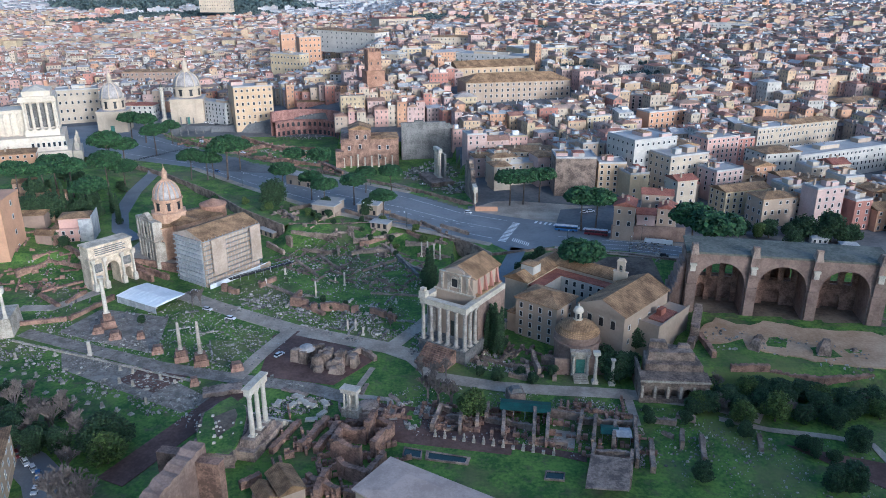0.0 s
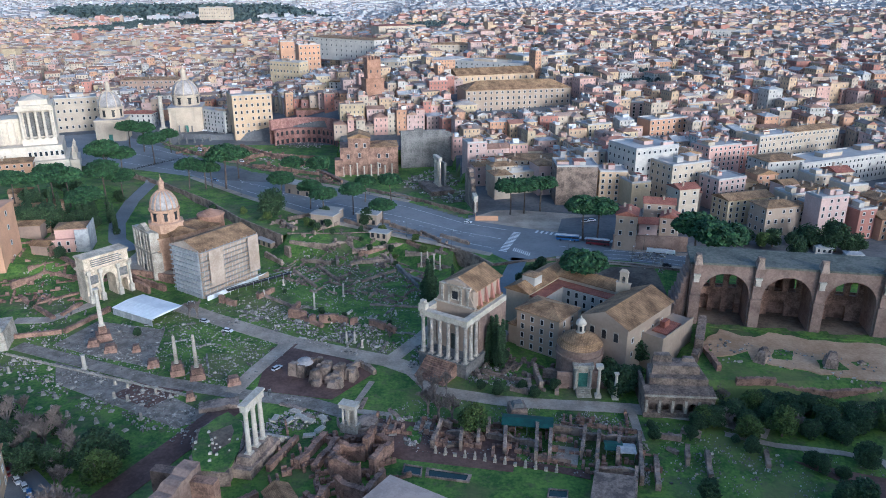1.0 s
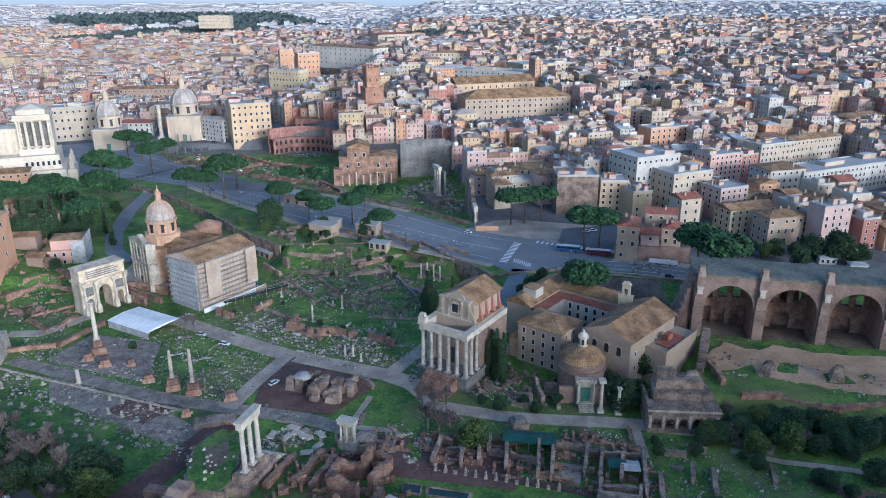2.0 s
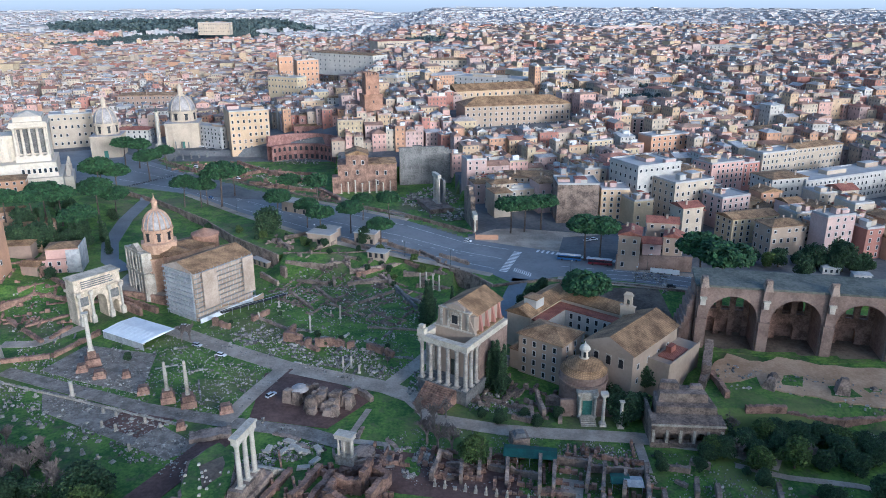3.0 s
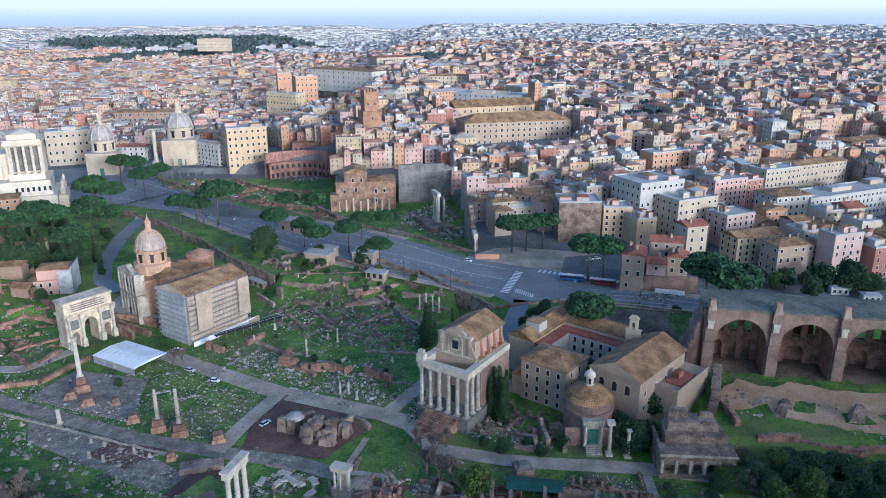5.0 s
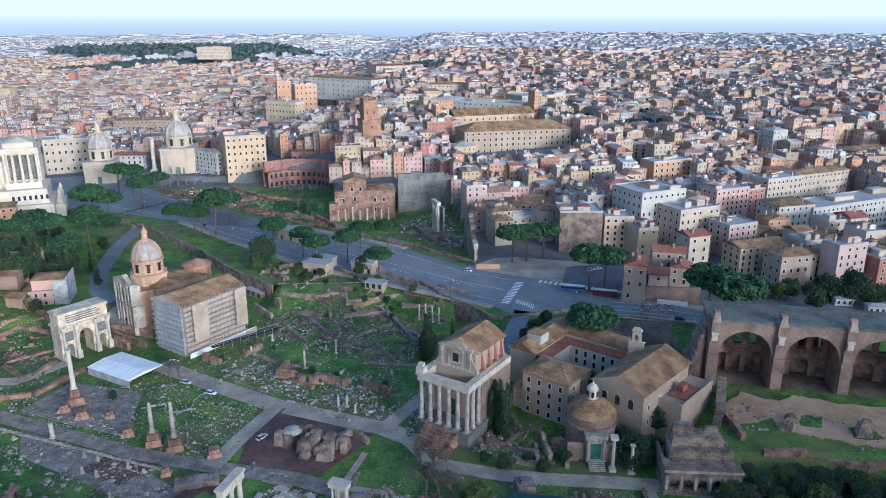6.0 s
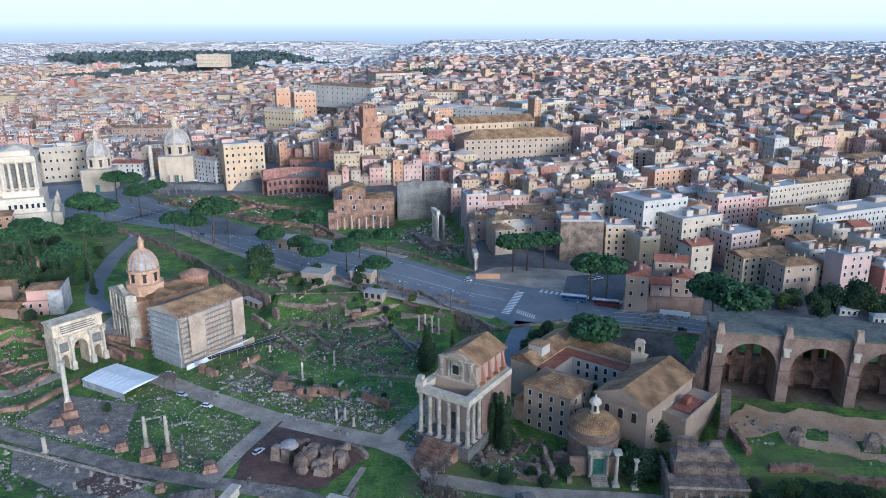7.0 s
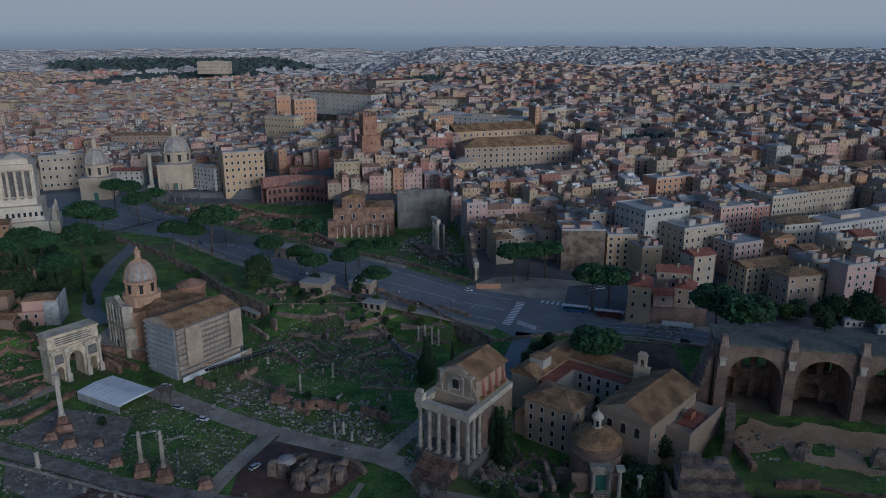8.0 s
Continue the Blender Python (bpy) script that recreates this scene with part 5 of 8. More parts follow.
house(-138.0, 514.2, 19.4, 20, 20, 18, 18.8, "pink", "hip", 4, label="red plastered town house", gap=4.5, size=(1.6, 2.4), sides="SE")
house(-113.8, 560.1, 25.2, 16, 0, 26, 10.5, "whiteish", "gy", 3, label="white gabled house", gap=4.5, size=(1.6, 2.4), sides="SE")
house(413.6, 1573.6, 195.6, 40, 25, 45, 23.9, "rose", "flat", 3, label="long pink palace far off", gap=14.0, size=(1.6, 2.4), sides="SE")
house(460.3, 1029.1, 78.1, 30, -17, 42, 18.2, "whiteish", "flat", 4, label="long white palace far off", gap=5.6, size=(1.6, 2.4), sides="SE")
house(-561.4, 1622.0, 74.8, 30, 0, 52, 23.7, "cream", "flat", 3, label="white twin-towered villa before a dark wooded hill", gap=5.3, size=(1.6, 2.4), sides="SE")


# ---- the generated town ----
TOWN_X, TOWN_Y = [-700, -330, -300, -225, -190, -92, -84, -40, 0, 16, 30, 60, 95, 130, 150, 210, 400], [250, 420, 470, 480, 470, 412, 345, 345, 345, 250, 200, 214, 196, 165, 150, 116, 104]
rnd = random.Random(11)


def free(x, y, r):
    return all((x - a) ** 2 + (y - b) ** 2 > (r * .8 + c) ** 2 for a, b, c in ROOFS)


WALLS, ROOFSH, CLUT, WINS = Shape(), Shape(), Shape(), Shape()
parks = [(15, 590, 42), (-130, 690, 30), (120, 520, 30), (230, 560, 34), (330, 800, 60), (150, 1000, 50), (-20, 1250, 90), (-700, 1650, 130), (-560, 1760, 120), (-900, 2000, 240), (-640, 2080, 230), (-400, 2150, 120), (190, 475, 26), (-800, 1500, 110), (400, 960, 45), (480, 520, 28)]
wall_cols = ["cream", "ochre", "rose", "tan", "ochre", "pink", "cream", "rust", "yellow", "orange", "rose"]
made_near = 0


def topped(w, d, h, u, v, style):
    """Roof of one volume, centred on (u, v)."""
    x0, y0, x1, y1 = u - w / 2, v - d / 2, u + w / 2, v + d / 2
    if style < .34:
        ROOFSH.hip(x0, y0, x1, y1, h, rnd.uniform(1.3, 2.6), .5)
    elif style < .62:
        ROOFSH.gable(x0, y0, x1, y1, h, rnd.uniform(1.5, 2.8), .4, "x" if w > d else "y")
    elif style < .72:
        q = rnd.uniform(1.2, 2.4)
        ROOFSH.add([(x0 - .4, y0 - .4, h), (x1 + .4, y0 - .4, h), (x1 + .4, y1 + .4, h + q), (x0 - .4, y1 + .4, h + q), (x0 - .4, y1 + .4, h), (x1 + .4, y1 + .4, h)], [(0, 1, 2, 3), (1, 5, 2), (4, 0, 3), (5, 4, 3, 2)])
    else:
        ROOFSH.box(x0 + .3, y0 + .3, h - .2, x1 - .3, y1 - .3, h + .12)
        for p in ((x0, y0, x1, y0 + .35), (x0, y1 - .35, x1, y1), (x0, y0 + .35, x0 + .35, y1 - .35), (x1 - .35, y0 + .35, x1, y1 - .35)):
            WALLS.box(p[0], p[1], h - .3, p[2], p[3], h + .9)


def block(x, y, w, d, turn, z, h, detail):
    """One town building of the joined city: one to three volumes with roofs, penthouse, chimneys and, nearer by, windows."""
    c, s = math.cos(turn), math.sin(turn)
    marks = [(sh, len(sh.v)) for sh in (WALLS, ROOFSH, CLUT, WINS)]
    vols = [(w, d, h, 0, 0)]
    if detail > 0 and rnd.random() < .6:
        f, g = rnd.uniform(.35, .6), rnd.choice((-1, 1))
        e = h + rnd.choice((-1, -1, 1)) * rnd.uniform(2.4, 5.5)
        vols = [(w * (1 - f), d, h, -g * w * f / 2, 0), (w * f, d * rnd.uniform(.75, 1.15), e, g * w * (1 - f) / 2, 0)]
    for vw, vd, vh, u, v in vols:
        WALLS.box(u - vw / 2, v - vd / 2, -5, u + vw / 2, v + vd / 2, vh)
        style = rnd.random()
        topped(vw, vd, vh, u, v, style)
        if detail > 0:
            for i in range(rnd.randint(1, 3) if style > .72 else rnd.randint(0, 1)):
                a, b, q = rnd.uniform(1.4, vw * .45), rnd.uniform(1.4, vd * .4), rnd.uniform(1.6, 3.6)
                p, r = u + rnd.uniform(-.3, .3) * vw, v + rnd.uniform(-.3, .3) * vd
                CLUT.box(p - a / 2, r - b / 2, vh - .5, p + a / 2, r + b / 2, vh + q)
                if rnd.random() < .5:
                    ROOFSH.hip(p - a / 2, r - b / 2, p + a / 2, r + b / 2, vh + q, .6, .25)
        if detail > 1:
            for i in range(rnd.randint(1, 3)):
                p, r = u + rnd.uniform(-.4, .4) * vw, v + rnd.uniform(-.4, .4) * vd
                CLUT.box(p - .4, r - .3, vh - .5, p + .4, r + .3, vh + rnd.uniform(1.4, 3.2))
            st = max(2, int(vh / 3.6)); fl = vh / st
            for side in range(3):
                run, mid = (vw, u) if side == 0 else (vd, v)
                m = max(1, int(run / 3.1))
                for k in range(st):
                    for i in range(m):
                        if rnd.random() < .15:
                            continue
                        t, zz, q = mid + (i - (m - 1) / 2) * run / m, k * fl + fl * .28, .5
                        if side == 0:
                            e = v - vd / 2 - .05
                            WINS.add([(t - q, e, zz), (t + q, e, zz), (t + q, e, zz + 1.7), (t - q, e, zz + 1.7)], [(0, 1, 2, 3)])
                        else:
                            e = u + (vw / 2 + .05) * (1 if side == 1 else -1)
                            WINS.add([(e, t - q, zz), (e, t + q, zz), (e, t + q, zz + 1.7), (e, t - q, zz + 1.7)], [(0, 1, 2, 3)])
    for sh, n in marks:
        sh.v[n:] = [(x + p[0] * c - p[1] * s, y + p[0] * s + p[1] * c, z + p[2]) for p in sh.v[n:]]


def district(x, y):
    return radians(34 * noise.noise((x / 420, y / 420, 5)) + 14)


def lay_town(y0, y1, cell, detail, near=False):
    global made_near
    rows = int((y1 - y0) / cell) + 1
    for j in range(rows):
        yy = y0 + j * cell
        half = 0.70 * (yy + 260) + 60
        for i in range(int(2 * half / cell) + 1):
            if (j % 5 == 3 and noise.noise((i * .08, j * .9, 1)) > .05) or (i % 6 == 4 and noise.noise((i * .9, j * .08, 2)) > -.05):
                continue
            xx = -half + i * cell
            turn = district(xx, yy)
            warp = cell * 2.4
            x = xx + rnd.uniform(-.2, .2) * cell + warp * noise.noise((xx / 190, yy / 190, 7))
            y = yy + rnd.uniform(-.2, .2) * cell + warp * noise.noise((xx / 190, yy / 190, 8))
            if y < np.interp(x, TOWN_X, TOWN_Y) + cell * .6 or (x < -230 and y < 425):
                continue
            if any((x - a) ** 2 + (y - b) ** 2 < r * r for a, b, r in parks) or not free(x, y, cell * .45):
                continue
            w, d = cell * rnd.uniform(.85, 1.3), cell * rnd.uniform(.8, 1.15)
            if rnd.random() < .12:
                w *= 1.5
            h = rnd.uniform(10, 18) + 4 * noise.noise((x / 90, y / 90, 3)) + (5 if rnd.random() < .12 else 0)
            z = height(x, y)
            if near and made_near < 130:
                made_near += 1
                style = rnd.choice(("hip", "gx", "gy", "flat", "flat"))
                house(x, y, w * .9, d, math.degrees(turn), z, h, rnd.choice(wall_cols), style, max(3, int(h / 3.6)), sides="SE", gap=3.8, skip=.2, rise=rnd.uniform(1.6, 2.6), tile=rnd.choice(("tile", "tile", "redtile")))
                ROOFS.pop()
            else:
                block(x, y, w, d, turn, z, h, detail)


lay_town(125, 345, 13.5, 2, True)
lay_town(350, 900, 14.5, 2)
lay_town(908, 1700, 18, 1)
# town beyond 1.7 km gets the palette with haze in its colour
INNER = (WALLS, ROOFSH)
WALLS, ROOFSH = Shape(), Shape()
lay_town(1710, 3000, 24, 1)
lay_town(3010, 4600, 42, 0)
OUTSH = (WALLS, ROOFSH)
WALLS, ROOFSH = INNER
for sh, name, m, lab in ((OUTSH[0], "city_walls", "outerwall", "apartment blocks of the outer districts, pale from painted-in haze"), (OUTSH[1], "city_roofs", "outerroof", "roofs of the outer districts, pale from painted-in haze"), (WALLS, "city_walls", "citywall", "dense plastered town houses in cream, ochre and rose"), (ROOFSH, "city_roofs", "cityroof", "terracotta and grey roofs of the dense town"),
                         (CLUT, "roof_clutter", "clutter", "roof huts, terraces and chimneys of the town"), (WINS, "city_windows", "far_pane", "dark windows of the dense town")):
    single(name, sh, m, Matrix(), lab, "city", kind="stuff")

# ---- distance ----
# self-lit backdrop: horizon haze and sky brightness painted as colour by height
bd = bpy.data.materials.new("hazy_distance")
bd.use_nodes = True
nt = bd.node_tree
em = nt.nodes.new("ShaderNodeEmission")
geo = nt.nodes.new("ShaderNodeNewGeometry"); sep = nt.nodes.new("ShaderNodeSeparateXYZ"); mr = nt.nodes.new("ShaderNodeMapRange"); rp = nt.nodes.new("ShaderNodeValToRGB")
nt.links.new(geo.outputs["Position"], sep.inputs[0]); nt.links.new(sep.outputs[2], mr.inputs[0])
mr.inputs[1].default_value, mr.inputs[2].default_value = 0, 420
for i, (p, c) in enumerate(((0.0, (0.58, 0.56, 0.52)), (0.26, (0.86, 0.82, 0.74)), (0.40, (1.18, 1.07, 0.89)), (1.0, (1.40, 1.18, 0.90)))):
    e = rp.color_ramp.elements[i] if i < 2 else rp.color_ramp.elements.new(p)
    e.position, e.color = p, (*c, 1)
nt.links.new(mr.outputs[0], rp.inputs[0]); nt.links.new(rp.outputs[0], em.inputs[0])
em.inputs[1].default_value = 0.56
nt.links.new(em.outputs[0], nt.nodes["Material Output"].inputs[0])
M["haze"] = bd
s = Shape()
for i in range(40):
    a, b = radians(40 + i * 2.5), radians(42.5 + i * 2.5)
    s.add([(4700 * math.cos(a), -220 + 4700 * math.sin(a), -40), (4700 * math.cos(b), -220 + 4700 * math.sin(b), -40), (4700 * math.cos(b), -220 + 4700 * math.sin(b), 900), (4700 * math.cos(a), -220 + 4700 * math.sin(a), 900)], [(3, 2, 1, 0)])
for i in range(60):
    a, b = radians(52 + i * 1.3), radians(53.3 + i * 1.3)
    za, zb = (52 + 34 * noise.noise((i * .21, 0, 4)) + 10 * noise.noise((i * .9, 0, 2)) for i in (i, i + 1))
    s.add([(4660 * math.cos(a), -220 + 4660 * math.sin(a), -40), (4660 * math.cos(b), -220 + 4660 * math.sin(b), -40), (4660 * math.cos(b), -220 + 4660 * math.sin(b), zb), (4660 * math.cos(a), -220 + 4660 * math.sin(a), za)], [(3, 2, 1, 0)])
single("backdrop", s, "haze", Matrix(), "glowing backdrop painted as hazy pale blue sky above the far plain", "sky", kind="structure")


# ---- trees ----
def leaf_cloud(sh, centre, radii, n, size, r, flat=0.0, k=0):
    """Scattered leaf clumps in the shell of an uneven ellipsoid."""
    lobes = [(Vector((r.gauss(0, 1), r.gauss(0, 1), r.gauss(0, 1))).normalized(), r.uniform(.75, 1.15)) for _ in range(9)]
    for _ in range(n):
        d = Vector((r.gauss(0, 1), r.gauss(0, 1), r.gauss(0, 1))).normalized()
        if flat and d.z < 0:
            d.z *= -flat if r.random() < .6 else .35
        g = max(lobes, key=lambda q: q[0].dot(d))[1]
        q = g * r.random() ** .28
        p = Vector((centre[0] + d.x * radii[0] * q, centre[1] + d.y * radii[1] * q, centre[2] + d.z * radii[2] * q))
        t = Euler((r.uniform(-.9, .9), r.uniform(-.9, .9), r.uniform(0, 6.3))).to_matrix()
        s = size * r.uniform(.6, 1.3)
        sh.add([p + t @ Vector(v) for v in ((-s, -s * .7, 0), (s * .9, -s, .15 * s), (s, s * .8, -.1 * s), (-s * .8, s, .2 * s), (0, 0, s * .8))], [(0, 1, 4), (1, 2, 4), (2, 3, 4), (3, 0, 4)], k)
    return sh


PINES = []
for v in range(4):
    r = random.Random(100 + v)
    h = 1.0
    t = Shape()
    lean = r.uniform(-.6, .6)
    pts = [(0, 0, -1), (.2, 0, 3), (.3 + lean * .4, .1, 7), (.3 + lean, .2, 10.5)]
    for (a, b), (ra, rb) in zip(zip(pts, pts[1:]), ((.42, .34), (.34, .28), (.28, .22))):
        t.tube(a, b, ra, rb, 7)
    for i in range(8):
        a = 2 * math.pi * i / 8 + r.uniform(-.3, .3)
        q = r.uniform(3, 5)
        t.tube((.3 + lean, .2, 9.6 + r.random()), (.3 + lean + q * math.cos(a), .2 + q * math.sin(a), 12 + r.random()), .16, .06, 5)
    c = Shape()
    leaf_cloud(c, (.3 + lean, .2, 12.2), (6.0, 6.0, 3.6), 1700, .62, r, .22)
    for i in range(5):
        a = r.uniform(0, 6.3)
        leaf_cloud(c, (.3 + lean + 3.6 * math.cos(a), .2 + 3.6 * math.sin(a), 12.4 + r.random()), (2.8, 2.8, 2.2), 260, .55, r, .25)
    PINES.append((t.mesh("trunk", ["wood"]), c.mesh("crown", ["pine"])))
OAKS = []
for v in range(4):
    r = random.Random(200 + v)
    t = Shape().tube((0, 0, -1), (.1, 0, 3), .35, .26, 7)
    for i in range(7):
        a = 2 * math.pi * i / 7 + r.uniform(-.3, .3)
        t.tube((.1, 0, 2.6), (2.2 * math.cos(a), 2.2 * math.sin(a), 5 + r.random() * 2), .16, .05, 5)
    c = Shape()
    for i in range(9):
        a, q = r.uniform(0, 6.3), r.uniform(.4, 2.3)
        leaf_cloud(c, (q * math.cos(a), q * math.sin(a), 3.6 + r.uniform(0, 4)), (2.3, 2.3, 2.0), 330, .25, r)
    OAKS.append((t.mesh("trunk", ["wood"]), c))
OAKM = {k: [(t, c.mesh("crown", [k])) for t, c in OAKS] for k in ("leaf", "yleaf")}


def bare_tree(r, h):
    s = Shape()

    def grow(p, d, length, rad, level):
        q = p + d * length
        s.tube(p, q, rad, rad * .65, 5 if level < 2 else 3)
        if level < 5:
            for _ in range((6, 4, 4, 3, 3)[level]):
                e = (d + Vector((r.uniform(-.8, .8), r.uniform(-.8, .8), r.uniform(-.15, .55)))).normalized()
                grow(p + d * length * r.uniform(.5, 1), e, length * r.uniform(.5, .72), max(.045, rad * .58), level + 1)

    grow(Vector((0, 0, -.5)), Vector((0, 0, 1)), h * .36, h * .034, 0)
    return s


BARE = []
for v in range(3):
    r = random.Random(300 + v)
    s = bare_tree(r, 9)
    BARE.append(s.mesh("twig_crown", ["twig"]))
tree_rnd = random.Random(5)


def tree(kind, x, y, size=1.0, z=None, wide=1.0):
    """size: 1 is a pine of 14 m or an oak of 9 m."""
    z = height(x, y) if z is None else z
    i = tree_rnd.randrange(4)
    if kind in ("leaf", "yleaf"):
        z -= 1.3 * size
    m = pose(x, y, z, 0, 0, tree_rnd.uniform(0, 360)) @ Matrix.Diagonal((size * wide, size * wide, size, 1))
    if kind == "pine":
        e = thing("umbrella_pine", m, "umbrella pine with bare trunk and flat dark crown", "tree", "umbrella pines")
        t, c = PINES[i]
    elif kind == "bare":
        e = thing("bare_tree", m, "leafless winter tree with fine brown twigs", "tree", "bare trees")
        part("twig_crown", BARE[i % 3], None, e)
        return e
    elif kind == "cypress":
        e = thing("cypress", m, "slender dark green cypress tree", "tree", "cypresses")
        t, c = CYP
    else:
        e = thing("evergreen_tree", m, "dense dark evergreen tree with rounded crown" if kind == "leaf" else "bushy yellow-green tree with rounded crown", "tree", "evergreen trees")
        t, c = OAKM[kind][i]
    part("trunk", t, None, e)
    part("crown", c, None, e)
    return e


r = random.Random(400)
c = Shape()
for i in range(8):
    leaf_cloud(c, (0, 0, 1.5 + i * 1.5), (1.6 - .16 * i, 1.6 - .16 * i, 1.5), 190, .22, r)
CYP = (Shape().tube((0, 0, -.5), (0, 0, 4), .25, .15).mesh("trunk", ["wood"]), c.mesh("crown", ["leaf"]))

tree("pine", -35.5, 143.3, 1.12)
tree("pine", -55.3, 171.4, 1.2)
tree("pine", -71.0, 163.3, 1.2)
tree("pine", -82.3, 181.9, 1.12)
tree("pine", -102.0, 192.5, 1.27)
tree("pine", -34.8, 197.3, 1.12)
tree("pine", -51.2, 197.8, 1.05)
tree("pine", -83.3, 227.8, 1.35)
tree("pine", -104.0, 234.8, 1.27)
tree("pine", -145.9, 227.1, 1.8)
tree("pine", -145.0, 254.5, 1.35)
tree("pine", -170.0, 226.9, 1.27)
tree("pine", -159.4, 227.5, 1.2)
tree("pine", -156.2, 230.5, 1.05)
tree("pine", -243.7, 339.2, 1.5)
tree("pine", -257.7, 346.1, 1.5)
tree("pine", -219.2, 296.6, 1.5)
tree("pine", -220.7, 335.7, 1.2)
tree("pine", -232.2, 243.9, 1.7)
tree("pine", -226, 255, 1.5)
tree("pine", -213.8, 201, 1.6)
tree("pine", -205, 206, 1.3)
tree("pine", -226.1, 180.7, 1.5)
tree("pine", -202.3, 152.9, 1.5)
tree("pine", -240.2, 189.8, 1.4)
tree("pine", -238.8, 172.9, 1.35)
tree("pine", -251.4, 167.9, 1.4)
tree("pine", -239.5, 264.8, 1.5)
tree("pine", 71.7, 127.3, 1.5)
tree("pine", 78.2, 123.5, 1.5)
tree("pine", 36.7, 172.0, 1.35)
tree("pine", 44.9, 174.5, 1.35)
tree("pine", 55.2, 179.4, 1.35)
tree("pine", 117.4, 84.6, 1.72)
tree("pine", 121.9, 72.7, 1.88)
tree("pine", 59.1, 56.4, 1.58)
tree("leaf", -102.4, 165.4, 2.12)
tree("leaf", -71.4, 163.0, 1.0)
tree("leaf", -45.8, 154.8, 1.19)
tree("leaf", -46.6, 152.2, 0.75)
tree("leaf", 185.9, 117.3, 1.88)
tree("leaf", 196.7, 111.3, 2.0)
tree("leaf", 200.8, 133.6, 1.88)
tree("leaf", 173.6, 101.8, 1.25)
tree("leaf", 20.5, 4.7, 0.88)
tree("leaf", 61.1, -12.5, 1.62)
tree("leaf", 59.0, -4.8, 1.38)
tree("leaf", 65.4, -11.1, 1.25)
tree("leaf", 75.0, 20.2, 1.25)
tree("leaf", 71.3, 5.8, 1.38)
tree("leaf", 39.7, 78.9, 1.0)
tree("leaf", 33.6, 69.0, 1.0)
tree("leaf", 44.0, 83.3, 1.0)
tree("leaf", -7.6, 73.8, 1.25)
tree("leaf", -8.6, 66.2, 1.0)
tree("leaf", -227.0, 134.8, 1.88)
tree("leaf", -220.8, 139.2, 2.0)
tree("leaf", -238.5, 163.4, 1.75)
tree("leaf", -215.0, 143.8, 1.5)
tree("leaf", -207.6, 147.0, 1.5)
tree("leaf", -198.9, 153.2, 1.0)
tree("leaf", 87.9, -33.7, 1.0)
tree("leaf", 94.3, -30.6, 1.0)
tree("leaf", 97.4, -34.3, 0.88)
tree("leaf", 105.0, -30.6, 1.0)
tree("leaf", 108.8, -34.2, 0.88)
tree("leaf", 115.5, -31.1, 0.88)
tree("leaf", 116.5, -39.5, 1.0)
tree("leaf", 123.8, -35.0, 1.0)
tree("leaf", 132.4, -31.9, 1.0)
tree("leaf", 98.1, -25.3, 0.75)
tree("leaf", 92.0, -27.0, 0.75)
tree("leaf", 132.8, -38.0, 1.0)
tree("leaf", 105.0, -24.2, 0.62)
tree("leaf", 110.1, -26.9, 0.75)
tree("leaf", 124.9, -40.0, 0.88)
tree("leaf", 125.5, -42.3, 1.0)
tree("leaf", 90.8, -22.4, 1.0)
tree("leaf", 82.5, -34.4, 0.88)
tree("leaf", -106.2, -53.5, 1.62)
tree("leaf", -101.3, -54.0, 1.5)
tree("yleaf", 8.9, -36.0, 1.43)
tree("yleaf", 108.0, -38.9, 1.3)
tree("yleaf", 96.8, -39.4, 1.17)
tree("yleaf", -100.7, -63.0, 1.56)
tree("leaf", -104.6, -52.3, 1.5)
tree("leaf", -106.9, -56.8, 1.5)
tree("leaf", 109.6, -74.1, 1.12)
tree("leaf", 113.6, -73.7, 1.25)
tree("leaf", 126.6, -55.0, 1.12)
tree("leaf", 110.3, -53.9, 0.75)
tree("leaf", 111.8, -58.2, 0.75)
tree("leaf", 116.9, -60.0, 0.62)
tree("leaf", 66.1, -40.8, 0.62)
tree("leaf", 78.0, -40.7, 0.62)
tree("leaf", 74.0, -69.7, 0.88)
tree("leaf", 94.4, -48.0, 0.75)
tree("leaf", -126.8, -54.1, 1.12)
tree("leaf", -135.5, -51.1, 1.12)
tree("leaf", -117.6, -58.5, 1.12)
tree("leaf", -124.6, -59.9, 1.12)
tree("leaf", -133.1, -58.1, 1.25)
tree("bare", -2.5, -29.6, 1.87)
tree("bare", 2.0, -31.3, 1.7)
tree("bare", -6.1, -26.5, 1.7)
tree("bare", -108.5, 49.0, 1.36)
tree("bare", -111.9, 48.3, 1.19)
tree("bare", 93.8, -21.2, 1.19)
tree("bare", -141.6, -38.5, 1.87)
tree("bare", -132.4, -43.6, 1.87)
tree("bare", -125.3, -46.8, 1.87)
tree("bare", -120.7, -43.5, 1.87)
tree("bare", -111.8, -53.2, 1.7)
tree("bare", -101.0, -82.8, 2.38)
tree("bare", -96.5, -86.3, 2.21)
tree("bare", -103.8, -85.2, 2.21)
tree("bare", -96.6, -89.7, 2.04)
tree("bare", -129.9, -47.0, 1.7)
tree("cypress", 17.2, 11.4, 1.38)
tree("cypress", 18.6, 7.3, 1.44)
tree("cypress", 20.0, 3.6, 1.32)
tree("cypress", 15.8, 8.2, 1.2)
tree("cypress", 18.9, 18.7, 1.32)
tree("cypress", 21.3, 9.9, 1.2)
tree("cypress", -8.6, 66.0, 1.56)
tree("cypress", -7.0, 70.8, 1.44)
tree("cypress", -209.0, 156.6, 1.44)
tree("cypress", -202.2, 151.7, 1.32)
tree("cypress", -218.0, 153.3, 1.44)
tree("cypress", -194.9, 162.4, 1.2)
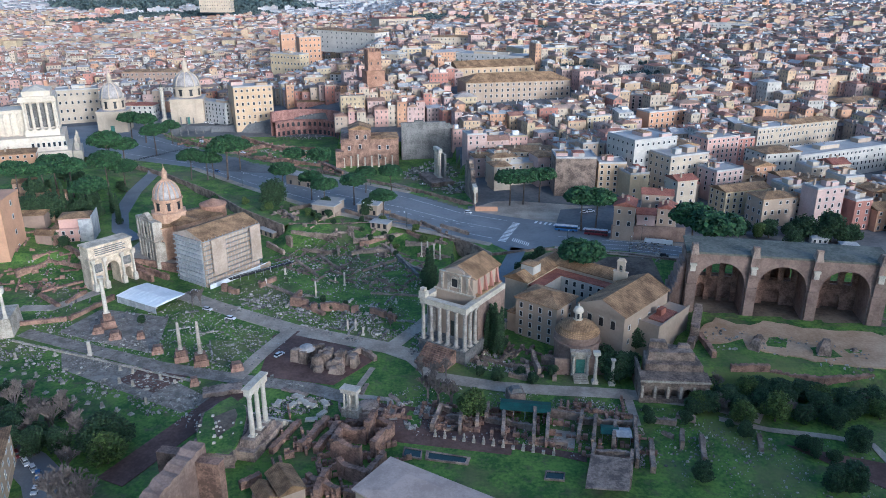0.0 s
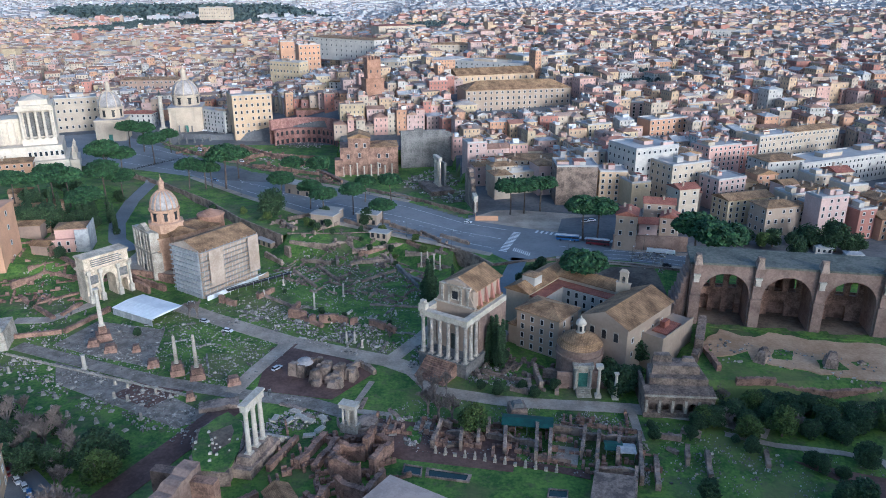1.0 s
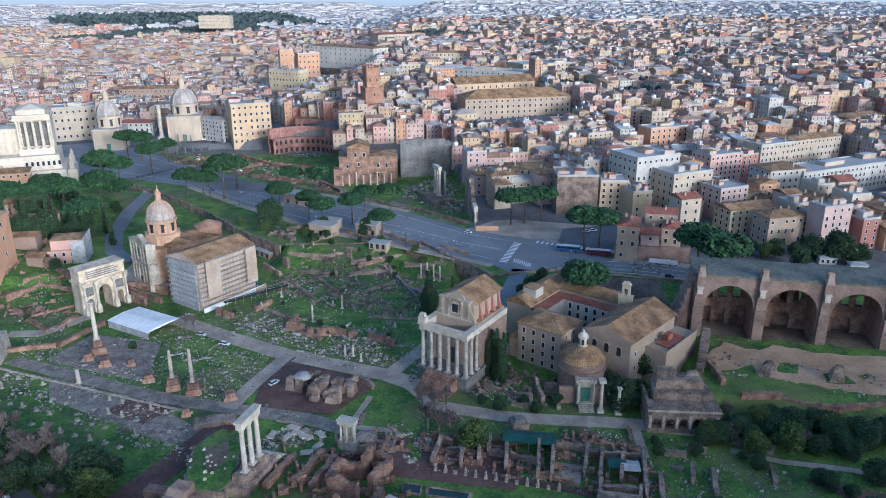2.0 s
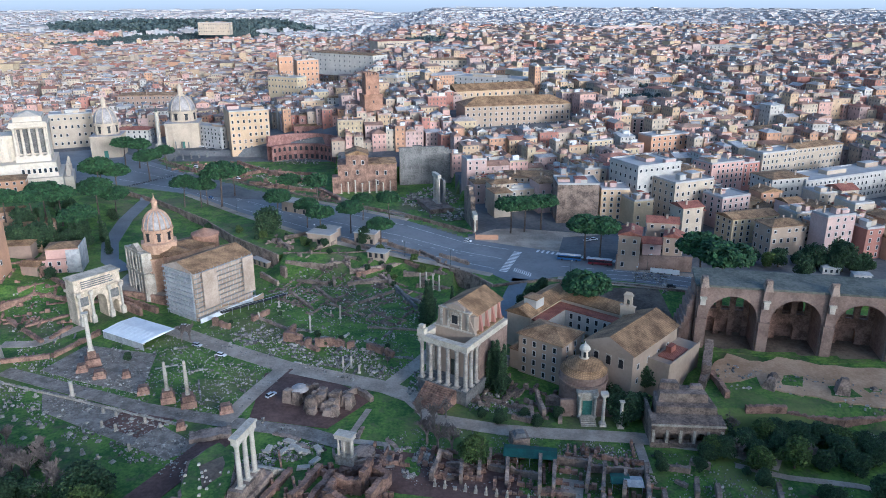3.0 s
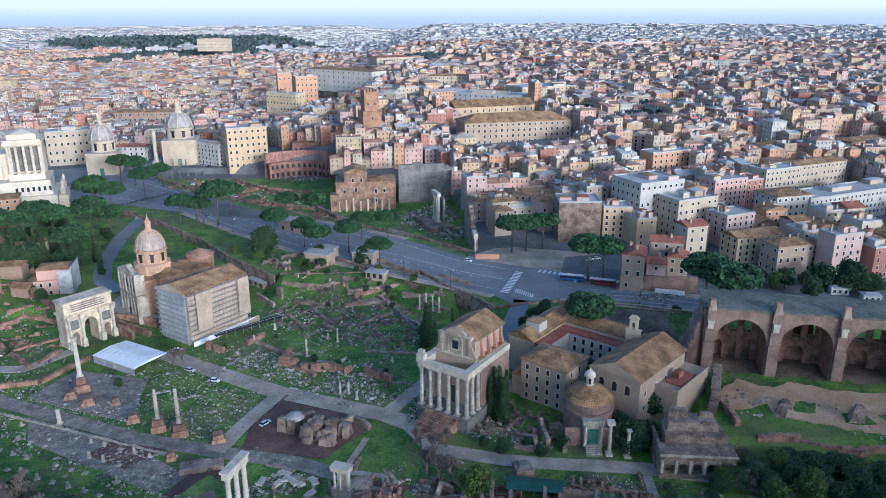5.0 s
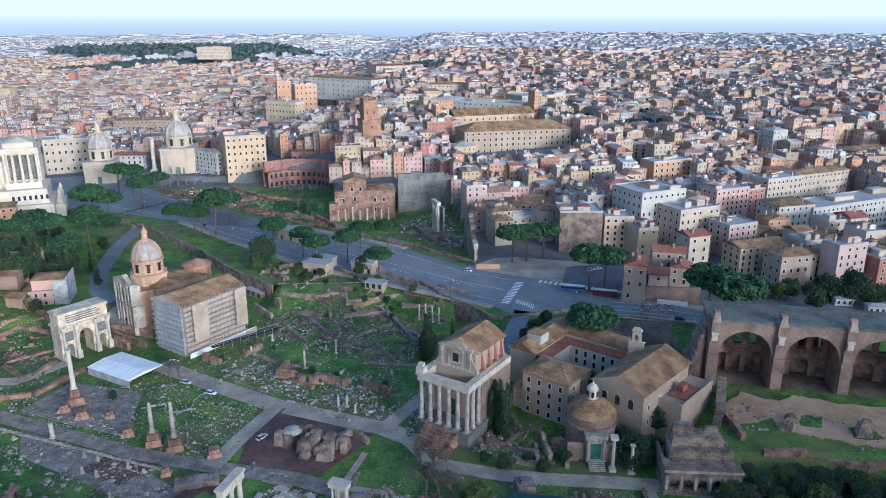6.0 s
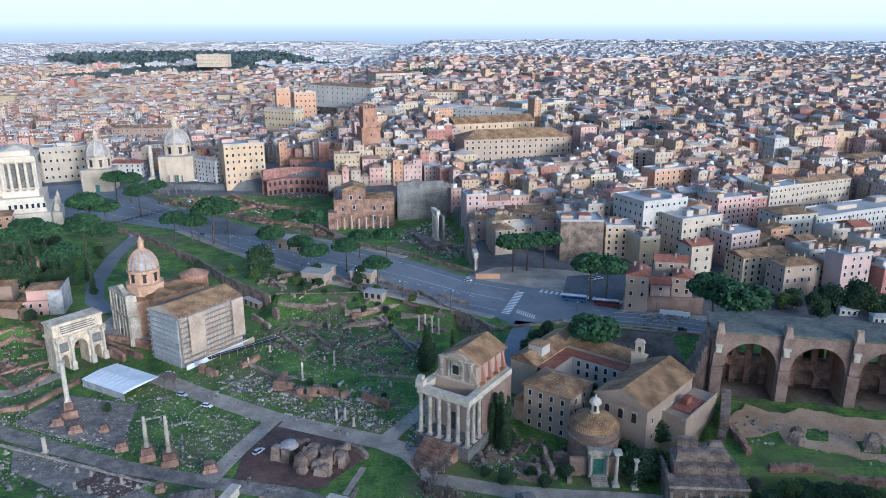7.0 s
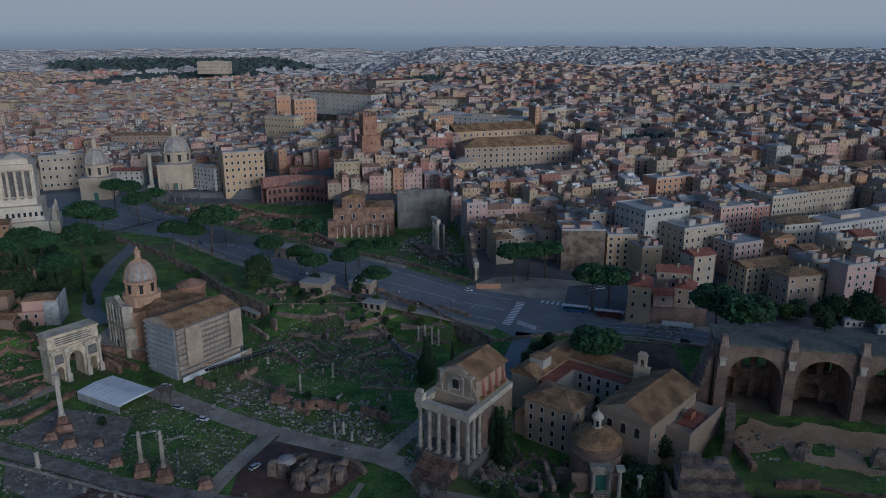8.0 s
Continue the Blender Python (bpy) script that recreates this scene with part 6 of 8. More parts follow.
tree("cypress", -234.0, 151.9, 1.44)
tree("cypress", 2.6, 75.9, 1.08)
tree("cypress", -219.2, 164.2, 1.32)
tree("cypress", -227.8, 163.0, 1.32)
tree("cypress", -182.6, 142.0, 1.32)
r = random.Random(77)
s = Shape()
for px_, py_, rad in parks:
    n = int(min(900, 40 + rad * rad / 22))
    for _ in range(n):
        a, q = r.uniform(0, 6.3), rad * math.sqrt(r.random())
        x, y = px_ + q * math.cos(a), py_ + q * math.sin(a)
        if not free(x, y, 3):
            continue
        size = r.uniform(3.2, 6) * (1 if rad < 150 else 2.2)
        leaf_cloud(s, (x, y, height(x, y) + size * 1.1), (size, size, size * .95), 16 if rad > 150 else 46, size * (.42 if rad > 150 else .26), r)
single("woodland", s, "wood_far", Matrix(), "evergreen groves and a wooded hill in the town, tinted with painted haze", "trees", kind="stuff")


# ---- ruin kit ----
rr = random.Random(21)


def ruin_wall(a, b, h, thick=1.0, material="ruin", jag=.35, z=None, label="", openings=0):
    """A broken masonry wall whose top steps up and down; openings leave doorway gaps."""
    d = Vector((b[0] - a[0], b[1] - a[1]))
    n = max(3, int(d.length / 1.3))
    s = Shape()
    ph = rr.uniform(0, 99)
    top = [h * (1 - jag * (.5 + .9 * noise.noise((i * .23 + ph, ph, 1)) + .22 * rr.random())) for i in range(n + 1)]
    gaps = {rr.randrange(1, n) for _ in range(openings)}
    for i in range(n):
        if i in gaps:
            continue
        x0, x1 = d.length * i / n, d.length * (i + 1) / n
        w0, w1 = thick * rr.uniform(.42, .58), thick * rr.uniform(.42, .58)
        s.add([(x0, -w0, -.8), (x1, -w1, -.8), (x1, w1, -.8), (x0, w0, -.8), (x0, -w0, top[i]), (x1, -w1, top[i + 1]), (x1, w1, top[i + 1] + rr.uniform(-.3, .3)), (x0, w0, top[i] + rr.uniform(-.3, .3))],
              [(0, 1, 5, 4), (1, 2, 6, 5), (2, 3, 7, 6), (3, 0, 4, 7), (4, 5, 6, 7)])
    z = min(height(*a), height(*b)) if z is None else z
    return single("ruin_wall", s, material, pose(a[0], a[1], z, 0, 0, math.degrees(math.atan2(d.y, d.x))), label or "broken brown masonry wall among grass and rubble", "ruin", "ruin walls")


def stub(x, y, h, r=.5, material="marble", label="standing marble column fragment on the grass"):
    s = Shape().box(-r * 1.5, -r * 1.5, -.5, r * 1.5, r * 1.5, .35)
    s.lathe([(r * 1.2, .35), (r, .6), (r * .88, h * .97), (r * .7, h)], 10)
    return single("column_fragment", s, material, pose(x, y, height(x, y), rr.uniform(-1.5, 1.5), rr.uniform(-1.5, 1.5), rr.uniform(0, 90)), label, "column", "column fragments")


def brick_base(x, y, s=2.2, h=3.4, col=0.0, turn=20):
    e = thing("honorary_base" if not col else "honorary_column", pose(x, y, height(x, y), 0, 0, turn), "square stepped brick pedestal" + (" carrying a tall weathered column" if col else " without its column"), "pedestal", "brick pedestals")
    part("pedestal", Shape().hexa([(-s, -s), (s, -s * .95), (s * .95, s), (-s, s)], -.5, h * .55, 0, .05).hexa([(-s * .75, -s * .8), (s * .78, -s * .75), (s * .75, s * .75), (-s * .8, s * .7)], h * .5, h, 0, .12), "brick", e)
    if col:
        part("shaft", Shape().lathe([(.95, h - .1), (.95, h + .5), (.72, h + .8), (.66, h + col * .6), (.5, h + col), (.3, h + col + .2)], 12), "travertine", e)
    return e


def rubble(name, poly, n, lo, hi, label, material="rubble", seed=1, flat=.6):
    """Scattered broken blocks over an area given by its corners."""
    r = random.Random(seed)
    s = Shape()
    x0, x1 = min(p[0] for p in poly), max(p[0] for p in poly)
    y0, y1 = min(p[1] for p in poly), max(p[1] for p in poly)
    tries = 0
    while n > 0 and tries < 60000:
        tries += 1
        x, y = r.uniform(x0, x1), r.uniform(y0, y1)
        inside = False
        for (ax, ay), (bx, by) in zip(poly, poly[1:] + poly[:1]):
            if (ay > y) != (by > y) and x < (bx - ax) * (y - ay) / (by - ay) + ax:
                inside = not inside
        if not inside or noise.noise((x * .11, y * .11, seed)) < -.12:
            continue
        n -= 1
        q = lo + (hi - lo) * r.random() ** 3
        a, t = r.uniform(0, 6.3), r.uniform(.5, 1.7)
        z = height(x, y)
        pts = [(x + q * t * math.cos(a + v) * r.uniform(.8, 1.1), y + q * math.sin(a + v) * r.uniform(.8, 1.1)) for v in (.7, 2.4, 3.9, 5.5)]
        s.hexa(pts, z - .2, z + q * flat * r.uniform(.5, 1.6) + .15, 0, r.uniform(.05, .4))
    return single(name, s, material, Matrix(), label, "rubble", kind="stuff")


# ---- forum: rubble fields ----
rubble("marble_rubble", [(-94, 41.4), (-62.5, 28.5), (-28.3, 9.7), (-15, 26.3), (-36.3, 41.9), (-73.6, 58.8), (-94.7, 61.7)], 1035, .25, 0.75, "scattered white and grey marble blocks on grass", seed=1)
rubble("marble_rubble", [(-95.9, 103.1), (-70.1, 127.8), (-26.6, 111.5), (-12.2, 75.2), (-18, 59.3), (-61.1, 74.8)], 919, .25, 0.68, "scattered grey blocks in an excavated forum", seed=2)
rubble("marble_rubble", [(-190.2, 49.1), (-148.1, 27.8), (-133.4, 49.5), (-85.7, 28.3), (-64.6, 16.3), (-74.9, -11.5), (-113.6, 4.6), (-163.7, 17.9)], 1035, .2, 0.54, "scattered paving fragments and blocks", seed=3)
rubble("marble_rubble", [(-179.1, 16.6), (-125.9, -1.3), (-83.5, -21.2), (-83.4, -45.2), (-112.6, -32.2), (-168.6, -1.7)], 1265, .2, 0.61, "broken stones of a basilica floor", seed=4)
rubble("marble_rubble", [(-63.8, -11.3), (-45.6, -20.9), (-36.2, -31.6), (-57.2, -40.2), (-61.1, -54.1), (-70.7, -45.1), (-61, -31.8)], 713, .25, 0.68, "white marble fragments round a temple", seed=5)
rubble("marble_rubble", [(-17, -29.2), (-5.6, -29.1), (1.9, -45), (-12.3, -45.1)], 299, .25, 0.75, "white fragments in a trodden yard", seed=6)
rubble("marble_rubble", [(-15, 5.4), (-11.5, 23.9), (13, 10), (34.4, -10.6), (10.3, -6.9), (-6.4, 1.2)], 552, .25, 0.68, "grey blocks beside a temple stair", seed=7)
rubble("marble_rubble", [(34.6, -25.3), (62.6, -28.5), (58.5, -38.4), (38.6, -37)], 195, .2, 0.48, "fragments lying on a lawn", seed=8)
rubble("marble_rubble", [(61.2, -38.4), (57.6, -63.9), (59.2, -63.8), (64.3, -47.4)], 161, .2, 0.48, "pale rubble along a wall", seed=9)
rubble("marble_rubble", [(66, -44.5), (105.1, -44.1), (101.3, -60.9), (60.9, -63.8)], 138, .25, 0.61, "stones in a meadow", seed=10)
rubble("marble_rubble", [(-210.1, 84.9), (-199.5, 107.5), (-158.1, 49.3), (-168.9, 27.6)], 229, .25, 0.61, "pale blocks on a grassy slope", seed=11)
rubble("marble_rubble", [(-255.4, 372.3), (-165.7, 372.9), (-90.5, 314.2), (-94.7, 288.5), (-217.6, 372.6)], 482, .4, 0.95, "column drums and blocks in an excavation", seed=12)
rubble("marble_rubble", [(-162.3, 419.3), (-114.8, 407.3), (-104.3, 373.2), (-146.8, 373)], 276, .4, 0.88, "blocks before a market front", seed=13)
rubble("marble_rubble", [(-35.7, 265.3), (-0.3, 297.4), (14, 211.4), (-3.7, 211.3)], 482, .4, 0.95, "marble blocks in an excavated forum", seed=14)
rubble("marble_rubble", [(102.4, 20), (161.3, 2.1), (151.4, -16.4), (98.4, 1.6)], 206, .3, 0.75, "stones on a sandy terrace", seed=15)
rubble("marble_rubble", [(93, 114.9), (108.9, 104.1), (101.8, 80.3), (89.5, 90.5)], 184, .4, 0.82, "fallen masonry beside the avenue", seed=16)
rubble("marble_rubble", [(-86.1, -37.1), (-69.2, -37), (-66.3, -54.1), (-78.8, -48.3)], 69, .3, 0.61, "white stones in a bare yard", "white", seed=17)

def footings(poly, n, turn, label, seed, material="rubble", tall=1.1):
    """Low broken wall footings laid out square to one another over an area."""
    r, s = random.Random(seed), Shape()
    x0, x1, y0, y1 = min(p[0] for p in poly), max(p[0] for p in poly), min(p[1] for p in poly), max(p[1] for p in poly)
    while n > 0:
        x, y = r.uniform(x0, x1), r.uniform(y0, y1)
        inside = False
        for (ax, ay), (bx, by) in zip(poly, poly[1:] + poly[:1]):
            if (ay > y) != (by > y) and x < (bx - ax) * (y - ay) / (by - ay) + ax:
                inside = not inside
        n -= 1
        if not inside:
            continue
        a = radians(turn + (90 if r.random() < .5 else 0) + r.uniform(-5, 5))
        c, q = math.cos(a), math.sin(a)
        length, half = r.uniform(2.5, 9), r.uniform(.3, .6)
        k = max(2, int(length / 1.6))
        for i in range(k):
            u0, u1 = length * i / k, length * (i + 1) / k - r.uniform(0, .25)
            z = height(x + c * u0, y + q * u0)
            s.hexa([(x + c * u - q * v, y + q * u + c * v) for u, v in ((u0, -half), (u1, -half), (u1, half), (u0, half))], z - .4, z + tall * r.uniform(.25, 1.0), 0, r.uniform(.03, .15))
    return single("wall_footings", s, material, Matrix(), label, "ruin", kind="stuff")


footings([(-95, 103), (-70, 128), (-26, 116), (-8, 100), (-10, 62), (-60, 72)], 190, -33, "low broken footings of an excavated forum", 41, "ruin", 1.1)
footings([(-92, 44), (-62, 30), (-26, 11), (-14, 28), (-20, 58), (-64, 66), (-92, 64)], 80, -22, "low pale footings of a basilica", 42, "rubble")
footings([(-190, 50), (-150, 30), (-110, 8), (-70, -8), (-66, 18), (-110, 40), (-150, 54)], 60, 20, "low worn footings round the forum square", 43, "rubble", .8)
footings([(-210, 62), (-160, 60), (-166, 96), (-200, 112), (-226, 116)], 80, 14, "low brick footings on a slope", 44, "brick", 1.8)
footings([(-100, 160), (-66, 134), (-20, 126), (6, 114), (-8, 104), (-70, 122), (-104, 140)], 130, -36, "brown footings below the avenue", 45, "ruin", 2.2)
footings([(-225, 330), (-150, 300), (-95, 262), (-80, 250), (-92, 300), (-150, 360), (-230, 395)], 260, -36, "brick footings of a far excavated forum", 46, "brick", 2.0)
footings([(-40, 262), (-4, 300), (12, 214), (-6, 208)], 120, 20, "pale footings of a temple precinct", 47, "rubble", 1.6)
footings([(-36, -30), (60, -30), (60, -64), (30, -56), (-14, -46), (-34, -48)], 150, -10, "low brown room footings", 48, "brick", 2.0)
footings([(-52, -40), (-18, -44), (-16, -84), (-50, -86)], 110, 22, "brown footings beside roofless halls", 49, "brick", 2.6)
footings([(6, -2), (24, 22), (44, -6), (36, -16)], 60, -33, "grey footings beside a temple", 50, "ruin", 1.6)

# ---- forum: walls ----
for a, b, h in (((-103.3, 64.8), (-94.9, 60.5), 4.2), ((-68.6, 48.9), (-59.3, 46.7), 5.2), ((-58.7, 43.3), (-46.3, 44.5), 4.6), ((-46.3, 44.5), (-38.2, 41.8), 4.0), ((-32.7, 41.9), (-21.3, 33.9), 3.6), ((-66, 58.9), (-68.2, 47.2), 4.0)):
    ruin_wall(a, b, h, 1.6, "brick", label="broken red brick wall of a market hall", openings=1)
for a, b, h, m in (((-88.9, 74.6), (-68.6, 58.9), 1.3, "ruin"), ((-104.4, 77.8), (-88.5, 95.6), 3.2, "ochre"), ((-96.3, 123.3), (-84.7, 111), 3.5, "ruin"), ((-85.2, 120.7), (-81.8, 118.2), 7, "ruin"),
                   ((-77.4, 103.2), (-62.3, 81.5), 1.5, "ruin"), ((-67.3, 111.1), (-52.5, 88.6), 1.6, "ruin"), ((-49.9, 111.3), (-27.4, 123.8), 2.0, "ruin"), ((-46.4, 119.9), (-27.7, 128.7), 3.4, "brick"),
                   ((-41.5, 88.7), (-26.1, 103.6), 1.5, "ruin"), ((-30.1, 119.6), (-13.8, 81.9), 2.2, "grey"), ((-39.8, 128.6), (-26.6, 111.5), 3.0, "ruin"), ((-21.7, 128.8), (-12.3, 120.2), 3.4, "brick"), ((-24.6, 103.6), (-12.7, 88.9), 1.6, "grey"), ((-34.7, 62.2), (-11.6, 59.3), .9, "ruin")):
    ruin_wall(a, b, h, 1.3, m)
for a, b, h in (((-91.4, 159.9), (-77, 170.7), 4.5), ((-72.1, 141.1), (-61.2, 152.9), 4.0), ((-94.2, 157.7), (-84.5, 141), 4.0), ((-58.7, 158), (-41, 141.3), 4), ((-49.2, 160.2), (-32.6, 155.2), 4.2), ((-32.3, 150.1), (-14.3, 134), 4.5), ((-14.4, 138.6), (-3.5, 123.4), 4.5), ((-3.6, 132.3), (11.3, 119.2), 4.5), ((-65.6, 139.3), (-46, 130.3), 3.5)):
    ruin_wall(a, b, h * .55, 1.2, "ruin", .25)
# low block buildings beside the avenue
for x, y, w, d, h, t in ((-93.4, 217, 22, 9, 6.5, -30), (-69, 154.9, 14, 8, 6, -20), (-44.2, 156.9, 12, 9, 6, -15), (-66.5, 166.2, 10, 7, 5, -20), (-99, 142, 13, 6, 3.2, -40), (-36, 134, 10, 6, 3.2, -20)):
    e = thing("site_building", pose(x, y, height(x, y), 0, 0, t), "low pale flat-roofed site building", "building", "site buildings")
    part("wall", Shape().box(-w / 2, -d / 2, -2, w / 2, d / 2, h), "tan", e)
    part("roof", Shape().box(-w / 2 - .5, -d / 2 - .5, h, w / 2 + .5, d / 2 + .5, h + .5), "greyish", e)
    for i in range(3):
        part("opening", Shape().box(-w / 3 + i * w / 3 - .8, -d / 2 - .05, .5, -w / 3 + i * w / 3 + .8, -d / 2 + .02, 3), "dark", e)
for x, y, h in ((-13.1, 109, 8), (-10, 109, 8), (-6.7, 105.9, 8), (-3.5, 104.4, 8), (-58.9, 57.2, 8), (-48, 71.6, 6.5), (-52.7, 74.9, 2.6), (-40.4, 25.2, 5), (-37.2, 25.2, 5), (-33.7, 21.3, 3.4), (-78.6, 84.9, 3), (-84.7, 71.3, 3.4), (-22.6, 53.3, 1.6)):
    stub(x, y, h, .45)

# ---- forum: columns, pedestals, shelter ----
ph = thing("honorary_column", pose(-139.8, 27.1, 0, 0, 0, 30), "tall fluted marble column on a stepped brick pedestal", "column")
part("pedestal", Shape().hexa([(-3, -3), (3, -3), (3, 3), (-3, 3)], -.5, 3.4, 0, .12).box(-1.5, -1.5, 3, 1.5, 1.5, 6.5), "brick", ph)
part("shaft", column(Shape(), 0, 0, 6.5, 16, .85, 20), "marble", ph)
for x, y, c, s in ((-100.1, -0.3, 11, 2.6), (-91.7, -3.2, 13, 2.8), (-111.3, 5.4, 0, 2.2), (-132.6, 17, 0, 2.4), (-141.6, 21.9, 0, 2.2), (-77.2, -7.3, 0, 2.4), (-89.4, -18.2, 0, 1.6), (-122.4, 17.1, 0, 1.6)):
    brick_base(x, y, s, 4.6 if c else 3.0, c)
tn = thing("site_tent", pose(-131.4, 52.2, 0, 0, 0, -29), "large white canvas marquee with low flat pitched roof", "tent")
part("roof", Shape().gable(-12.3, -8, 12.3, 8, 3.4, .8, .3, "x"), "canvas", tn)
for i in range(10):
    part("roof_seam", Shape().tube((-12 + i * 2.66, -8.2, 3.55), (-12 + i * 2.66, 0, 4.32), .09, .09, 4), "whitepaint", tn)
part("side", Shape().box(-12.3, -8, -.3, 12.3, -7.85, 3.3).box(-12.3, -7.8, -.3, -12.15, 8, 3.3), "sheet", tn, "pale canvas side")
for x in (-12.3, -6, 0, 6, 12.3):
    part("post", Shape().tube((x, -8.1, -.3), (x, -8.1, 3.4), .12, .12), "steel", tn)
A, B = Vector((-172.5, 10.9, 0)), Vector((-87.7, -20.4, 0))
ax = (B - A).normalized(); nx = Vector((ax.y, -ax.x, 0))
for k in range(4):
    for i in range(int((B - A).length / 6.2)):
        if rr.random() < .72:
            p = A + ax * (i * 6.2 + rr.uniform(-.4, .4)) + nx * (k * 7.2)
            stub(p.x, p.y, rr.choice((.7, 1.0, 1.4, 2.0, 2.6)), .55, "travertine", "worn pier stub of a ruined basilica")
ruin_wall((A.x, A.y + 3), (B.x, B.y + 3), 1.0, .8, "travertine", .5, label="low worn stone step beside the paved way")
st = thing("statue_column", pose(-136.4, 3, 0), "short white column by the paved way", "column")
part("shaft", Shape().box(-.9, -.9, -.3, .9, .9, .8).lathe([(.75, .8), (.7, 5.5), (.9, 5.8), (.4, 6)], 12), "marble", st)

# ---- three columns of a temple ----
cs = thing("ruined_temple", pose(-57.4, -52.9, 0, 0, 0, 74), "three tall white marble columns carrying a piece of entablature", "ruin")
part("podium", Shape().hexa([(-9, -3), (8, -3.4), (9, 5), (-10, 12)], -1, 3.2).hexa([(-7, -2), (6.5, -2.2), (6, 2.4), (-7, 3)], 3, 5.6, 0, .08), "ruin", cs, "worn stone and concrete podium")
for i in range(3):
    part("column", column(Shape(), -4 + i * 4, 0, 5.5, 14.6, .78, 18), "marble", cs)
part("entablature", Shape().box(-5.2, -1.0, 20.1, 5.2, 1.0, 21.9).box(-5.6, -1.3, 21.9, 5.6, 1.3, 22.5), "marble", cs)
s = Shape()
for i in range(7):
    s.box(9 + i * .6, -3 - i * .2, -1, 10 + i * .6, 5, 3 - i * .42)
part("stair", s, "travertine", cs)
ruin_wall((-84.3, -24.9), (-71.5, -21.1), 2.2, 5, "ruin", label="overgrown concrete core of a podium")
pm = thing("temple_podium", Matrix(), "overgrown concrete temple podium with grass and white stones on top", "ruin")
pod = [(-78.9, -42.1), (-72, -31.5), (-65, -38), (-62, -50), (-62.8, -66), (-75.3, -63.1)]
part("core", Shape().hexa(ragged(pod, 4, .9), -1, 4.3, 0, .05), "ruin", pm)
part("turf", Shape().hexa(ragged([(-70 + (x + 70) * .93, -50 + (y + 50) * .93) for x, y in pod], 6, .7), 4.2, 4.5, 0, .03), "grass", pm, "turf cover with worn earth")
part("earth", Shape().hexa(ragged([(-74, -46), (-68, -40), (-66, -50), (-69, -56)], 8, .6), 4.4, 4.56), "soil", pm)
for i in range(16):
    u, v, q = -70 + rr.gauss(0, 3), -51 + rr.gauss(0, 4), rr.uniform(.25, .55)
    part("stone", Shape().hexa([(u - q, v - q), (u + q, v - q * .7), (u + q * .8, v + q), (u - q * .9, v + q * .8)], 4.4, 4.6 + q, 0, .25), "marble", pm)

# ---- round shrine ----
ve = thing("round_shrine", pose(-31, -36.7, 0, 0, 0, -20), "rebuilt white marble segment of a round shrine", "ruin")
part("podium", Shape().lathe([(7.4, -.5), (7.4, 1.4), (6.6, 1.5)], 24, 0, 6, 0, 200, 340).lathe([(4, -.5), (3.6, 1.2), (1, 1.6)], 14, 3, 6, 0), "ruin", ve)
part("pedestal", Shape().box(-3, -2, -.5, 3, 1.5, 3), "travertine", ve)
for x, y in ((-2.2, -.9), (0, -1.4), (2.2, -.9)):
    part("column", column(Shape(), x, y, 3, 6, .36), "marble", ve)
part("cella_wall", Shape().box(-2, .3, 3, 2, 1.2, 9), "marble", ve)
part("entablature", Shape().box(-2.9, -1.9, 9, 2.9, 1.3, 10.2).box(-3.1, -2.1, 10.2, 3.1, 1.5, 10.6), "marble", ve)

# ---- small temple core under a canopy ----
dv = thing("temple_core", pose(-45.5, -2.8, 0, 0, 0, -20), "concrete core of a temple with a grey half-round canopy", "ruin")
for i in range(34):
    a, q = rr.uniform(0, 6.3), rr.uniform(1, 9)
    x, y, w = q * math.cos(a) * 1.4, q * math.sin(a) * .7, rr.uniform(.9, 2.4)
    part("core_block", Shape().hexa([(x - w, y - w), (x + w * 1.1, y - w * .8), (x + w, y + w), (x - w * .9, y + w * .9)], -.5, rr.uniform(2, 5.6), 0, rr.uniform(.15, .5)), "ruin", dv)
part("canopy", Shape().lathe([(3.4, 4.4), (3.3, 4.7), (2.2, 5.6), (.2, 6.1)], 18, -8, 1), "lead", dv, "grey half-round canopy roof")
for a, b, h in (((-52.9, -24.6), (-44.1, -29.9), .8), ((-40.5, -0.7), (-32.7, 6), 3.6), ((-32.7, 6), (-26.6, -0.5), 2.6), ((-57.6, -21), (-48, -24.6), .7), ((-29.3, -24.4), (-28.1, -16.9), .8), ((-19.5, -24.4), (-14.2, -31.4), .7), ((-25.7, -31.5), (-16.7, -36.6), .7)):
    ruin_wall(a, b, h, 1.4, "ruin")
strip("pavement", [(-27.2, -5.6), (-31.3, -20.7)], 2.2, .22, "paving", "narrow gravel path")
strip("pavement", [(-30.8, -25.2), (-19.3, -27.3), (-17, -39.9)], 2.6, .22, "paving", "narrow gravel path")

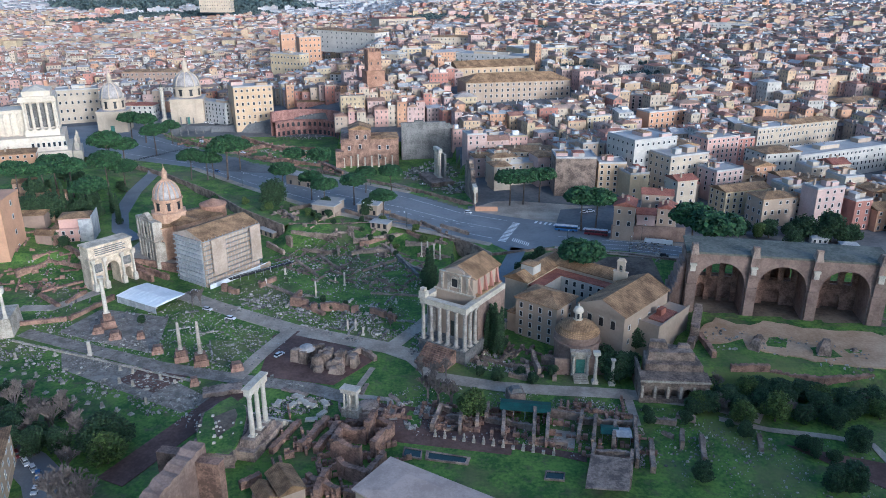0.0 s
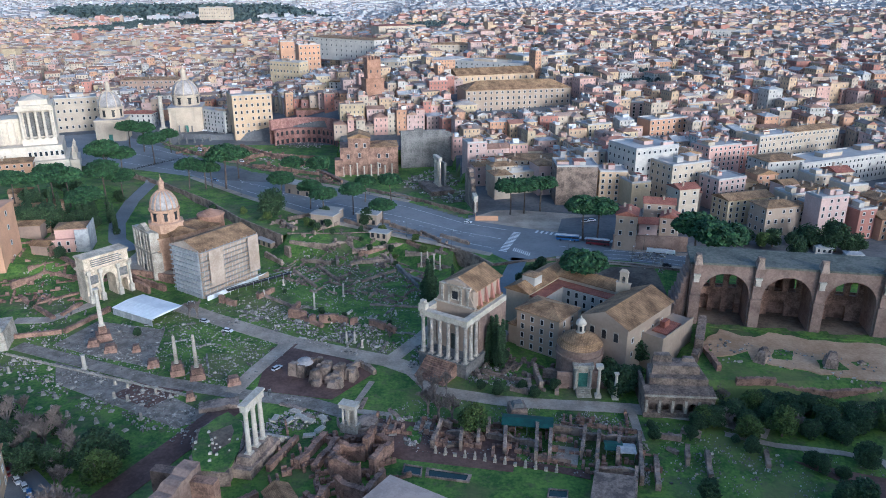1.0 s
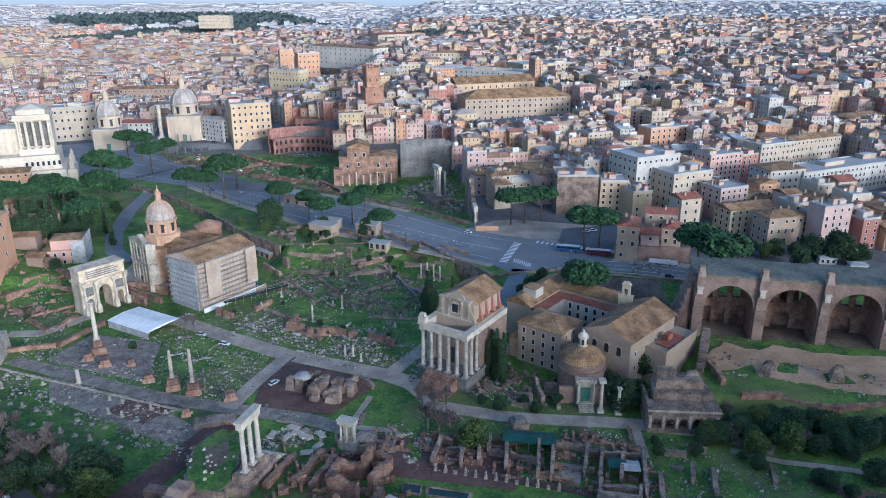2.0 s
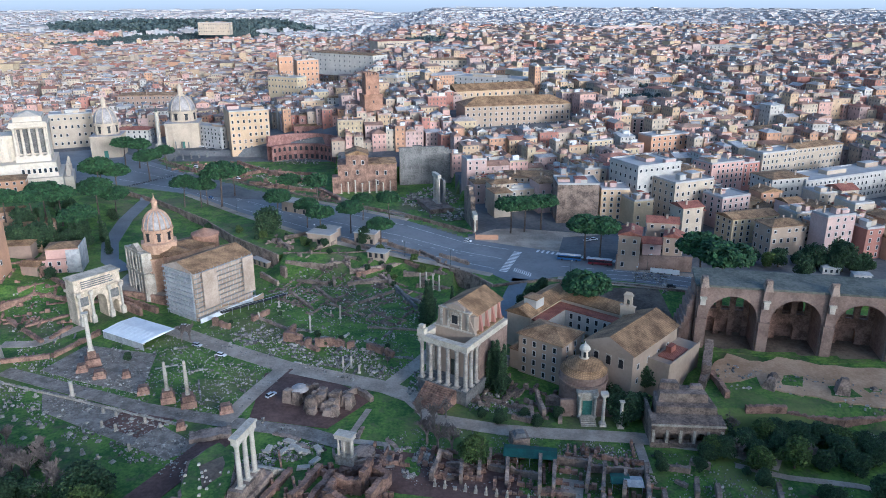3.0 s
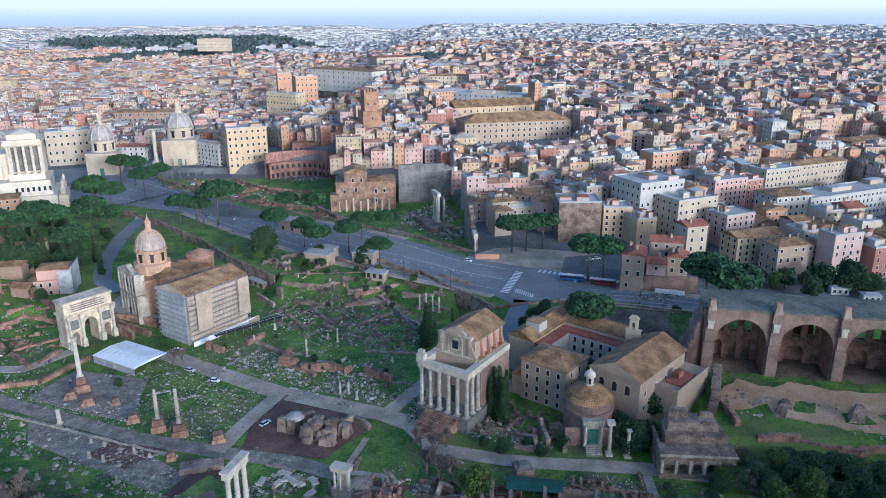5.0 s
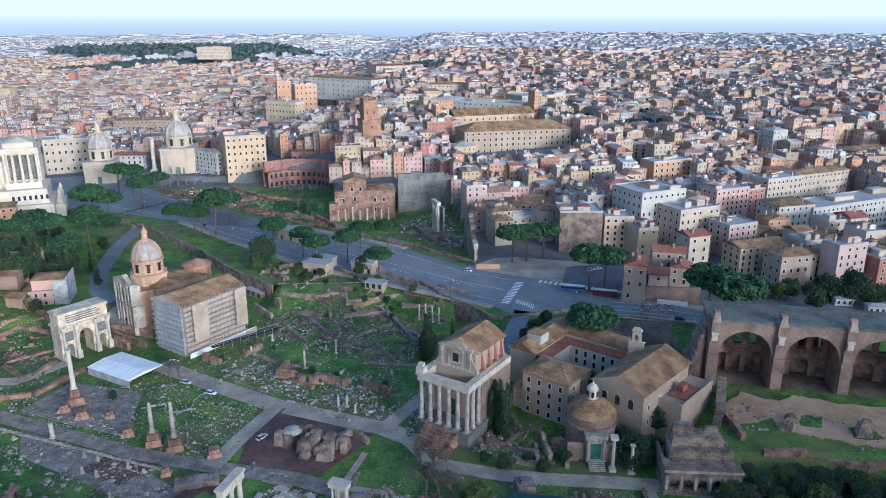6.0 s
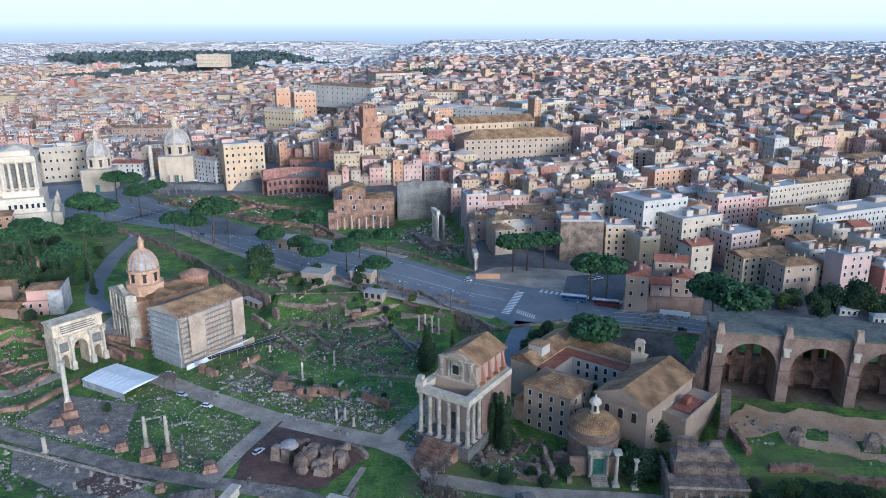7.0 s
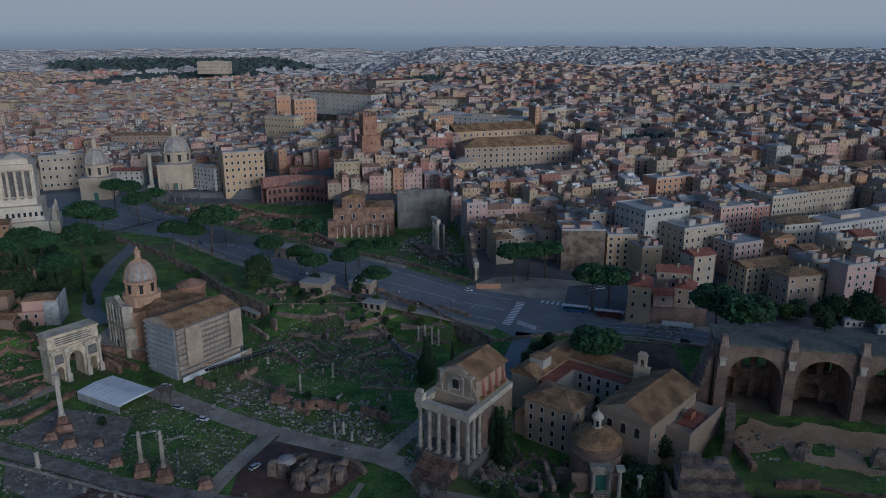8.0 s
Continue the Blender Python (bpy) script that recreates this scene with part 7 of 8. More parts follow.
# ---- house of the priestesses: rooms, court, pools ----
for a, b, h in (((-4.3, -46.5), (-1.4, -33.1), 4), ((-1.4, -33.1), (1.9, -35.6), 3), ((0.1, -38.8), (10.1, -40.3), 2.6), ((5.3, -35.6), (4.5, -47.9), 5), ((10.8, -35.6), (10.1, -44.9), 4.4), ((14.2, -33.9), (13.2, -40.3), 5), ((13.2, -40.3), (18.1, -41.8), 2.6), ((19.4, -37.1), (18.1, -49.3), 5), ((19.9, -41.8), (28.5, -45.4), 3),
                ((29.3, -38.6), (27.3, -53.4), 5.5), ((34.3, -35.4), (31.6, -52), 5), ((34, -37), (44.7, -39.1), 4), ((44.9, -37.9), (41.3, -51.9), 5), ((49, -40), (45.1, -56.1), 5), ((44.3, -41), (60.1, -43), 4), ((54.7, -43), (51.7, -54.6), 4.6), ((61.3, -41.5), (56.8, -63.9), 5.5), ((44.7, -58.2), (56.1, -60), 4.4), ((27.9, -51.2), (37.8, -53.9), 2.2), ((4.6, -44.9), (0.1, -45.6), 2.2),
                ((45.6, -56), (41.9, -69), 5), ((56.1, -60), (52.3, -73.6), 5.4)):
    ruin_wall(a, b, h, 1.1, "ruin", .4, label="roofless brown brick room wall")
plate("pavement", [(34.8, -44.7), (41.7, -46.1), (39.8, -54.7), (33.6, -53.4)], .3, "paving", "pale mosaic floor of a roofless room")
plate("roof", [(43, -63.5), (54.4, -65.5), (50.6, -79.7), (38.7, -78.6)], 4.6, "ruin", "flat brown roof of excavated rooms", "roof", .4)
cn = thing("site_canopy", pose(26.4, -36.2, 0, 0, 0, -8), "long dark green protective roof over an excavation", "canopy")
part("roof", Shape().gable(-8, -3, 8, 3, 3.6, .9, .3, "x"), "green", cn)
for x in (-7.5, -3.7, 0, 3.7, 7.5):
    part("post", Shape().tube((x, -2.8, -.3), (x, -2.8, 3.6), .12, .12).tube((x, 2.8, -.3), (x, 2.8, 3.6), .12, .12), "steel", cn)
for x, y, c in ((51.6, -48.9, "green"), (55.2, -50.3, "blue")):
    e = thing("small_canopy", pose(x, y, 0, 0, 0, -5), f"small {c} protective roof on posts", "canopy", "small canopies")
    part("roof", Shape().gable(-2.6, -2.4, 2.6, 2.4, 3.2, .7, .2, "x"), c if c == "green" else "sheet", e)
    for sx in (-2.4, 2.4):
        part("post", Shape().tube((sx, -2.2, -.3), (sx, -2.2, 3.2), .1, .1).tube((sx, 2.2, -.3), (sx, 2.2, 3.2), .1, .1), "steel", e)
P0, P1 = Vector((-3.2, -48.6, 0)), Vector((33, -57.8, 0))
for i in range(13):
    p = P0.lerp(P1, i / 12)
    s = Shape().box(-.5, -.5, -.3, .5, .5, 1.0)
    if i not in (2, 8, 11):
        s.lathe([(.38, 1.0), (.34, 1.8), (.42, 2.2), (.2, 2.5), (.18, 2.75), (.06, 2.95)], 8)
    single("statue", s, "travertine", pose(p.x, p.y, 0, 0, 0, -10), "weathered white statue on a pedestal", "statue", "row of statues")
for c in ([(-12.7, -54.6), (-7, -56.2), (-7.1, -60.8), (-13.1, -59.2)], [(-5.8, -56.5), (7.7, -59.8), (6.8, -63.2), (-6.1, -60.7)], [(29.6, -65.8), (35.3, -66.6), (34.5, -70.4), (28.6, -69.7)]):
    e = thing("pool", Matrix(), "sunken rectangular stone pool with dark water", "pool", "court pools")
    cx, cy = sum(p[0] for p in c) / 4, sum(p[1] for p in c) / 4
    inner = [(cx + (p[0] - cx) * .86, cy + (p[1] - cy) * .78) for p in c]
    s = Shape()
    for i in range(4):
        a, b, p, q = c[i], c[(i + 1) % 4], inner[(i + 1) % 4], inner[i]
        s.hexa([a, b, p, q], -.3, .62)
    part("rim", s, "ruin", e)
    part("water", Shape().hexa(inner, -.2, .34), "water", e)
plate("pavement", [(-15.8, -46.6), (-5.1, -48), (33.8, -58.3), (42.5, -61.4), (43.1, -57.7), (33.4, -55.1), (-4.3, -45), (-14.2, -42.7)], .24, "redsoil", "reddish walk beside a row of statues")

# ---- foreground roofs, halls and high wall ----
for a, b, h in (((-32.5, -50.8), (-24.4, -52.2), 7), ((-24.4, -52.2), (-22.6, -42.9), 9), ((-32.5, -50.8), (-33.9, -59.5), 7), ((-33.9, -59.5), (-24.9, -63.6), 8), ((-21.9, -59.4), (-16.8, -47.6), 7), ((-16.8, -47.6), (-22.5, -44.5), 6), ((-31, -67.6), (-22.2, -72.7), 7), ((-22.2, -72.7), (-18.3, -62.2), 6), ((-33.9, -70.2), (-35.5, -80), 6),
                ((-44.6, -56.8), (-38.4, -41.4), 4), ((-39.3, -58.2), (-34.3, -44.7), 4), ((-53, -58.3), (-47.6, -41.6), 3), ((-39.5, -71.5), (-29.5, -78.8), 5), ((-58.1, -74.7), (-53.2, -70.4), 4), ((-27.9, -78.8), (-15.2, -81), 5)):
    ruin_wall(a, b, h, 1.8, "brick", .3, z=-.3, label="high roofless brick hall wall")
hu = thing("custodian_house", pose(-45.4, -76.1, 0, 0, 0, 32) @ Matrix.Diagonal((.72, .72, .8, 1)), "small tan house with two mossy tiled roofs", "building")
part("wall", Shape().box(-4, -8, -4, 6, 8, 5).box(-11, -6, -4, -4, 5, 3.4), "tan", hu)
part("roof", Shape().gable(-4, -8, 6, 8, 5, 3, .6, "y").gable(-11, -6, -4, 5, 3.4, 2.2, .5, "y"), "tile", hu, "mossy tiled gable roofs")
part("window", window_mesh(1.2, 1.8), None, hu, m=pose(6.01, 0, 1.5, 0, 0, 90))
part("door", Shape().box(5.98, 3, -1, 6.1, 4.4, 1.5), "blue", hu)
wr = thing("site_roof", Matrix(), "large pale flat protective roof over ruins", "roof")
roof_pts = [(-15.4, -71.2), (-24.9, -85.4), (1.8, -104.7), (17.2, -90.9)]
part("roof", Shape().hexa(roof_pts, 8.6, 9.0).hexa(roof_pts, 9.0, 9.7, 0, .5), "rosecrete", wr)
part("wall", Shape().hexa([(p[0] + (wr_c[0] - p[0]) * .06, p[1] + (wr_c[1] - p[1]) * .06) for wr_c in [(sum(q[0] for q in roof_pts) / 4, sum(q[1] for q in roof_pts) / 4)] for p in roof_pts], -1, 8.6), "tan", wr)
dw = thing("palace_hall_wall", pose(-66.8, -78.8, 0, 0, 0, -101), "towering weathered brick wall of an imperial hall", "ruin")
s = Shape()
for i in range(16):
    s.add([(i * 2.2, -2.4, -1), (i * 2.2 + 2.2, -2.4, -1), (i * 2.2 + 2.2, 2.4, -1), (i * 2.2, 2.4, -1)] + [(i * 2.2, -2.2, 19 + frac(i * .37)), (i * 2.2 + 2.2, -2.2, 19 + frac(i * .37 + .37)), (i * 2.2 + 2.2, 2.2, 18.4 + frac(i * .61)), (i * 2.2, 2.2, 18.4 + frac(i * .61 - .61))], [(0, 1, 5, 4), (2, 3, 7, 6), (4, 5, 6, 7), (3, 0, 4, 7), (1, 2, 6, 5)])
part("wall", s, "pinkbrick", dw)
part("cross_wall", Shape().box(-1.6, -12, -1, 1.6, -2.4, 15).box(3, 2.4, -1, 6, 9, 17), "brick", dw)
sb = house(-133, -80.7, 22, 30, 22, 0, 12, "ochre", "hip", 3, "house", "ochre street house with arched ground floor", "SE", 5)

# ---- arcaded ruin by the way ----
lg = thing("arcaded_ruin", pose(77.7, -28.3, 0, 0, 0, -4), "grey-brown medieval arcade of five arches with terraced roofs", "ruin")
part("arcade", Shape().sliced(arch_profile(-11.5, 11.5, [(-8.6, 1.4, 4.0), (-4.3, 1.4, 4.0), (0, 1.4, 4.0), (4.3, 1.4, 4.0), (8.6, 1.4, 4.0)], 1.8), 8.6, 0, 1.6).box(-11.6, -.5, -2, 11.6, 1.6, 1.8), "ruin", lg)
part("back_wall", Shape().box(-11.5, 4.5, -2, 11.5, 5.5, 9), "ruin", lg)
for x, q in ((-11.5, 9), (10.5, 8)):
    part("side_wall", Shape().box(x, 1.6, -2, x + 1, 16, q), "ruin", lg)
part("terrace", Shape().add([(-11.6, .1, 8.6), (11.6, .1, 8.6), (11.6, 5.6, 8.9), (-11.6, 5.6, 8.9), (-11.6, .1, 8.8), (11.6, .1, 8.8), (11.6, 5.6, 9.2), (-11.6, 5.6, 9.2)], [(3, 2, 1, 0), (4, 5, 6, 7), (0, 1, 5, 4), (2, 3, 7, 6), (3, 0, 4, 7), (1, 2, 6, 5)]), "ruin", lg)
part("upper_ruin", Shape().hexa([(-9.5, 5.5), (10.3, 5.5), (9.4, 15), (-8.6, 16)], -1, 11.6, 0, .02).hexa([(-8.2, 8.6), (8, 8.9), (7.2, 15), (-7.4, 15.4)], 11.5, 14.6, 0, .05).hexa([(-7.6, 12), (-1, 11.6), (-1.4, 15), (-7, 15)], 14.5, 16.8, 0, .12).hexa([(2.4, 12.6), (7, 12.4), (6.6, 14.8), (2.8, 14.8)], 14.5, 15.7, 0, .15), "ruin", lg)
part("cornice", Shape().box(-11.8, -.5, 7.9, 11.8, .1, 8.5), "travertine", lg, "pale stone cornice")
for x in (-10.8, -6.45, -2.15, 2.15, 6.45, 10.8):
    part("pilaster", Shape().box(x - .4, -.35, 1.4, x + .4, 0, 6.4), "travertine", lg)
ruin_wall((94.7, 7), (102.5, 26.9), 13, 3, "ruin", .3, z=1, label="tall free-standing fragment of ruined wall")
ruin_wall((91.2, 0.2), (94.7, 7), 8, 2.4, "ruin", .3, z=1)
for x, y, w, h in ((116.3, 1.7, 2.4, 4), (140, -2.3, 2.6, 6.2), (152.8, -0.1, 1.4, 1.4), (119.8, 7, 2.0, 3)):
    single("fallen_vault_block", Shape().hexa([(-w, -w * .8), (w * .9, -w), (w, w * .8), (-w * .8, w)], -.5, h * .6, 0, .15).hexa([(-w * .8, -w * .7), (w * .6, -w * .8), (w * .7, w * .6), (-w * .6, w * .8)], h * .5, h, 0, .4), "ruin", pose(x, y, height(x, y), 3, 2, rr.uniform(0, 90)), "massive fallen block of brick vaulting", "rubble", "fallen vault blocks")
for a, b, h in (((115.7, -13.3), (133.8, -16.9), 3.4), ((101.8, -13.4), (115.7, -13.3), 2.4), ((133.8, -16.9), (152.5, -14.7), 3.0), ((98.2, 10.1), (98.5, -5.6), 3)):
    ruin_wall(a, b, h, 1.6, "brick", .3, label="brick terrace wall below the basilica")
for a, b, h in (((64, -51.7), (61, -66.3), 3), ((74.8, -47.3), (73, -54.5), 4), ((80.5, -48.8), (77.8, -61.1), 3), ((76.2, -36.7), (81.6, -39.8), 2.6), ((68.1, -39.9), (74.9, -41.4), 2.2), ((99.4, -47.2), (96.9, -55.6), 2), ((69.1, -45.9), (71.8, -48.8), 1.6)):
    ruin_wall(a, b, h, 1.4, "ruin", .5, label="isolated ruined wall in a meadow")

# ---- west end: pink house, tower, terrace ruins ----
pk = thing("house", pose(-196.2, 119.1, 5, 0, 0, 14), "pink plastered house with scaffolded white-sheeted side", "building")
part("wall", Shape().box(-10, -6, -5, 10, 6, 8).box(-6, -4, 8, 10, 8, 13), "pink", pk)
part("roof", Shape().hip(-6, -4, 10, 8, 13, 1.8, .5).box(-10, -6, 8, -6, 6, 8.4), "tile", pk)
part("sheeting", Shape().box(10.2, -7, -4, 10.6, 9, 14.5).box(4, -7, -4, 10.2, -6.6, 13), "sheet", pk, "white scaffold sheeting")
facade(pk, 20, 12, 8, 0, 2, "S", 3.4, (1.2, 1.8))
tw = thing("palace_tower", pose(-226.8, 99.6, 0, 0, 0, 8), "plain ochre tower of a palace", "tower")
part("wall", Shape().box(-14, -10, -5, 10, 12, 34).box(-14.4, -10.4, 33, 10.4, 12.4, 34.4), "orange", tw)
for z in (6, 14, 22, 29):
    part("window", window_mesh(1.4, 2.2), None, tw, m=pose(4, -10.02, z))
    part("window", window_mesh(1.4, 2.2), None, tw, m=pose(10.02, 2, z, 0, 0, 90))
te = thing("ruined_temple", pose(-178.7, 19.6, 0, 0, 0, 20), "corner of a high temple podium with pale columns", "ruin")
part("podium", Shape().hexa([(-14, -4), (4, -4), (5, 12), (-14, 12)], -1, 8, 0, .06), "travertine", te)
for i in range(3):
    part("column", column(Shape(), 2 - i * 4, -2 + i * .2, 8, 11, .7), "marble", te)
part("entablature", Shape().box(-8, -3, 19, 3.4, -1, 21.4), "marble", te)
for a, b, h in (((-206.2, 78), (-197.4, 92.3), 4), ((-197.4, 92.3), (-178.7, 87.6), 3), ((-158.7, 32.8), (-149.5, 55.2), 2.4), ((-178.1, 27.6), (-159.8, 32.8), 2.2), ((-186.6, 61), (-172.2, 73.9), 1.2), ((-216.6, 118.5), (-195.2, 105), 6), ((-195.2, 105), (-180.8, 92.4), 5), ((-158.1, 87.8), (-139.1, 74.2), 4.5), ((-168, 49.2), (-164.9, 61.2), 2)):
    ruin_wall(a, b, h, 1.6, "brick", .3, label="brick terrace wall with shallow arches")
for x, y, w, d, h, t in ((-222.6, 130.6, 12, 9, 7, 10), (-207, 111.8, 9, 7, 5, -10)):
    e = thing("site_building", pose(x, y, height(x, y), 0, 0, t), "small brown roofed excavation building", "building", "site buildings")
    part("wall", Shape().box(-w / 2, -d / 2, -3, w / 2, d / 2, h), "brown", e)
    part("roof", Shape().gable(-w / 2, -d / 2, w / 2, d / 2, h, 1.8, .5, "x"), "tile", e)
e = thing("raised_walkway", pose(-90, 84.8, 0, 0, 0, 42), "dark raised visitor walkway with railing", "walkway")
part("deck", Shape().box(-17, -1.6, 2, 17, 1.6, 2.2), "black", e)
for sy in (-1.6, 1.6):
    part("railing", Shape().tube((-17, sy, 3.2), (17, sy, 3.2), .08, .08, 4), "steel", e)
for i in range(9):
    part("post", Shape().tube((-16 + i * 4, -1.5, -.5), (-16 + i * 4, -1.5, 3.2), .09, .09, 4), "steel", e)


# ---- vehicles ----
def wheel_mesh(r, w):
    s = Shape().lathe([(r * .55, -w / 2), (r, -w / 2), (r, w / 2), (r * .55, w / 2)], 14)
    s.v = [(p[0], p[2], p[1]) for p in s.v]
    return s.mesh("wheel", ["black"])


WHEEL, BIGWHEEL = wheel_mesh(.33, .22), wheel_mesh(.5, .3)


def car(x, y, turn, paint, z=None, van=False):
    z = height(x, y) + .24 if z is None else z
    e = thing("van" if van else "car", pose(x, y, z, 0, 0, turn), f"parked {paint} {'van' if van else 'car'} on the road".replace("whitepaint", "white"), "vehicle", "parked vehicles")
    h = 1.25 if van else .85
    part("body", Shape().hexa([(-2.1, -.85), (2.0, -.85), (2.2, -.5), (2.2, .5), (2.0, .85), (-2.1, .85), (-2.2, .5), (-2.2, -.5)], .32, h, 0, .04), paint, e)
    part("cabin", Shape().hexa([(-1.9, -.8), (.9, -.8), (.9, .8), (-1.9, .8)], h, h + .58, 0, .18), "pane", e, "dark glazed cabin")
    part("roof", Shape().hexa([(-1.55, -.66), (.72, -.66), (.72, .66), (-1.55, .66)], h + .56, h + .64, 0, .05), paint, e)
    for sx in (-1.35, 1.35):
        for sy in (-.85, .85):
            part("wheel", WHEEL, None, e, m=pose(sx, sy, .33))
    for sy in (-.55, .55):
        part("headlight", Shape().box(2.12, sy - .18, .58, 2.23, sy + .18, .74), "whitepaint", e)


def bus(x, y, turn, paint, label):
    e = thing("bus", pose(x, y, 8.57, 0, 0, turn), label, "vehicle", "buses")
    part("body", Shape().hexa([(-6, -1.25), (6, -1.25), (6, 1.25), (-6, 1.25)], .4, 1.5).box(-6, -1.25, 2.5, 6, 1.25, 3.0), paint, e)
    part("glazing", Shape().box(-5.95, -1.22, 1.5, 5.95, 1.22, 2.5), "pane", e)
    part("roof", Shape().hexa([(-6, -1.25), (6, -1.25), (6, 1.25), (-6, 1.25)], 3.0, 3.25, 0, .06).box(-3, -.7, 3.2, -.5, .7, 3.5).box(1.5, -.6, 3.2, 3.2, .6, 3.45), "silver", e)
    for sx in (-3.6, 3.8):
        for sy in (-1.2, 1.2):
            part("wheel", BIGWHEEL, None, e, m=pose(sx, sy, .5))


bus(78.2, 120.1, -14, "red", "dark red city bus with silver roof")
bus(63.5, 126.7, -14, "blue", "blue and white city bus")
for x, y, t, c in ((11.8, 156.7, -32, "whitepaint"), (-49.9, 303.2, -36, "silver"), (-159.2, 248, -38, "blue"), (82.6, 160.1, 4, "whitepaint"), (78.4, 158.1, 8, "silver"), (105.6, 89.1, -12, "black"), (-200.1, 342.1, -38, "whitepaint"), (-202.1, 348.2, -36, "silver"), (-156.2, 304.3, -36, "whitepaint"),
                   (-221.8, 424.7, 10, "whitepaint"), (-215.1, 419.5, 10, "silver"), (-208.5, 414.5, 10, "black"), (-228.4, 432.6, 10, "blue")):
    car(x, y, t, c, 8.57)
for x, y, t, c in ((-91.1, 34.4, -20, "whitepaint"), (-103.8, 43.5, -20, "silver"), (-115.1, 61.6, 10, "whitepaint"), (-63.8, 2.9, 55, "silver"), (-100.7, 82.3, 50, "whitepaint"), (-97.5, 93, 50, "silver"),
                   (-133.4, -57.6, -48, "silver"), (-129.8, -60.3, -48, "red"), (-125, -63.9, -46, "whitepaint"), (-121.2, -66.8, -48, "silver"), (-118.1, -69.9, -60, "blue"), (-116.1, -73.4, -80, "silver"), (-115.5, -76.3, -80, "silver"), (24.8, 58, 60, "black"), (25.4, 49, 60, "silver"), (-114.4, -60.2, -30, "silver")):
    car(x, y, t, c)
# kiosks and small things beside the avenue
for x, y in ((189.7, 109.6), (199.8, 99.7)):
    e = thing("kiosk", pose(x, y, 8.4, 0, 0, -10), "small white kiosk with pale blue roof", "kiosk", "kiosks")
    part("wall", Shape().box(-4, -2.5, 0, 4, 2.5, 3.4), "whiteish", e)
    part("roof", Shape().hip(-4, -2.5, 4, 2.5, 3.4, 1.0, .4), "sheet", e)
    for i in range(3):
        part("window", window_mesh(1.2, 1.6), None, e, m=pose(-2.5 + i * 2.5, -2.52, .9))
LAMP = thing("street_lamp", pose(-132, 212, 8.6), "tall dark street lamp on the pavement", "lamp", "street lamps")
part("pole", Shape().tube((0, 0, 0), (0, 0, 8.5), .12, .07).lathe([(.3, 0), (.25, .6), (.12, .9)], 8), "bronze", LAMP)
part("arm", Shape().tube((0, 0, 8.3), (1.2, 0, 8.7), .05, .05, 5), "bronze", LAMP)
part("lantern", Shape().lathe([(.1, 8.2), (.28, 8.4), (.3, 8.75), (.05, 8.95)], 8, 1.3, 0), "whitepaint", LAMP)
for x, y in ((-100, 186), (-73, 161), (-48, 148), (-22, 132), (2, 117), (-165, 292), (-120, 259), (-90, 240), (-50, 215), (-15, 190), (60, 101), (90, 95), (120, 84), (150, 78), (100, 112), (140, 103)):
    copy_thing(LAMP, pose(x, y, 8.6, 0, 0, (x * 7) % 360))
single("boundary_wall", Shape().box(0, 0, -1, 37, .8, 7.5).box(0, -.2, 7.5, 37, 1, 7.9), "pinkbrick", pose(84.5, 113.6, 8.4, 0, 0, -6), "rose-brown brick boundary wall of a garden", "wall", kind="structure")
for i in range(4):
    single("white_van", Shape().hexa([(-2.2, -.9), (2.2, -.9), (2.2, .9), (-2.2, .9)], .4, 2.3, 0, .08).box(-1.8, -.95, .1, -1.1, .95, .6, 1).box(1.1, -.95, .1, 1.8, .95, .6, 1), ["whitepaint", "black"], pose(*[(102.9, 108.5), (106, 107.7), (109.1, 107), (112, 105.5)][i], 8.56, 0, 0, -14), "parked white delivery van", "vehicle", "parked vans")
hedge = random.Random(62)
for i in range(34):   # thick shrubbery below the sandy terrace
    x = hedge.uniform(84, 150)
    tree(hedge.choice(("leaf", "leaf", "yleaf", "bare")), x, hedge.uniform(-20, -33) - .1 * (x - 84), hedge.uniform(.6, 1.05), wide=1.2)
for i in range(30):   # shrubs between the avenue and the excavation
    u = hedge.random()
    x, y = -150 + 150 * u, 188 - 66 * u + hedge.uniform(-16, 4)
    tree(hedge.choice(("leaf", "leaf", "yleaf", "bare")), x, y, hedge.uniform(.3, .7))
for i in range(16):   # shade trees along the southern street
    x = hedge.uniform(-150, -108)
    tree(hedge.choice(("leaf", "bare", "bare")), x, -52 - .75 * (x + 125) + hedge.uniform(-6, 12), hedge.uniform(.8, 1.5))
for i in range(12):   # trees and parked cars between the vaulted ruin and the houses
    tree(hedge.choice(("leaf", "leaf", "yleaf")), 136 + 6.5 * i + hedge.uniform(-3, 3), 122 - .9 * i + hedge.uniform(-5, 5), hedge.uniform(.7, 1.4))
for i in range(11):
    car(132 + 6.2 * i, 103.5 - 1.3 * i + hedge.uniform(-1, 1), -12 + hedge.uniform(-4, 4), hedge.choice(("whitepaint", "silver", "black", "blue")), 8.57)
slope = random.Random(61)
for i in range(26):
    x, y = slope.uniform(-262, -200), slope.uniform(132, 208)
    tree("leaf" if slope.random() < .6 else "bare", x, y, slope.uniform(.7, 1.35))
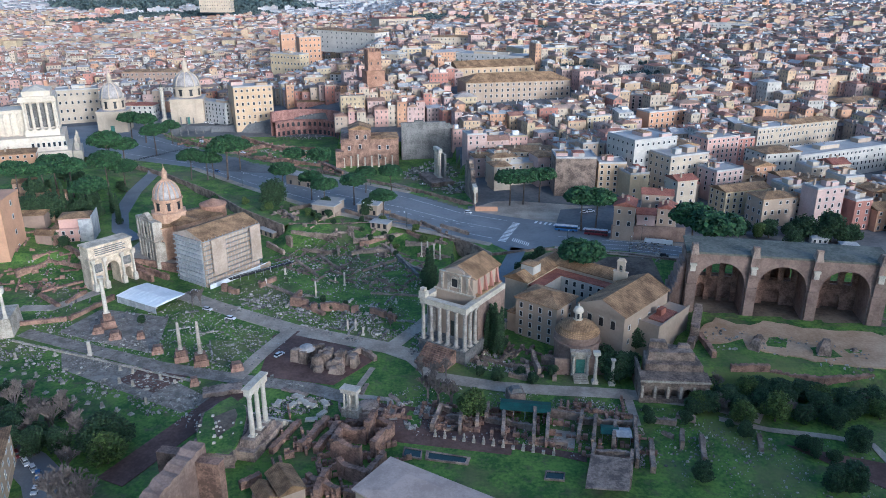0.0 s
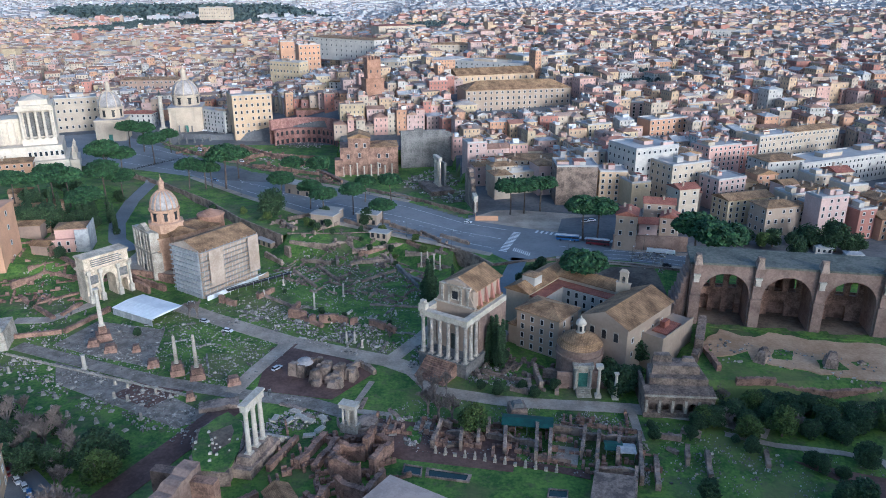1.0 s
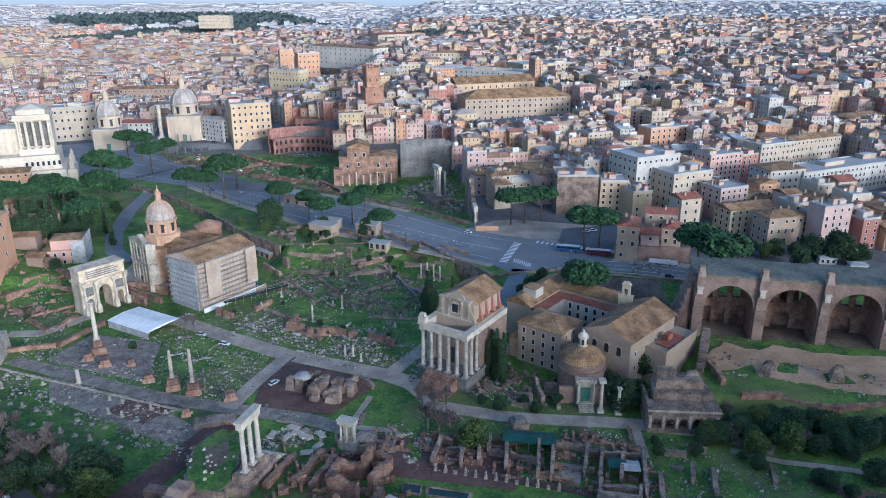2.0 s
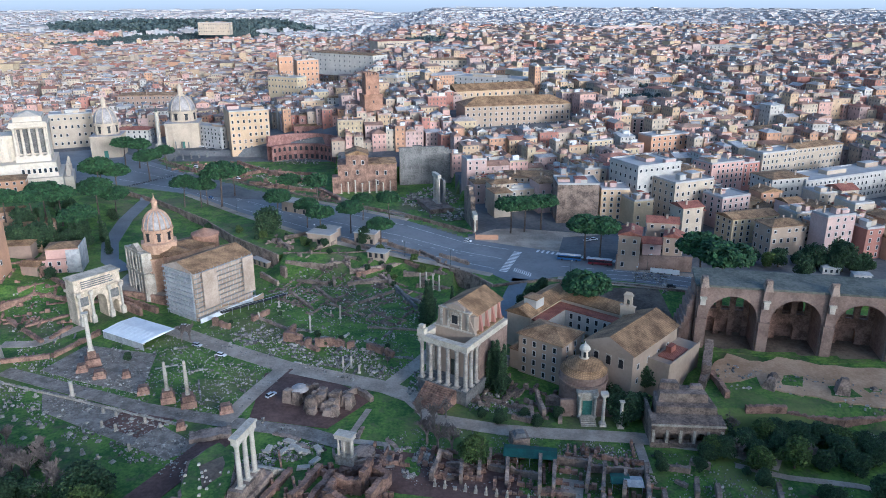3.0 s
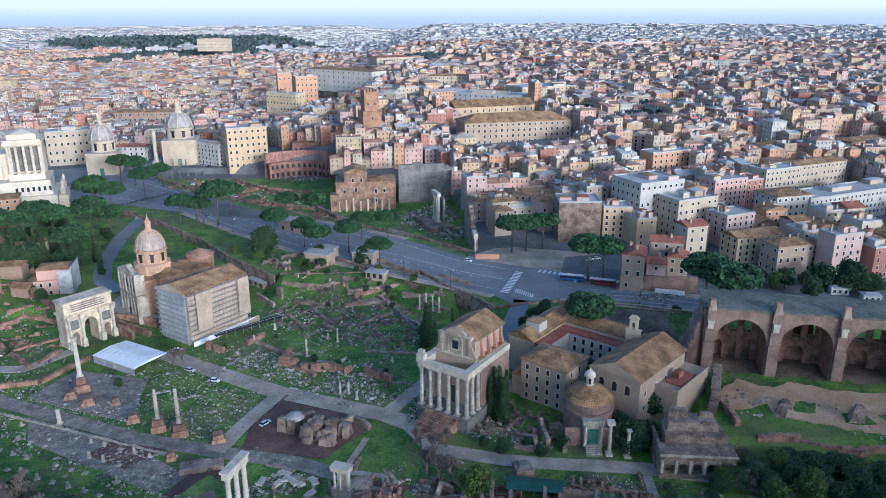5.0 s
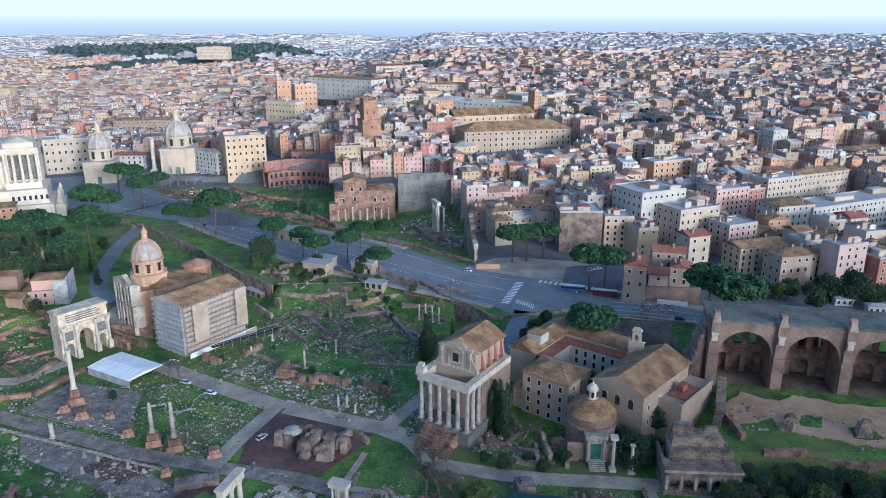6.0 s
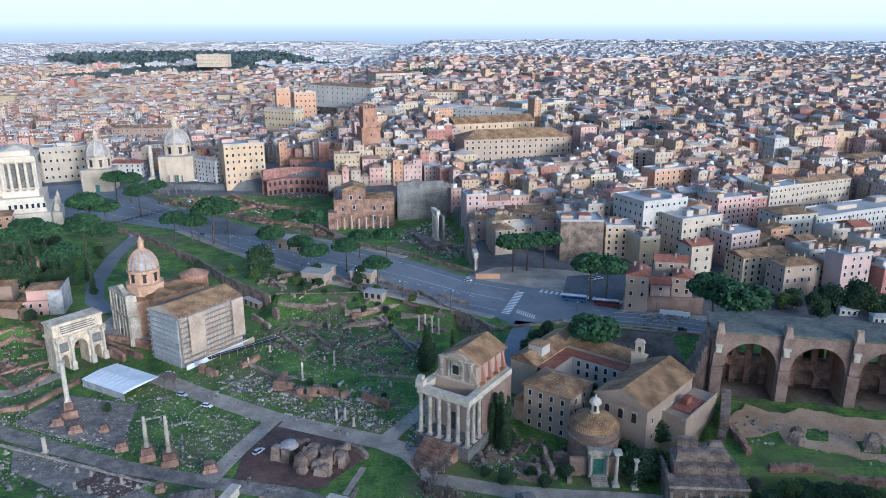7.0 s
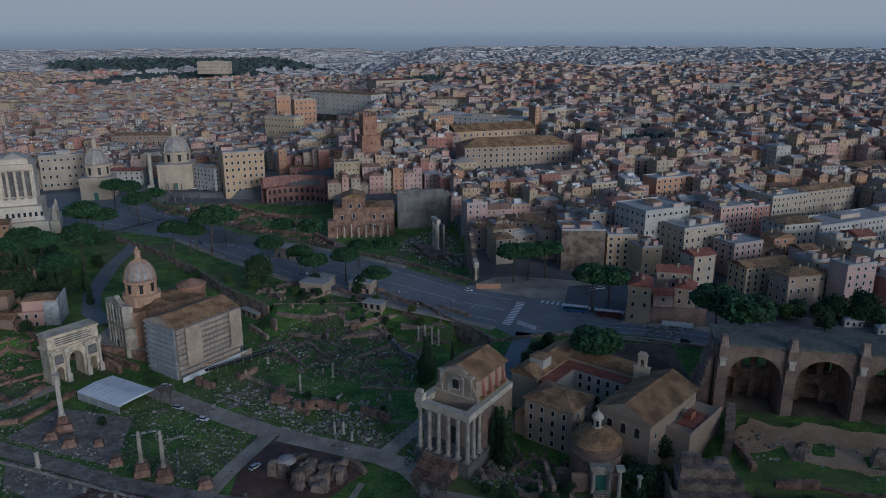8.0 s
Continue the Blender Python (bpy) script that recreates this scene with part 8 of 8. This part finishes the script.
# column rows in the far excavation
for i in range(15):
    x, y = Vector((-258.6, 399.4)).lerp(Vector((-196, 450.2)), i / 14)
    stub(x, y, 5 + frac(i * .7) * 3, .6, "grey", "grey granite column of a ruined hall")
for i in range(12):
    x, y = Vector((-255.4, 372.3)).lerp(Vector((-193.8, 414.2)), i / 11)
    stub(x, y, 3 + frac(i * .9) * 4, .6, "grey", "grey granite column of a ruined hall")
for a, b, h in (((-217.3, 332), (-159.1, 313.8), 3), ((-175.1, 372.8), (-116.2, 314.1), 4), ((-148.3, 305.1), (-93.4, 280.5), 3), ((-176.3, 313.7), (-148.8, 342), 3.5), ((-135.8, 288.3), (-107.6, 314.1), 3), ((-94.7, 288.5), (-74, 257.7), 3), ((-253.9, 357.3), (-225.3, 368), 4), ((-139.8, 342.1), (-102.2, 332.6), 3)):
    ruin_wall(a, b, h, 1.6, "brick", .35, z=4.2, label="brick walls of an excavated forum")
strip("pavement", [(-95.4, 292.9), (-56, 236.5), (-24.7, 207.4)], 7, .3, "basalt", "grey ramp down from the avenue")
# bollard rows on the square
for k in range(2):
    for i in range(18):
        x, y = Vector((-234.4, 270.3)).lerp(Vector((-215.3, 298.7)), i / 17)
        single("bollard", Shape().lathe([(.3, 0), (.26, .7), (.34, .8), (.1, 1.1)], 8), "black", pose(x + k * 8, y + k * 14, 8.55), "dark iron bollard on the square", "bollard", "bollards")
strip("road", [(-144.3, -50.3), (-133.9, -57.6), (-124.6, -63.6), (-116.9, -70.4), (-110, -80.5)], 11, .22, "asphalt", "asphalt street with parked cars")
for a, b, h in (((-84, 128), (-66, 124), 3.5), ((-66, 124), (-52, 130), 3.2), ((-50, 122), (-34, 126), 3.4), ((-34, 126), (-20, 130), 3.0), ((-22, 120), (-6, 116), 3.2), ((-76, 116), (-60, 112), 2.4), ((-44, 114), (-28, 116), 2.4), ((-14, 110), (2, 104), 2.4), ((-58, 120), (-56, 110), 3.0), ((-30, 122), (-28, 110), 3.0)):
    ruin_wall(a, b, h, 1.4, "ruin", .3, z=min(height(*a), height(*b)))
for x, y, w, d, h, t in ((-237.5, 156, 14, 9, 6, 12), (-227.8, 167.7, 11, 8, 7, -8), (-251.9, 176.9, 12, 10, 8, 20), (-221.7, 140.8, 10, 7, 5, 10)):
    e = thing("site_building", pose(x, y, height(x, y), 0, 0, t), "brown plastered house with tiled roof by the slope", "building", "site buildings")
    part("wall", Shape().box(-w / 2, -d / 2, -3, w / 2, d / 2, h), "sandstone", e)
    part("roof", Shape().gable(-w / 2, -d / 2, w / 2, d / 2, h, 1.8, .5, "x"), "tile", e)
    for i in range(3):
        part("window", window_mesh(1.1, 1.5), None, e, m=pose(-w / 3 + i * w / 3, -d / 2 - .01, h * .5))
for a, b, h in (((-222.9, 118.8), (-209.9, 126.8), 3.4), ((-205.4, 92.5), (-192, 103), 2.6), ((-196.4, 67.6), (-169.9, 46), 2.2), ((-157.4, 92.8), (-132.7, 77), 3.4), ((-153.9, 100.8), (-133.4, 93), 2.6), ((-87, 68.3), (-81.7, 77.3), 3), ((-62.8, 46.6), (-52.3, 39.2), 2)):
    ruin_wall(a, b, h, 1.6, "brick", .3, label="brown brick terrace wall among grass")
for x, y, q in ((-62.3, 136.7, .45), (-40.9, 123.7, .5), (-55, 53, .4), (-50.4, 44.5, .45), (-44.6, 50.2, .35), (-26.5, 109.9, .4), (-127.1, 30.5, .5), (-75.7, 74.7, .3), (66.8, -34.2, .4), (96.4, -43.6, .4), (91.3, -43.1, .4), (81.7, -35, .6), (-24.2, 41.9, .3), (-194.7, 103.6, .8), (-203, 111.5, .8), (-166.9, 73.9, .5), (-46, 130.3, .4), (-95.5, 64.8, .3), (-185, 58, .4), (154.3, 41.2, .3), (30.8, -16.3, .6), (18, -14.6, .7), (12.2, -10.8, .5), (38.5, -10.6, .6), (27.3, -10.7, .6)):
    tree("leaf", x, y, q)
for x, y, q in ((0, -10.9, .9), (-4, -14.8, 1.0), (-8.4, -12.9, .9), (-23.2, 28.8, .4), (-30.7, 33.9, .4)):
    tree("bare", x, y, q * 1.4)
rubble("marble_rubble", [(-165, 58), (-120, 44), (-66, 26), (-24, 10), (-12, 30), (-8, 78), (-60, 118), (-92, 100), (-98, 66), (-120, 60)], 2600, .12, .42, "small scattered stones over the forum grass", seed=31)
rubble("marble_rubble", [(-165, 18), (-108, -6), (-70, -16), (-62, 22), (-118, 44)], 1500, .12, .4, "small scattered stones over the forum square", seed=32)
rubble("marble_rubble", [(-6, -14), (24, -22), (62, -26), (60, -46), (40, -60), (-10, -48), (-30, -30)], 1300, .12, .4, "small stones among roofless rooms", seed=33)
rubble("marble_rubble", [(64, -30), (96, -36), (132, -54), (130, -84), (70, -80)], 700, .12, .35, "small stones in the meadow", seed=34)
for a, b, h in (((22.9, -10.7), (29.1, -13.7), 2.6), ((23.9, -3.5), (29.8, -6.7), 2.4), ((30.3, -1.8), (29.7, -13.7), 2.6), ((32.7, 1.5), (34, -10.6), 5), ((35.5, -1.8), (42.5, -3.4), 4.4), ((13.7, 1.4), (19.8, -1.9), 1.8), ((40, -6.6), (39, -14.4), 2), ((10.7, 5.6), (12.4, -3.6), 1.6)):
    ruin_wall(a, b, h, 1.3, "ruin", .35)
e = thing("small_monument", pose(23.9, -27.1, 0, 0, 0, 10), "small square ruined brick monument on the lawn", "ruin")
part("base", Shape().hexa([(-3, -3), (3, -3), (3, 3), (-3, 3)], -.5, 4, 0, .1), "ruin", e)
part("top", Shape().hexa([(-2, -2), (2, -2), (2, 2), (-2, 2)], 4, 5.2, 0, .3), "grey", e)
for i in range(10):
    x, y = Vector((-56.8, -24.7)).lerp(Vector((-39.2, -36.8)), rr.random())
    single("marble_slab", Shape().hexa([(-2.2, -.9), (1.9, -1.1), (2.3, .8), (-1.8, 1.1)], -.1, .55, 0, .06), "marble", pose(x + rr.uniform(-5, 5), y + rr.uniform(-5, 5), .1 + i * .03, 0, 0, rr.uniform(0, 180)), "pale broken marble slab on reddish earth", "slab", "marble slabs")
